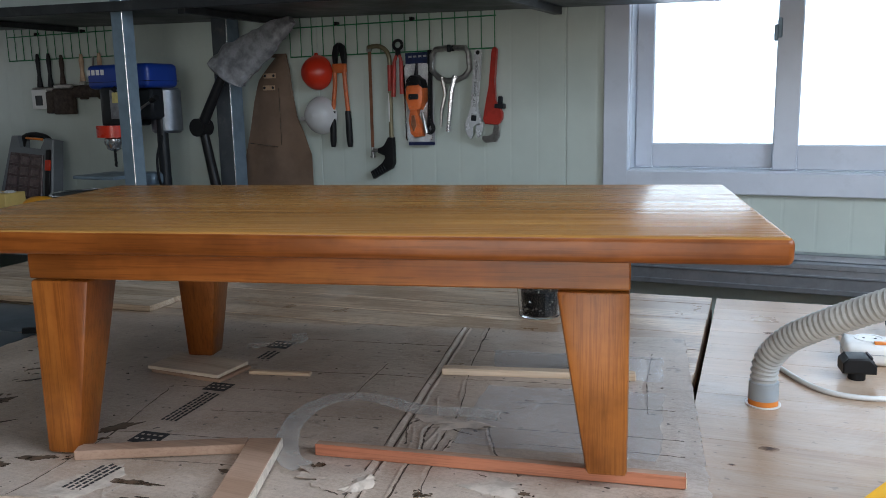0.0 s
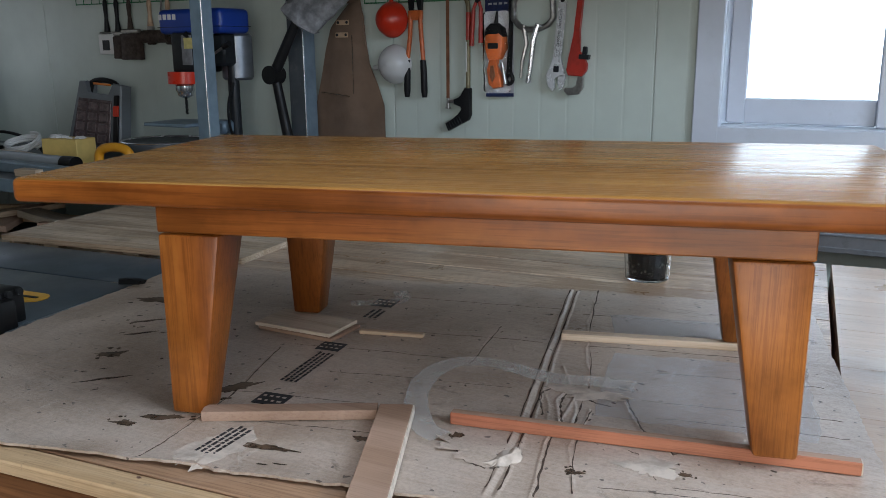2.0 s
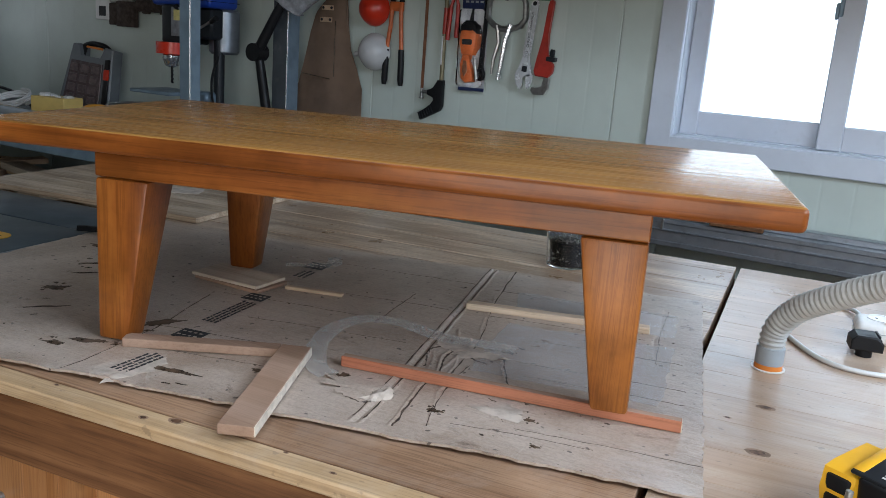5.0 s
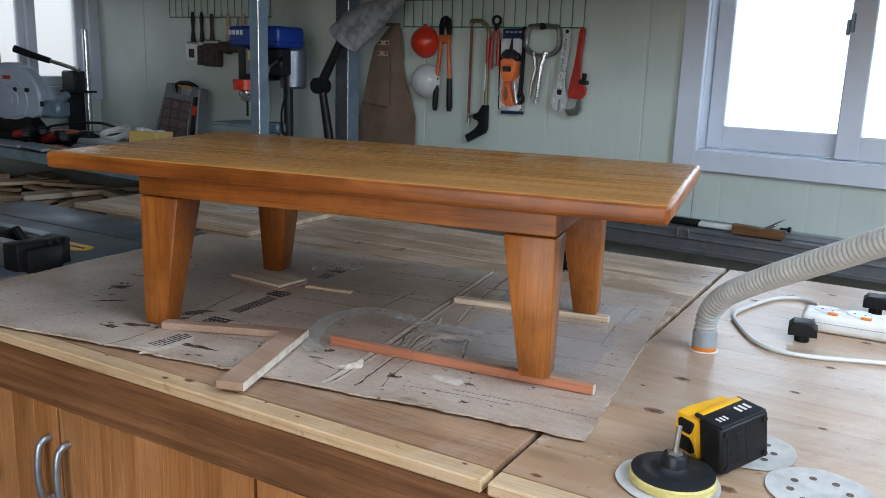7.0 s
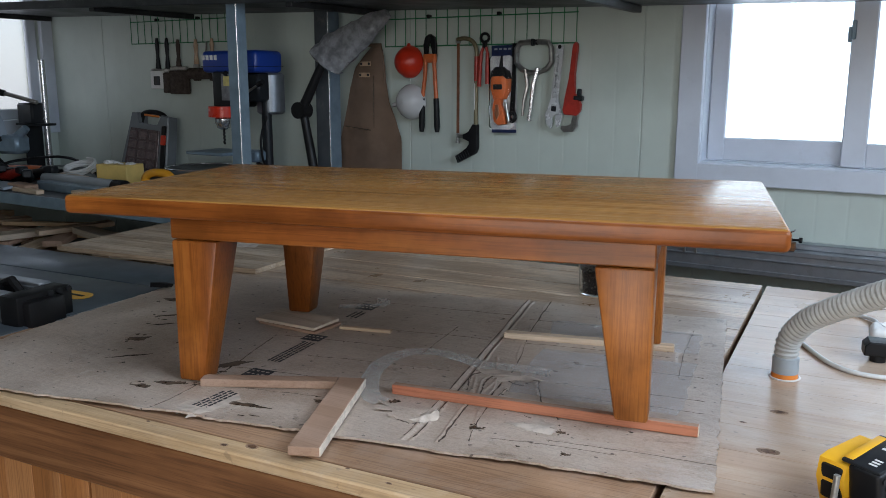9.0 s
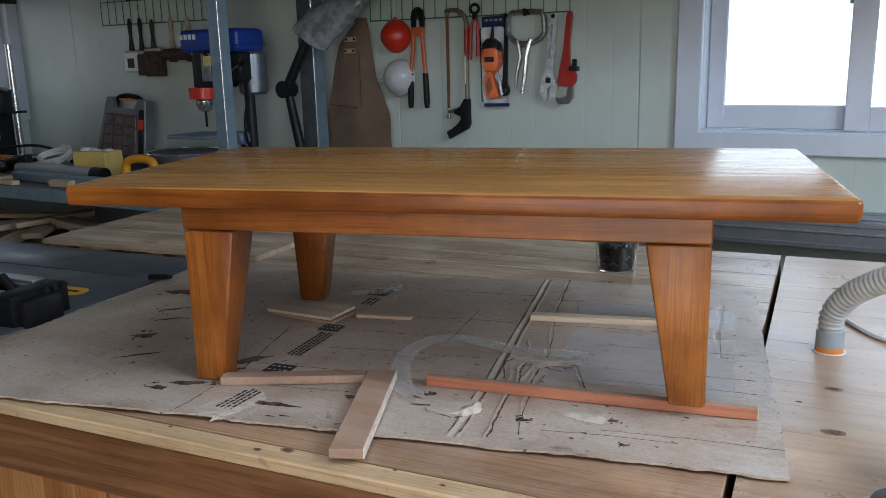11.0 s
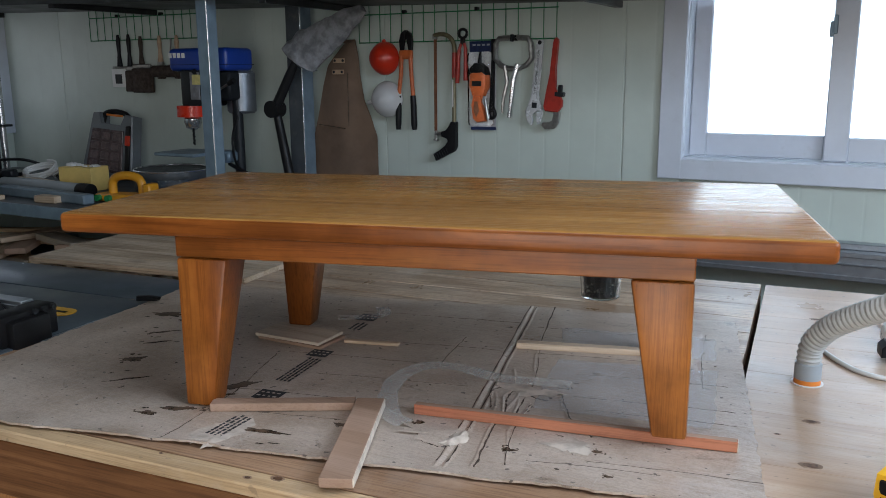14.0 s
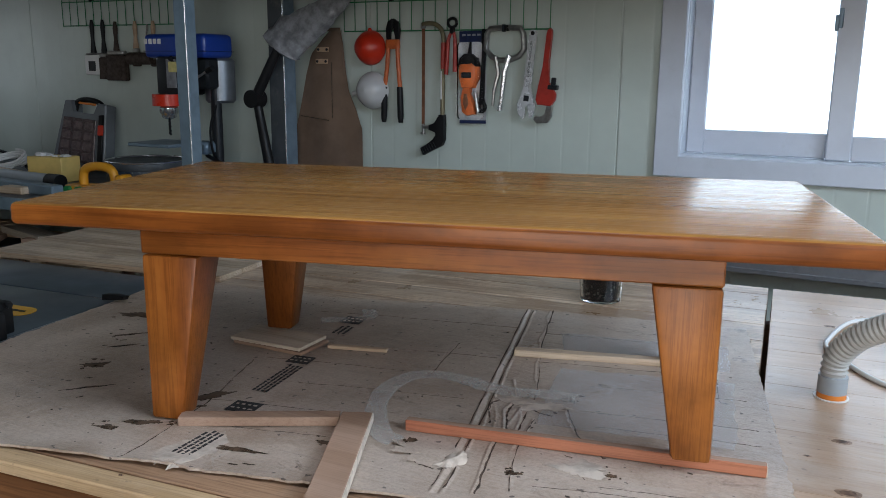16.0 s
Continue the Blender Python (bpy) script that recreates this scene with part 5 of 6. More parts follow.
add_cyl(bm, (0.175, -0.018, 0.036), (0.185, -0.018, 0.036), 0.009, n=16)
part("knob", bm, M_black, plane)

# ---- tools on the wall ----
M_wire = painted("green_wire", (0.02, 0.19, 0.07), 0.4, var=0.1)
M_redpl = painted("red_plastic", (0.62, 0.035, 0.012), 0.3, var=0.06)
M_redpaint = painted("red_paint", (0.40, 0.032, 0.02), 0.4, var=0.12, scale=40)
M_orpaint = painted("orange_paint", (0.58, 0.13, 0.03), 0.4, var=0.12, scale=40)
M_leather = painted("brown_leather", (0.185, 0.118, 0.078), 0.65, var=0.14, scale=7, bumpy=0.3, fine=220)
M_tan = painted("tan_leather", (0.5, 0.34, 0.22), 0.6, var=0.1, scale=40)
M_frost = painted("milky_plastic", (0.54, 0.535, 0.53), 0.2, var=0.04)
M_blue = painted("blue_enamel", (0.012, 0.045, 0.28), 0.35, var=0.06)
M_brown = painted("brown_bristle", (0.06, 0.04, 0.03), 0.8, var=0.2, scale=60, bumpy=0.5)
M_bag = painted("grey_bubble_wrap", (0.2, 0.2, 0.215), 0.35, var=0.2, scale=30, bumpy=0.7, fine=130)
M_blister = glass("blister_plastic", 0.08, (0.95, 0.95, 0.95), 1.2)
M_copper = painted("brown_tube", (0.24, 0.10, 0.05), 0.45, 0.2, var=0.15, scale=30)
M_olive = painted("olive_tube", (0.19, 0.16, 0.09), 0.45, 0.3, var=0.15, scale=30)
WY = YW - 0.004


def wire_grid(x0, x1, z0, z1, step):
    ob = thing("wire_grid", "green coated wire grid panel hung on the wall", "wire grid", pose(0, 0, 0), "wire grids")
    for z in (z0, z1, z1 + 0.105):
        bm = BM()
        add_cyl(bm, (x0, WY - 0.014, z), (x1, WY - 0.014, z), 0.0024, n=8)
        part("wire", bm, M_wire, ob)
    n = round((x1 - x0) / step)
    for k in range(n + 1):
        x = x0 + 0.004 + (x1 - x0 - 0.008) * k / n
        bm = BM()
        add_cyl(bm, (x, WY - 0.0185, z0 - 0.003), (x, WY - 0.0185, z1 + 0.12), 0.0019, n=8)
        part("wire", bm, M_wire, ob)
    for x in (x0 + 0.25 * (x1 - x0), x0 + 0.62 * (x1 - x0)):
        bm = BM()
        add_box(bm, (x, WY - 0.012, z1 + 0.006), (0.012, 0.024, 0.014), 0.002)
        part("bracket", bm, M_black, ob)
    return ob


wire_grid(-2.645, -1.86, 1.52, 1.628, 0.0525)
wire_grid(-1.045, -0.178, 1.478, 1.588, 0.0525)


def hung(name, x, z, label, category="hand tool", tilt=0.0, y=WY - 0.022):
    return thing(name, label, category, pose(x, y, z, 0, tilt, 0), "tools on the wall")


# bolt cutter
t = hung("bolt_cutter", -0.812, 1.523, "orange bolt cutter with black jaws and black grips")
bm = BM()
add_slab(bm, [(-0.004, 0), (-0.022, -0.012), (-0.030, -0.04), (-0.027, -0.078), (-0.013, -0.082), (-0.010, -0.05), (-0.002, -0.03)], 0.014, 0.002)
add_slab(bm, [(0.004, 0), (0.002, -0.03), (0.010, -0.05), (0.013, -0.082), (0.027, -0.078), (0.030, -0.04), (0.022, -0.012)], 0.014, 0.002)
part("jaws", bm, M_black, t)
bm = BM()
add_box(bm, (0, -0.009, -0.095), (0.06, 0.016, 0.036), 0.005, seg=2)
part("yoke", bm, M_orpaint, t)
for s, xb in ((-1, -0.040), (1, 0.034)):
    bm = BM()
    add_tube(bm, [(s * 0.020, -0.01, -0.1), (s * 0.024, -0.01, -0.17), (xb * 0.92, -0.01, -0.26)], 0.0085, 12)
    part("arm", bm, M_orpaint, t)
    bm = BM()
    add_tube(bm, [(xb * 0.88, -0.01, -0.255), (xb * 0.95, -0.01, -0.3), (xb, -0.01, -0.37), (xb * 1.02, -0.01, -0.392)], [0.0115, 0.0125, 0.0125, 0.009], 12)
    part("grip", bm, M_black, t)

# hacksaw
t = hung("hacksaw", -0.681, 1.503, "brown-framed hacksaw with black pistol grip")
bm = BM()
add_box(bm, (0.0015, -0.008, -0.2), (0.013, 0.002, 0.38), 0.0005)
part("blade", bm, M_copper, t)
bm = BM()
add_tube(bm, smooth_pts([(-0.002, -0.009, -0.004), (0.025, -0.009, 0.0), (0.055, -0.009, -0.005), (0.078, -0.009, -0.026), (0.087, -0.009, -0.07), (0.085, -0.009, -0.2), (0.085, -0.009, -0.35)], 5), 0.0085, 12)
part("frame", bm, M_olive, t)
bm = BM()
add_cyl(bm, (0.0868, -0.009, -0.07), (0.0855, -0.009, -0.165), 0.0094, n=14)
part("sleeve", bm, M_redpaint, t, "red painted sleeve")
bm = BM()
add_box(bm, (0.083, -0.0185, -0.225), (0.005, 0.002, 0.105), 0.0005)
part("reflective_strip", bm, M_white, t, "white strip along the tube")
bm = BM()
add_box(bm, (0.001, -0.009, -0.008), (0.02, 0.012, 0.022), 0.003)
part("blade_clamp", bm, M_steel, t)
bm = BM()
add_cyl(bm, (0.002, -0.009, -0.372), (0.002, -0.009, -0.412), 0.006, n=10)
add_cyl(bm, (0.0, -0.009, -0.385), (0.036, -0.009, -0.383), 0.007, n=10)
add_cyl(bm, (-0.008, -0.009, -0.408), (0.012, -0.009, -0.408), 0.0035, n=8)
part("tensioner", bm, M_steel, t)
bm = BM()
add_slab(bm, [(0.073, -0.335), (0.096, -0.335), (0.097, -0.43), (0.088, -0.45), (0.006, -0.492), (-0.006, -0.464), (0.052, -0.434), (0.066, -0.414), (0.064, -0.398), (0.03, -0.394), (0.03, -0.375), (0.062, -0.368)], 0.022, 0.005, seg=2)
part("handle", bm, M_black, t)
for k in range(6):
    bm = BM()
    add_box(bm, (0, 0, 0), (0.003, 0.003, 0.026), 0.001, m=pose(0.008 + 0.010 * k, -0.0225, -0.474 + 0.0052 * k, 0, -28, 0))
    part("grip_rib", bm, M_dark, t)

# pincers
t = hung("pincers", -0.553, 1.517, "end-cutting pincers with red handles", y=WY - 0.036)
bm = BM()
ring = [(0.018 * math.cos(a), -0.006, -0.014 + 0.016 * math.sin(a)) for a in [2 * math.pi * k / 16 for k in range(17)]]
add_tube(bm, ring, 0.0055, 8)
add_box(bm, (0, -0.006, -0.04), (0.02, 0.012, 0.03), 0.004)
part("jaws", bm, M_black, t)
for s, pts3 in ((-1, [(-0.006, -0.006, -0.05), (-0.016, -0.006, -0.075), (-0.024, -0.006, -0.2)]), (1, [(0.006, -0.006, -0.05), (0.012, -0.006, -0.072), (0.012, -0.006, -0.19)])):
    bm = BM()
    add_tube(bm, pts3[:2], 0.006, 8)
    add_tube(bm, [pts3[1], pts3[2]], [0.0075, 0.0085], 10)
    part("handle", bm, M_redpaint, t)

# carded tool in a blister
M_card_pale = painted("pale_printed_card", (0.40, 0.41, 0.42), 0.4, var=0.12, scale=30)
M_navy = painted("navy_print", (0.016, 0.026, 0.085), 0.35, var=0.15, scale=60)
t = hung("packaged_tool", -0.48, 1.474, "orange tool in a clear blister pack on a printed card", "packaged tool", -1, y=WY - 0.02)
bm = BM()
add_box(bm, (0, 0, -0.168), (0.108, 0.0015, 0.336), 0.0005)
part("card", bm, M_card_pale, t, "pale grey backing card", smooth=False)
bm = BM()
add_box(bm, (0, -0.0018, -0.024), (0.108, 0.002, 0.048), 0.0006)
hd = part("header", bm, M_navy, t, "dark blue printed header", smooth=False)
bm = BM()
for k in range(4):
    add_box(bm, (-0.034 + 0.02 * k, -0.0032, -0.014), (0.013, 0.0006, 0.007))
part("print", bm, M_card_pale, hd, smooth=False)
bm = BM()
add_box(bm, (0, -0.0018, -0.329), (0.108, 0.002, 0.012), 0.0004)
part("footer", bm, M_navy, t, "dark blue printed strip", smooth=False)
bm = BM()
add_slab(bm, [(-0.034, -0.125), (-0.022, -0.102), (0.02, -0.102), (0.033, -0.125), (0.034, -0.17), (0.022, -0.205), (-0.024, -0.205), (-0.036, -0.165)], 0.036, 0.009, m=pose(-0.006, -0.002, 0), seg=2)
part("tool_body", bm, M_orpaint, t, "orange moulded body")
bm = BM()
add_slab(bm, [(-0.036, -0.128), (-0.03, -0.098), (-0.012, -0.082), (0.012, -0.082), (0.03, -0.098), (0.034, -0.128), (0.018, -0.112), (-0.02, -0.112)], 0.04, 0.006, m=pose(-0.006, -0.002, 0), seg=2)
part("shoulder", bm, M_black, t)
bm = BM()
add_cyl(bm, (-0.004, -0.014, -0.085), (0.0, -0.014, -0.045), 0.0085, 0.004, n=12)
part("nozzle", bm, M_black, t)
bm = BM()
add_slab(bm, [(-0.026, -0.2), (0.006, -0.2), (0.0, -0.225), (0.016, -0.26), (0.02, -0.3), (-0.012, -0.305), (-0.03, -0.29), (-0.036, -0.24)], 0.026, 0.005, m=pose(0, -0.006, 0), seg=2)
part("handle", bm, M_orpaint, t)
bm = BM()
add_slab(bm, [(-0.02, -0.225), (-0.008, -0.225), (-0.002, -0.262), (-0.014, -0.285), (-0.024, -0.26)], 0.004, 0.001, m=pose(0, -0.0315, 0))
part("handle_inlay", bm, M_copper, t, "brown inlay")
bm = BM()
add_box(bm, (-0.008, -0.0385, -0.158), (0.04, 0.004, 0.02), 0.003, m=pose(0, 0, 0, 0, 0, 0))
part("dark_band", bm, M_dark, t)
bm = BM()
add_cyl(bm, (0.022, -0.028, -0.215), (0.034, -0.028, -0.29), 0.006, n=10)
part("lever", bm, M_steel, t)
bm = BM()
add_box(bm, (0, -0.022, -0.18), (0.1, 0.042, 0.28), 0.014, seg=3)
b = part("blister", bm, M_blister, t, "clear blister cover")
b.visible_shadow = False

# ring spanner
t = hung("ring_spanner", -0.428, 1.48, "long black ring spanner", tilt=1, y=WY - 0.03)
bm = BM()
add_slab(bm, [(-0.008, 0), (0.008, 0), (0.009, -0.25), (0.013, -0.262), (-0.013, -0.262), (-0.009, -0.25)], 0.008, 0.0015)
add_tube(bm, [(0.0145 * math.cos(2 * math.pi * k / 18), -0.006, -0.278 + 0.0165 * math.sin(2 * math.pi * k / 18)) for k in range(19)], 0.0075, 8)
part("spanner_body", bm, M_black, t)

# locking C clamp
t = hung("c_clamp_pliers", -0.345, 1.482, "steel locking C-clamp pliers", y=WY - 0.026)
bm = BM()
loop = [(-0.012, 0.002), (-0.06, -0.002), (-0.072, -0.02), (-0.074, -0.075), (-0.05, -0.1), (-0.02, -0.112), (0.02, -0.112), (0.055, -0.098), (0.073, -0.075), (0.07, -0.02), (0.058, -0.002), (0.012, 0.002)]
add_tube(bm, [(x, -0.008, z) for x, z in loop], 0.0105, 8)
part("jaw", bm, M_steel, t)
bm = BM()
add_box(bm, (-0.006, -0.008, 0.0), (0.01, 0.018, 0.026), 0.002)
add_box(bm, (0.01, -0.008, 0.0), (0.012, 0.02, 0.02), 0.003)
part("swivel_pad", bm, M_dark, t)
bm = BM()
add_tube(bm, [(-0.034, -0.01, -0.1), (-0.022, -0.012, -0.16), (-0.038, -0.012, -0.22), (-0.043, -0.01, -0.275)], [0.009, 0.008, 0.007, 0.005], 8)
part("lever", bm, M_steel, t)
bm = BM()
add_tube(bm, [(0.02, -0.012, -0.095), (0.003, -0.012, -0.15), (-0.008, -0.012, -0.25), (-0.012, -0.012, -0.275)], [0.011, 0.01, 0.0085, 0.006], 8)
add_cyl(bm, (-0.012, -0.012, -0.268), (-0.014, -0.012, -0.292), 0.009, n=12)
part("handle", bm, M_chrome, t, "bright steel handle with adjusting screw")

# adjustable wrench
M_bright = painted("satin_chrome", (0.78, 0.79, 0.80), 0.26, 0.35, var=0.08, scale=40, bumpy=0.02)
t = hung("adjustable_wrench", -0.236, 1.474, "chrome adjustable wrench with raised lettering", tilt=5, y=WY - 0.032)
bm = BM()
add_slab(bm, [(-0.012, -0.004), (-0.006, 0.001), (0.006, 0.001), (0.012, -0.004), (0.014, -0.018), (0.012, -0.20), (0.028, -0.238), (0.030, -0.262), (0.006, -0.26), (-0.004, -0.272), (0.0, -0.30), (-0.006, -0.312), (-0.024, -0.296), (-0.033, -0.262), (-0.022, -0.235), (-0.0115, -0.20), (-0.014, -0.018)], 0.011, 0.002)
body = part("wrench_body", bm, M_bright, t)
bm = BM()
add_slab(bm, [(0.009, -0.258), (0.036, -0.25), (0.037, -0.266), (0.03, -0.298), (0.02, -0.306), (0.012, -0.285)], 0.010, 0.0015, m=pose(0, -0.001, 0))
part("moving_jaw", bm, M_bright, t)
bm = BM()
add_cyl(bm, (0, -0.0105, -0.011), (0, -0.0122, -0.011), 0.0075, n=18)
part("hang_hole", bm, M_black, body)
bm = BM()
add_box(bm, (0.002, -0.0118, -0.238), (0.02, 0.002, 0.02), 0.001)
part("knurled_screw", bm, M_dark, body)
bm = BM()
for dx in (-0.0085, 0.0085):
    add_box(bm, (dx, -0.0114, -0.112), (0.0012, 0.001, 0.17), 0.0003)
for zz in (-0.027, -0.197):
    add_box(bm, (0, -0.0114, zz), (0.016, 0.001, 0.0012), 0.0003)
part("panel_rim", bm, M_steel, body)
curve = bpy.data.curves.new("lettering", "FONT")
curve.body, curve.size, curve.extrude, curve.align_x, curve.align_y = '12"  CHROME  VANADIUM', 0.0125, 0.0003, "CENTER", "CENTER"
txt = new("lettering_source", curve)
bpy.context.view_layer.update()
me = bpy.data.meshes.new_from_object(txt.evaluated_get(bpy.context.evaluated_depsgraph_get()))
bpy.data.objects.remove(txt)
me.materials.clear()
me.materials.append(M_dark)
let = new("lettering", me)
let.parent = body
let.matrix_local = Matrix.Translation((0, -0.0116, -0.113)) @ Matrix(((0, -1, 0, 0), (0, 0, -1, 0), (1, 0, 0, 0), (0, 0, 0, 1)))

# pipe wrench
t = hung("pipe_wrench", -0.172, 1.476, "red pipe wrench with grey hook jaw", tilt=4, y=WY - 0.034)
bm = BM()
add_slab(bm, [(-0.008, -0.003), (0.0, 0.004), (0.008, -0.003), (0.009, -0.015), (0.0075, -0.11), (0.014, -0.18), (0.034, -0.205), (0.043, -0.22), (0.043, -0.24), (0.03, -0.262), (-0.02, -0.262), (-0.028, -0.245), (-0.022, -0.20), (-0.0125, -0.13), (-0.009, -0.015)], 0.018, 0.003)
part("handle", bm, M_redpaint, t)
bm = BM()
add_box(bm, (0.031, -0.009, -0.197), (0.034, 0.026, 0.016), 0.002)
add_box(bm, (0.031, -0.009, -0.178), (0.016, 0.014, 0.03), 0.003)
part("nut", bm, M_dark, t)
bm = BM()
add_slab(bm, [(0.014, -0.258), (0.034, -0.258), (0.034, -0.3), (0.022, -0.322), (-0.016, -0.328), (-0.03, -0.316), (-0.028, -0.304), (0.0, -0.303), (0.012, -0.295)], 0.014, 0.002)
part("hook_jaw", bm, M_steel, t)

# funnels
t = hung("red_funnel", -0.914, 1.415, "glossy red plastic funnel hung by its rim", "funnel", y=WY - 0.005)
bm = BM()
add_lathe(bm, [(0.066, 0.0), (0.067, 0.004), (0.062, 0.018), (0.05, 0.042), (0.03, 0.058), (0.0, 0.066)], 36, pose(0, -0.02, 0, 90, 0, 0))
part("bowl", bm, M_redpl, t)
bm = BM()
add_box(bm, (0, -0.028, 0.066), (0.016, 0.01, 0.018), 0.004)
part("lug", bm, M_redpl, t)
t = hung("white_funnel", -0.906, 1.252, "milky white plastic funnel with a side spout", "funnel", y=WY - 0.005)
bm = BM()
add_lathe(bm, [(0.071, 0.0), (0.073, 0.003), (0.071, 0.008), (0.064, 0.022), (0.05, 0.046), (0.03, 0.06), (0.0, 0.066)], 36, pose(0, -0.02, 0, 90, 0, 0))
part("bowl", bm, M_frost, t)
bm = BM()
add_cyl(bm, (-0.062, -0.03, -0.008), (-0.09, -0.026, -0.014), 0.009, n=12)
part("spout", bm, M_frost, t)

# leather apron
t = hung("leather_apron", -1.062, 1.49, "brown leather work apron hung on a hook", "apron", y=WY - 0.02)
out = [(-0.028, 0.0), (0.012, 0.004), (0.025, -0.06), (0.035, -0.15), (0.048, -0.24), (0.085, -0.315), (0.112, -0.39), (0.113, -0.64), (-0.27, -0.64), (-0.235, -0.50), (-0.19, -0.32), (-0.155, -0.18), (-0.125, -0.10), (-0.07, -0.04)]
bm = BM()
nx, nz = 26, 46
grid = []
for j in range(nz + 1):
    z = 0.002 - 0.64 * j / nz
    def edge_at(zz, pts4):
        for (xa, za), (xb, zb) in zip(pts4, pts4[1:]):
            if min(za, zb) <= zz <= max(za, zb) and abs(za - zb) > 1e-6:
                return xa + (xb - xa) * (zz - za) / (zb - za)
        return pts4[-1][0]
    r = edge_at(z, out[1:8])
    l = edge_at(z, [out[0]] + out[:7:-1])
    row = []
    for i in range(nx + 1):
        u = i / nx
        x = l + (r - l) * u
        y = -0.018 - 0.014 * math.sin(u * math.pi) - 0.0035 * math.sin(x * 34 + z * 6) * min(1, j / 12) - 0.004 * noise.noise((x * 16, z * 9, 0))
        row.append(bm.verts.new((x, y, z)))
    grid.append(row)
for a, b in zip(grid, grid[1:]):
    for i in range(nx):
        bm.faces.new((a[i], a[i + 1], b[i + 1], b[i]))
g = bmesh.ops.extrude_face_region(bm, geom=bm.faces[:])
bmesh.ops.translate(bm, vec=(0, 0.003, 0), verts=[v for v in g["geom"] if isinstance(v, bmesh.types.BMVert)])
part("leather", bm, M_leather, t)
for zz, xx in ((-0.082, -0.052), (-0.128, -0.058)):
    bm = BM()
    add_box(bm, (xx, -0.044, zz), (0.058, 0.004, 0.019), 0.0018, m=None, seg=2)
    s = part("strap_tab", bm, M_tan, t, "tan leather tab with rivets")
    for dx in (-0.02, 0.02):
        bm = BM()
        add_cyl(bm, (xx + dx, -0.0455, zz), (xx + dx, -0.0475, zz), 0.0055, n=12)
        part("rivet", bm, M_dark, s)
bm = BM()
add_box(bm, (-0.06, -0.046, -0.36), (0.14, 0.002, 0.004), 0.0005, m=pose(0, 0, 0, 0, 6, 0))
add_box(bm, (-0.012, -0.044, -0.24), (0.003, 0.002, 0.22), 0.0005)
part("seam", bm, M_stain, t)
bm = BM()
add_tube(bm, smooth_pts([(0.0, -0.02, -0.01), (0.022, -0.02, -0.05), (0.03, -0.022, -0.13), (0.034, -0.02, -0.17)], 4), 0.004, 8)
part("strap", bm, M_leather, t)

# brushes on the far grid
def brush(x, z, w, handle, head, label, hl=0.15, hh=0.1, neck=0.02):
    ob = hung("paint_brush", x, z, label, "brush")
    bm = BM()
    add_tube(bm, [(0, -0.01, 0), (0, -0.01, -0.03), (0, -0.01, -hl * 0.6), (0, -0.01, -hl)], [0.006, 0.011, 0.008, 0.014], 10)
    part("handle", bm, handle, ob)
    bm = BM()
    add_box(bm, (0, -0.01, -hl - neck / 2), (w * 0.9, 0.022, neck), 0.004)
    part("ferrule", bm, M_steel, ob)
    bm = BM()
    add_box(bm, (0, -0.01, -hl - neck - hh / 2), (w, 0.026, hh), 0.005, seg=2)
    part("head", bm, head, ob)
    return ob


b = brush(-2.435, 1.545, 0.10, M_black, M_white, "paint brush with black handle in a white card sleeve", 0.15, 0.09, 0.01)
bm = BM()
add_box(bm, (0.0, -0.0245, -0.21), (0.045, 0.002, 0.045), 0.0004)
part("label", bm, M_ink, b, "dark printed label", smooth=False)
brush(-2.365, 1.545, 0.06, M_black, M_brown, "paint brush with black handle and dark bristles", 0.15, 0.1)
brush(-2.285, 1.535, 0.125, M_brown, M_brown, "wide dark brown bristle brush", 0.13, 0.115)
brush(-2.16, 1.535, 0.035, M_tan, M_brown, "narrow brush with a pale wooden handle", 0.12, 0.06)
brush(-2.05, 1.535, 0.03, M_tan, M_brown, "narrow brush with a pale wooden handle", 0.12, 0.06)
t = hung("paint_roller", -2.115, 1.40, "dark paint roller with wire handle", "roller")
bm = BM()
add_cyl(bm, (-0.07, -0.03, -0.03), (0.08, -0.03, -0.03), 0.027, n=20)
part("sleeve", bm, M_brown, t)
bm = BM()
add_tube(bm, [(0.08, -0.03, -0.03), (0.095, -0.03, -0.03), (0.095, -0.03, 0.03), (0.03, -0.02, 0.05), (0.03, -0.01, 0.12)], 0.004, 8)
part("wire", bm, M_steel, t)

# ---- on the lower shelf ----
ZS1 = ZS + 0.0005
# bench drill
M_motor = painted("dull_motor_metal", (0.24, 0.26, 0.29), 0.4, 0.7, var=0.12, scale=10)
t = thing("bench_drill", "blue and grey bench drill press with red depth collar", "drill press", pose(-1.56, 1.78, ZS1))
bm = BM()
add_box(bm, (0.06, 0.0, 0.03), (0.24, 0.26, 0.06), 0.012, seg=2)
part("base", bm, M_blue, t, "blue cast base")
bm = BM()
add_cyl(bm, (0.075, 0.03, 0.05), (0.075, 0.03, 0.5), 0.022, n=20)
part("column", bm, M_dark, t)
bm = BM()
add_box(bm, (-0.115, -0.06, 0.172), (0.22, 0.2, 0.014), 0.003)
add_box(bm, (0.03, -0.01, 0.16), (0.1, 0.07, 0.05), 0.01)
part("work_table", bm, M_galv, t, "grey cast work table")
bm = BM()
add_box(bm, (-0.028, 0.0, 0.555), (0.315, 0.17, 0.092), 0.02, seg=3)
hd = part("belt_cover", bm, M_blue, t, "blue belt cover")
bm = BM()
add_box(bm, (-0.028, 0.0, 0.535), (0.3158, 0.1708, 0.003), 0.001)
part("cover_seam", bm, M_black, hd)
bm = BM()
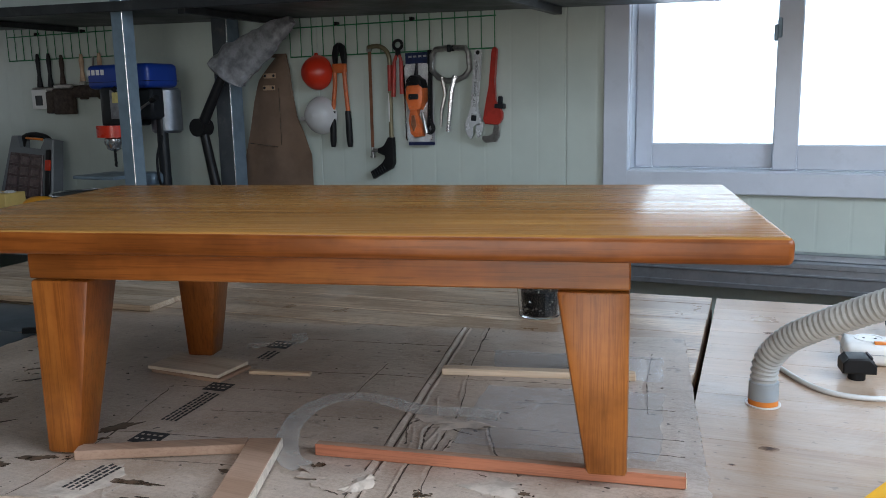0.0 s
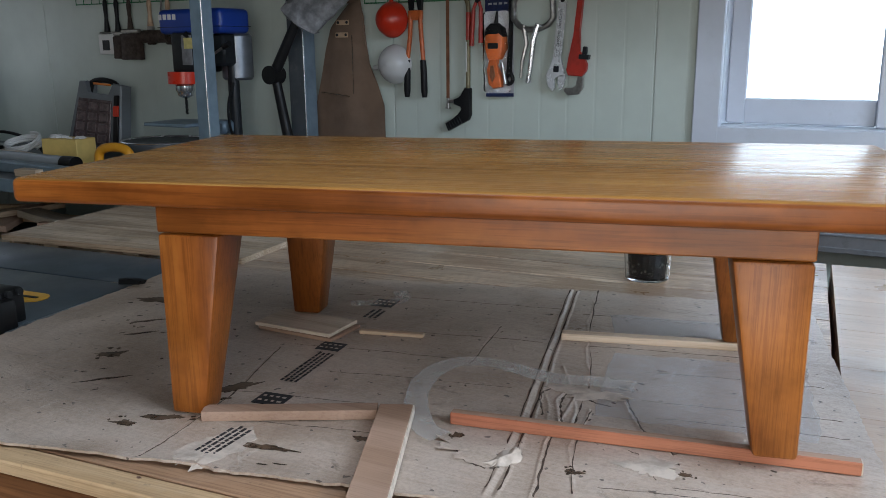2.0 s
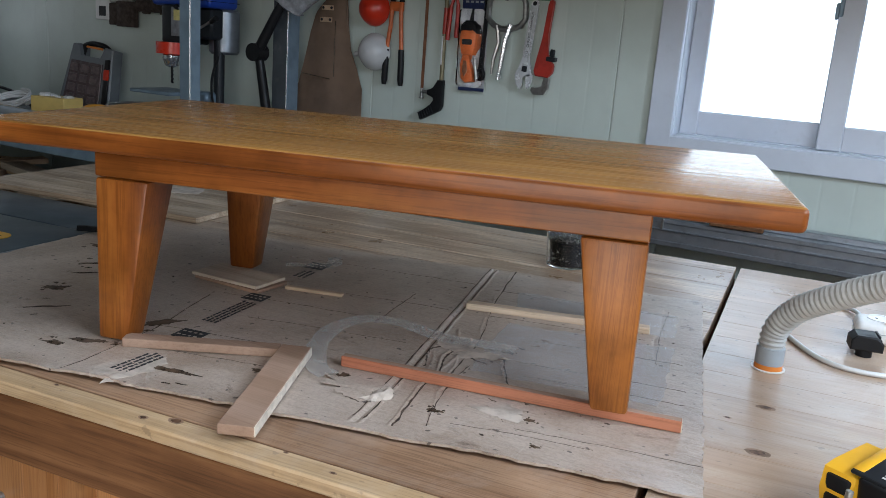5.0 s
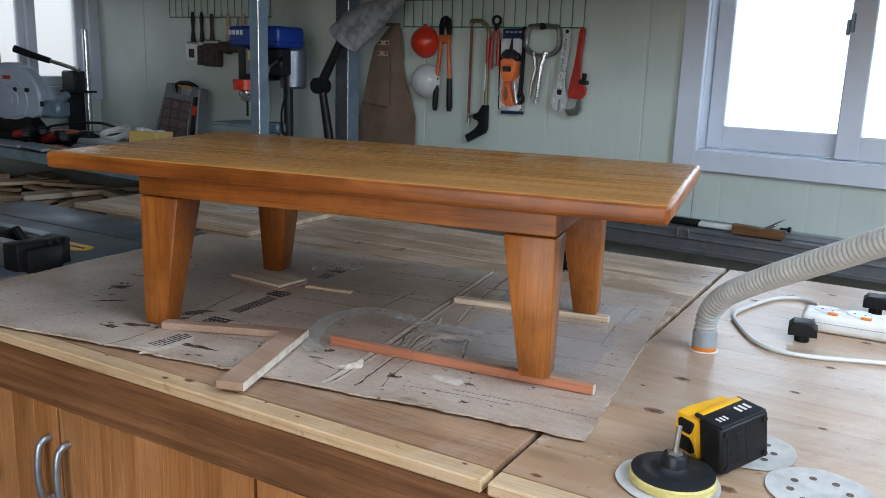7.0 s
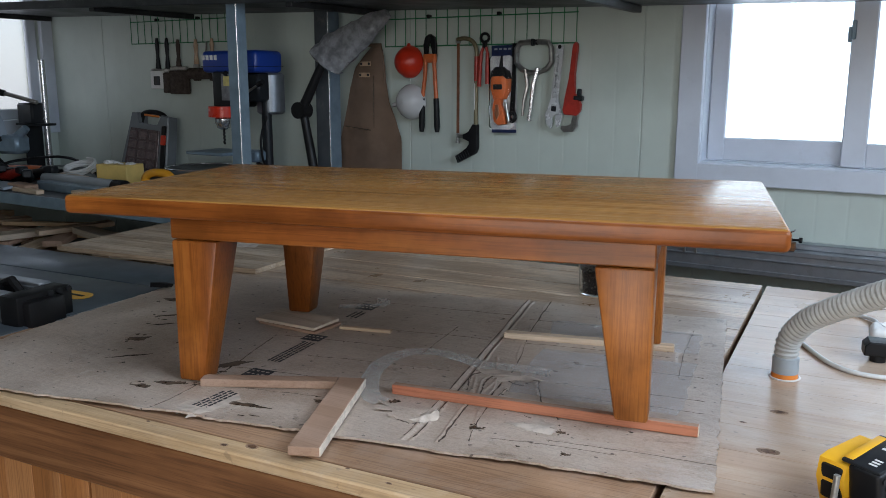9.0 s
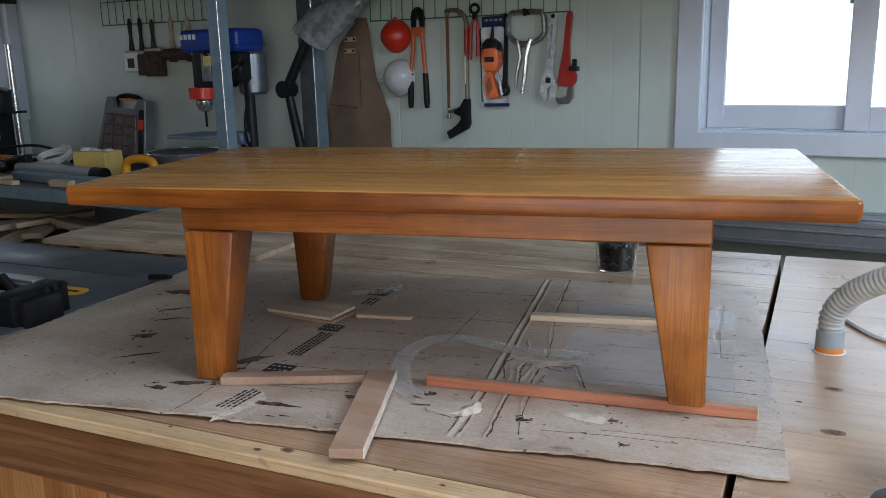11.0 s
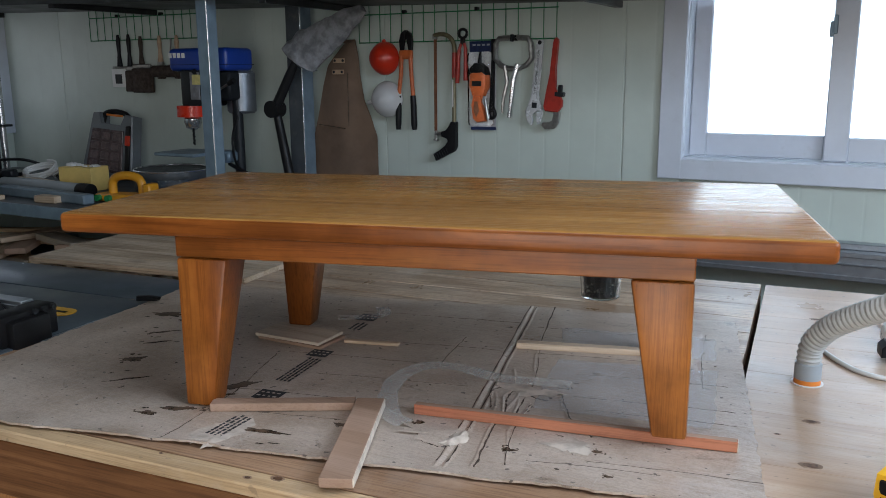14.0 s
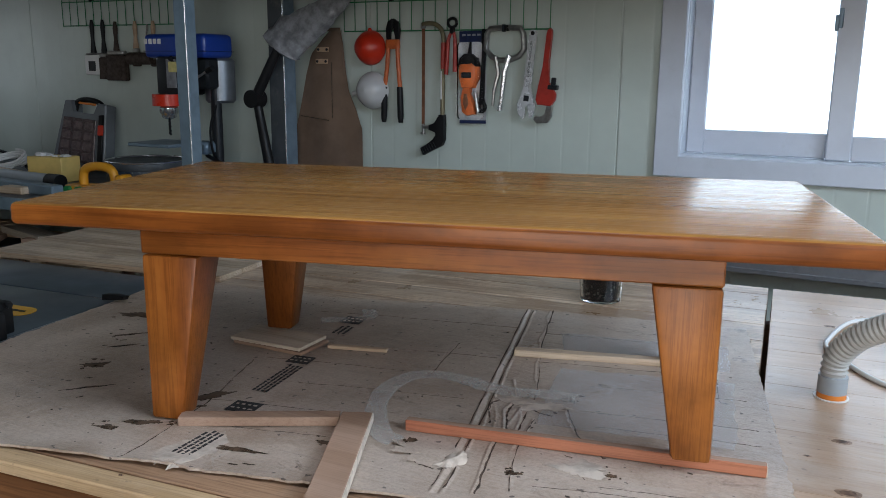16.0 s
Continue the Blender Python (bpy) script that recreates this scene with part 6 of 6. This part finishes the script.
for k in range(4):
    add_box(bm, (-0.168 + 0.024 * k, -0.0858, 0.572), (0.017, 0.002, 0.02), 0.0006)
part("mark", bm, M_white, hd, "pale printed marks")
bm = BM()
add_box(bm, (-0.06, -0.015, 0.44), (0.12, 0.15, 0.15), 0.012, seg=2)
add_box(bm, (0.04, 0.01, 0.45), (0.12, 0.1, 0.12), 0.01)
part("head", bm, M_dark, t, "dark grey cast head")
bm = BM()
add_box(bm, (-0.035, -0.0925, 0.45), (0.05, 0.004, 0.11), 0.001)
part("panel", bm, M_bag, t, "pale scale panel", smooth=False)
bm = BM()
add_box(bm, (-0.02, -0.0955, 0.475), (0.05, 0.003, 0.04), 0.001)
part("sticker", bm, M_foam, t, "yellow sticker", smooth=False)
bm = BM()
add_cyl(bm, (-0.07, -0.08, 0.37), (-0.07, -0.08, 0.325), 0.062, n=28)
part("collar", bm, M_redpl, t, "red depth-stop collar")
bm = BM()
add_lathe(bm, [(0.03, 0.325), (0.036, 0.318), (0.036, 0.3), (0.03, 0.292), (0.028, 0.28), (0.012, 0.272), (0.0, 0.272)], 24, pose(-0.07, -0.08, 0))
part("chuck", bm, M_chrome, t)
bm = BM()
add_tube(bm, [(-0.07 + 0.0012 * math.cos(k * 0.9), -0.08 + 0.0012 * math.sin(k * 0.9), 0.275 - 0.0022 * k) for k in range(30)], [0.0052 - 0.0012 * (k % 4 == 0) for k in range(30)], 8)
part("drill_bit", bm, M_black, t)
bm = BM()
add_lathe(bm, [(0.0, 0.0), (0.05, 0.0), (0.06, 0.01), (0.06, 0.165), (0.05, 0.175), (0.0, 0.175)], 28, pose(0.065, 0.07, 0.335))
part("motor", bm, M_motor, t, "brushed metal motor housing")
for k, a in enumerate((20, 140, 260)):
    bm = BM()
    c, s = math.cos(radians(a)), math.sin(radians(a))
    add_cyl(bm, (0.055, -0.06, 0.43), (0.055 + 0.1 * c, -0.085, 0.43 + 0.1 * s), 0.005, n=8)
    lv = part("lever", bm, M_steel, t)
    bm = BM()
    add_cyl(bm, (0.055 + 0.09 * c, -0.083, 0.43 + 0.09 * s), (0.055 + 0.125 * c, -0.09, 0.43 + 0.125 * s), 0.011, n=12)
    part("lever_grip", bm, M_black, lv)
bm = BM()
add_tube(bm, smooth_pts([(0.1, 0.0, 0.33), (0.085, -0.02, 0.24), (0.1, -0.03, 0.15), (0.15, -0.05, 0.11), (0.2, -0.06, 0.09)], 5), 0.005, 8)
add_cyl(bm, (0.06, -0.02, 0.13), (0.19, -0.06, 0.1), 0.008, n=10)
part("cord", bm, M_black, t)

# case of small parts
M_smoke2 = painted("smoky_contents", (0.17, 0.12, 0.12), 0.3, var=0.3, scale=50)
t = thing("parts_case", "grey plastic parts case with black carry handle and red latch", "tool case", pose(-2.39, 1.93, ZS1 + 0.012, -10, 4, 2) @ Matrix.Diagonal((0.97, 1, 0.88, 1)))
bm = BM()
add_slab(bm, [(-0.17, 0.0), (0.17, 0.0), (0.135, 0.335), (0.08, 0.34), (0.07, 0.275), (-0.07, 0.275), (-0.08, 0.34), (-0.13, 0.335)], 0.06, 0.006)
part("shell", bm, painted("grey_case", (0.15, 0.165, 0.18), 0.4, var=0.08), t)
bm = BM()
add_slab(bm, [(-0.135, 0.02), (0.105, 0.02), (0.09, 0.25), (-0.115, 0.25)], 0.006, 0.002, m=pose(0, -0.06, 0))
wn = part("lid_window", bm, painted("smoky_window", (0.12, 0.085, 0.088), 0.25, var=0.3, scale=30), t, "smoky translucent lid")
for r in range(4):
    for k in range(3):
        bm = BM()
        add_box(bm, (-0.085 + 0.07 * k, -0.0665, 0.055 + 0.053 * r), (0.055, 0.004, 0.042), 0.004)
        part("compartment", bm, M_smoke2, wn, "faint compartment contents")
bm = BM()
add_tube(bm, smooth_pts([(-0.085, -0.03, 0.28), (-0.075, -0.03, 0.335), (0.0, -0.03, 0.352), (0.075, -0.03, 0.335), (0.085, -0.03, 0.28)], 5), 0.014, 10)
hnd = part("handle", bm, M_black, t)
bm = BM()
add_box(bm, (0, -0.043, 0.33), (0.11, 0.008, 0.012), 0.003)
part("handle_inlay", bm, M_orange, hnd, "orange inlay")
bm = BM()
add_box(bm, (0.142, -0.062, 0.14), (0.03, 0.012, 0.26), 0.004, m=pose(0, 0, 0, 0, -5, 0))
lt = part("side_strip", bm, M_black, t)
bm = BM()
add_box(bm, (0.148, -0.07, 0.19), (0.032, 0.012, 0.055), 0.004, m=pose(0, 0, 0, 0, -5, 0))
part("latch", bm, M_redpl, lt, "red latch")

# yellow carton
t = thing("yellow_carton", "small yellow carton with a crumpled white top", "carton", pose(-2.20, 1.60, ZS1, 0, 0, 8))
bm = BM()
add_box(bm, (0, 0, 0.052), (0.18, 0.11, 0.104), 0.003)
part("box", bm, painted("yellow_card", (0.74, 0.53, 0.17), 0.55, var=0.08), t, smooth=False)
bm = BM()
for k, (dx, dz, rr) in enumerate(((-0.062, 0.105, 0.022), (-0.04, 0.102, 0.018), (0.02, 0.101, 0.012), (0.065, 0.104, 0.017))):
    for v in add_ball(bm, (dx, 0.012 * math.sin(k * 2), dz), rr, (1.3, 1.2, 0.6), 10, 8):
        v.co += Vector((noise.noise(v.co * 70), noise.noise(v.co * 70 + Vector((4, 0, 0))), noise.noise(v.co * 70 + Vector((0, 4, 0))))) * 0.008
part("tissue", bm, M_white, t, "crumpled white paper")

# yellow push block
M_push = painted("deep_yellow_plastic", (0.66, 0.29, 0.015), 0.4, var=0.08)
t = thing("push_block", "yellow plastic push block with green knobs", "push block", pose(-1.725, 1.42, ZS1, 0, 0, 8))
bm = BM()
add_box(bm, (0, 0, 0.02), (0.27, 0.08, 0.03), 0.005)
part("base", bm, M_push, t)
bm = BM()
add_tube(bm, smooth_pts([(-0.075, 0, 0.03), (-0.07, 0, 0.085), (-0.03, 0, 0.105), (0.03, 0, 0.105), (0.065, 0, 0.085), (0.07, 0, 0.03)], 5), 0.017, 10)
add_box(bm, (0.11, 0, 0.055), (0.035, 0.06, 0.05), 0.006)
part("handle", bm, M_push, t)
for xx in (-0.11, -0.06):
    bm = BM()
    add_cyl(bm, (xx, -0.04, 0.02), (xx, -0.058, 0.02), 0.013, n=14)
    part("knob", bm, painted("green_knob", (0.02, 0.2, 0.06), 0.4), t, "green knob")

# round tin
t = thing("round_tin", "dark blue patterned round tin with a shiny lid rim", "tin", pose(-1.77, 1.70, ZS1))
bm = BM()
add_lathe(bm, [(0.155, 0), (0.157, 0.003), (0.157, 0.075), (0.155, 0.078)], 44)
m_tin = painted("patterned_tin", (0.02, 0.035, 0.06), 0.5, var=0.3, scale=55, grime=(0.42, 0.48, 0.4))
part("tin_body", bm, m_tin, t)
bm = BM()
add_lathe(bm, [(0.158, 0.072), (0.16, 0.076), (0.16, 0.1), (0.157, 0.104), (0.15, 0.1), (0.0, 0.098)], 44)
part("lid", bm, M_deck, t, "dark metal lid")
bm = BM()
add_tube(bm, [(0.158 * math.cos(2 * math.pi * k / 40), 0.158 * math.sin(2 * math.pi * k / 40), 0.104) for k in range(41)], 0.004, 8)
part("lid_rim", bm, M_chrome, t, "shiny lid rim")

M_wrap = painted("clear_bubble_wrap", (0.34, 0.34, 0.355), 0.3, var=0.25, scale=26, bumpy=0.8, fine=120)
M_wrap.node_tree.nodes["Principled BSDF"].inputs["Alpha"].default_value = 0.72
# swing-arm lamp under a bubble-wrap bag
t = thing("swing_arm_lamp", "black swing-arm lamp with its head wrapped in bubble wrap", "lamp", pose(0, 0, 0))
bm = BM()
add_cyl(bm, (-1.215, 1.80, ZS1), (-1.215, 1.80, ZS1 + 0.03), 0.05, n=24)
part("foot", bm, M_black, t)
for a, b2 in (((-1.205, 1.80, 0.885), (-1.272, 1.80, 1.215)), ((-1.272, 1.79, 1.215), (-1.155, 1.80, 1.42))):
    bm = BM()
    d = Vector(b2) - Vector(a)
    add_tube(bm, [a, Vector(a) + d * 0.5, b2], [0.021, 0.019, 0.017], 10)
    part("arm", bm, M_black, t)
bm = BM()
add_cyl(bm, (-1.274, 1.765, 1.218), (-1.274, 1.825, 1.218), 0.034, n=20)
part("joint", bm, M_black, t)
bm = BM()
pl = smooth_pts([(-1.175, 1.83, 1.40), (-1.15, 1.83, 1.43), (-1.08, 1.84, 1.475), (-1.0, 1.85, 1.525), (-0.93, 1.86, 1.565), (-0.885, 1.865, 1.595)], 6)
add_tube(bm, pl, [0.012 + 0.088 * min(1, (k + 1) / 4) * (1 - k / len(pl)) ** 0.75 for k in range(len(pl))], 24)
for v in bm.verts:
    v.co.y = 1.845 + (v.co.y - 1.845) * 0.55
for v in bm.verts:
    v.co += Vector((noise.noise(v.co * 22), noise.noise(v.co * 22 + Vector((5, 0, 0))), noise.noise(v.co * 22 + Vector((0, 9, 0))))) * 0.016
part("wrapped_head", bm, M_wrap, t, "lamp head inside grey bubble wrap")

# chop saw
t = thing("chop_saw", "light blue-grey metal cut-off saw with round blade guard", "cut-off saw", pose(-3.08, 1.42, ZS1, 0, 0, 20))
bm = BM()
add_lathe(bm, [(0.0, -0.04), (0.18, -0.04), (0.19, -0.03), (0.19, 0.03), (0.18, 0.04), (0.12, 0.043), (0.115, 0.048), (0.07, 0.048), (0.065, 0.056), (0.04, 0.056), (0.035, 0.062), (0.0, 0.062)], 48, pose(0, 0, 0.21, 90, 0, 0))
for v in [v for v in bm.verts if v.co.z < 0.14]:
    v.co.z = 0.14 + (v.co.z - 0.14) * 0.25
m_guard = painted("pale_blue_enamel", (0.36, 0.42, 0.50), 0.35, var=0.06)
gd = part("guard", bm, m_guard, t, "pale blue-grey blade guard")
bm = BM()
add_box(bm, (0, -0.047, 0.325), (0.11, 0.006, 0.03), 0.003)
part("guard_plate", bm, m_guard, gd)
bm = BM()
add_box(bm, (0.005, -0.051, 0.325), (0.05, 0.002, 0.018), 0.001)
part("sticker", bm, M_redpaint, gd, "small red sticker", smooth=False)
for xx in (-0.12, -0.05, 0.05, 0.12):
    bm = BM()
    add_cyl(bm, (xx, -0.04, 0.265), (xx, -0.052, 0.265), 0.012, n=10)
    part("bolt", bm, M_dark, gd)
bm = BM()
add_box(bm, (0.02, 0.02, 0.03), (0.5, 0.24, 0.06), 0.008)
add_slab(bm, [(-0.2, 0.05), (0.2, 0.05), (0.12, 0.13), (0.02, 0.1), (-0.1, 0.13)], 0.1, 0.006, m=pose(0, 0.02, 0))
part("base", bm, M_black, t, "black cast base and vice")
bm = BM()
add_tube(bm, [(0.14, 0.03, 0.17), (0.24, 0.03, 0.2), (0.30, 0.03, 0.25)], [0.03, 0.026, 0.018], 10)
add_box(bm, (0.22, 0.03, 0.17), (0.12, 0.1, 0.09), 0.015)
part("pivot", bm, M_galv, t)
bm = BM()
add_slab(bm, [(0.125, 0.3), (0.16, 0.27), (0.2, 0.19), (0.18, 0.18), (0.14, 0.25)], 0.07, 0.004, m=pose(0, 0.035, 0))
part("guard_flap", bm, M_black, gd)

# drill stand
t = thing("drill_stand", "steel drill stand with a long black-gripped lever", "drill stand", pose(-3.02, 1.78, ZS1))
bm = BM()
add_box(bm, (0, 0, 0.01), (0.16, 0.2, 0.02), 0.003)
part("base", bm, M_steel, t)
bm = BM()
add_cyl(bm, (0.0, 0.02, 0.01), (0.0, 0.02, 0.58), 0.016, n=18)
part("column", bm, M_chrome, t)
bm = BM()
add_box(bm, (-0.06, 0, 0.25), (0.2, 0.1, 0.012), 0.002)
add_box(bm, (-0.09, 0, 0.13), (0.012, 0.1, 0.24), 0.002)
part("bracket", bm, M_dark, t)
bm = BM()
add_box(bm, (-0.07, -0.01, 0.305), (0.13, 0.09, 0.11), 0.01)
part("carriage", bm, M_dark, t)
bm = BM()
add_tube(bm, [(0.04, -0.05, 0.365), (-0.08, -0.07, 0.39), (-0.16, -0.12, 0.415)], 0.011, 8)
lv = part("lever", bm, M_steel, t)
bm = BM()
add_tube(bm, [(-0.14, -0.107, 0.409), (-0.22, -0.165, 0.437), (-0.29, -0.22, 0.468)], [0.016, 0.019, 0.02], 12)
part("lever_grip", bm, M_black, lv)

# clutter of tools and offcuts on the shelf
random.seed(21)
def wedge(name, x, y, z, sx, sy, sz, rot, material, label, category, tilt=0, group=""):
    bm = BM()
    add_box(bm, (0, 0, sz / 2), (sx, sy, sz), min(sx, sy, sz) * 0.12, seg=1)
    return solo(name, bm, material, label, category, pose(x, y, z, tilt, 0, rot), group, smooth=False)


t = thing("angle_grinder", "orange and black angle grinder lying on the shelf", "power tool", pose(-2.78, 1.55, ZS1 + 0.035, 0, 0, 12))
bm = BM()
add_tube(bm, [(-0.16, 0, 0.0), (-0.05, 0, 0.004), (0.06, 0, 0.0)], [0.03, 0.032, 0.035], 14)
part("body", bm, M_orpaint, t)
bm = BM()
add_tube(bm, [(0.06, 0, 0.0), (0.12, 0, 0.0), (0.16, 0, -0.005)], [0.036, 0.033, 0.024], 14)
add_cyl(bm, (0.14, 0, -0.034), (0.14, 0, 0.02), 0.028, n=18)
part("gear_head", bm, M_black, t)
bm = BM()
add_tube(bm, smooth_pts([(-0.16, 0, 0), (-0.24, 0.06, 0.03), (-0.16, 0.16, 0.05), (0.02, 0.18, 0.06), (0.2, 0.14, 0.03), (0.3, 0.1, -0.02), (0.36, 0.04, -0.03)], 6), 0.007, 8)
part("cord", bm, M_black, t)
t = thing("coiled_cord", "pale coiled electric cord on the shelf", "cord", pose(-2.52, 1.62, ZS1 + 0.01))
bm = BM()
add_tube(bm, [(0.085 * math.cos(0.35 * k) * (1 + 0.1 * math.sin(k)), 0.06 * math.sin(0.35 * k), 0.012 + 0.05 * (0.5 + 0.5 * math.sin(0.35 * k)) + 0.0006 * k) for k in range(60)], 0.006, 8)
part("wire", bm, M_cable, t)
wedge("cream_plank", -2.40, 1.52, ZS1 + 0.012, 0.42, 0.06, 0.03, -14, M_edge, "cream offcut lying across the shelf", "offcut", 6)
wedge("grey_pipe_tray", -2.12, 1.33, ZS1, 0.6, 0.05, 0.04, -4, M_galv, "grey metal bar on the shelf edge", "metal bar")
t = thing("grey_tube", "grey tube with black end cap on the shelf", "tube", pose(-2.2, 1.44, ZS1 + 0.03, 0, 0, -3))
bm = BM()
add_cyl(bm, (-0.35, 0, 0), (0.18, 0, 0), 0.028, n=20)
part("pipe", bm, M_collar, t)
bm = BM()
add_cyl(bm, (0.18, 0, 0), (0.25, 0, 0), 0.03, n=20)
part("end_cap", bm, M_black, t)
wedge("wood_block", -2.02, 1.28, ZS1, 0.11, 0.05, 0.028, 6, M_pale, "small pale wood block on the shelf", "offcut")
wedge("wood_block", -2.45, 1.28, ZS1, 0.17, 0.06, 0.03, -8, M_tanply, "brown wood block on the shelf", "offcut")
wedge("wood_block", -2.36, 1.245, ZS1, 0.2, 0.035, 0.018, -4, M_pale, "pale thin offcut on the shelf", "offcut")
for k in range(5):
    wedge("blue_wrapper", -3.1 + 0.13 * k, 1.27 + 0.02 * (k % 2), ZS1 + 0.002 * k, 0.2, 0.09, 0.012, random.uniform(-15, 15), m_guard, "pale blue plastic wrapper on the shelf", "wrapper", 4)
for k in range(9):
    t = thing("dark_tool", "dark hand tool in the clutter on the shelf", "hand tool", pose(-3.22 + 0.085 * k, 1.34 + 0.14 * ((k * 7) % 5) / 5, ZS1 + 0.022, 0, 0, random.uniform(-40, 40)), "shelf clutter")
    bm = BM()
    add_tube(bm, [(-0.11, 0, 0.005), (-0.02, 0, 0.02), (0.1, 0, 0.045)], [0.02, 0.024, 0.018], 10)
    part("handle", bm, M_black if k % 3 else M_redpaint, t)
    bm = BM()
    add_box(bm, (0.11, 0, 0.05), (0.06, 0.04, 0.035), 0.006)
    part("head", bm, M_dark, t)
# plywood sheet in front of the side window
bm = BM()
add_box(bm, (0, 0, 0.4), (0.018, 0.95, 0.8), 0.001)
solo("plywood_sheet", bm, M_plyv, "pale plywood sheet leaning before the side window", "plywood sheet", pose(XL + 0.12, 0.98, ZS1, 0, -3, 0), smooth=False)
t = thing("red_sack", "folded red bags behind the cut-off saw", "sack", pose(-3.18, 1.22, ZS1))
bm = BM()
for k in range(4):
    add_ball(bm, (-0.03 + 0.02 * k, 0.05 * (k % 2), 0.10 + 0.05 * k), 0.065, (1, 1.2, 0.5), 12, 8)
part("bag", bm, M_redpaint, t)

# scrap wood on the bottom shelf
random.seed(33)
ZP = 0.506
layers = 7
for lay in range(layers):
    for k in range(9):
        x = -3.15 + k * 0.215 + random.uniform(-0.07, 0.07)
        L = random.uniform(0.22, 0.5)
        w, h = random.uniform(0.035, 0.09), random.uniform(0.016, 0.03)
        y = 1.34 + random.uniform(-0.10, 0.12)
        bm = BM()
        add_box(bm, (0, 0, h / 2), (L, w, h), 0.001)
        solo("scrap_wood", bm, random.choice((M_pale, M_pale, M_tanply, M_strip, M_ply)), "sawn scrap of wood in the heap on the shelf", "offcut",
             pose(x, y, ZP + lay * 0.029 + 0.001 * k, random.uniform(-3, 3), random.uniform(-2, 2), random.choice((0, 4, -8, 12, 25, 70, -60)) + random.uniform(-6, 6)), "scrap wood", smooth=False)

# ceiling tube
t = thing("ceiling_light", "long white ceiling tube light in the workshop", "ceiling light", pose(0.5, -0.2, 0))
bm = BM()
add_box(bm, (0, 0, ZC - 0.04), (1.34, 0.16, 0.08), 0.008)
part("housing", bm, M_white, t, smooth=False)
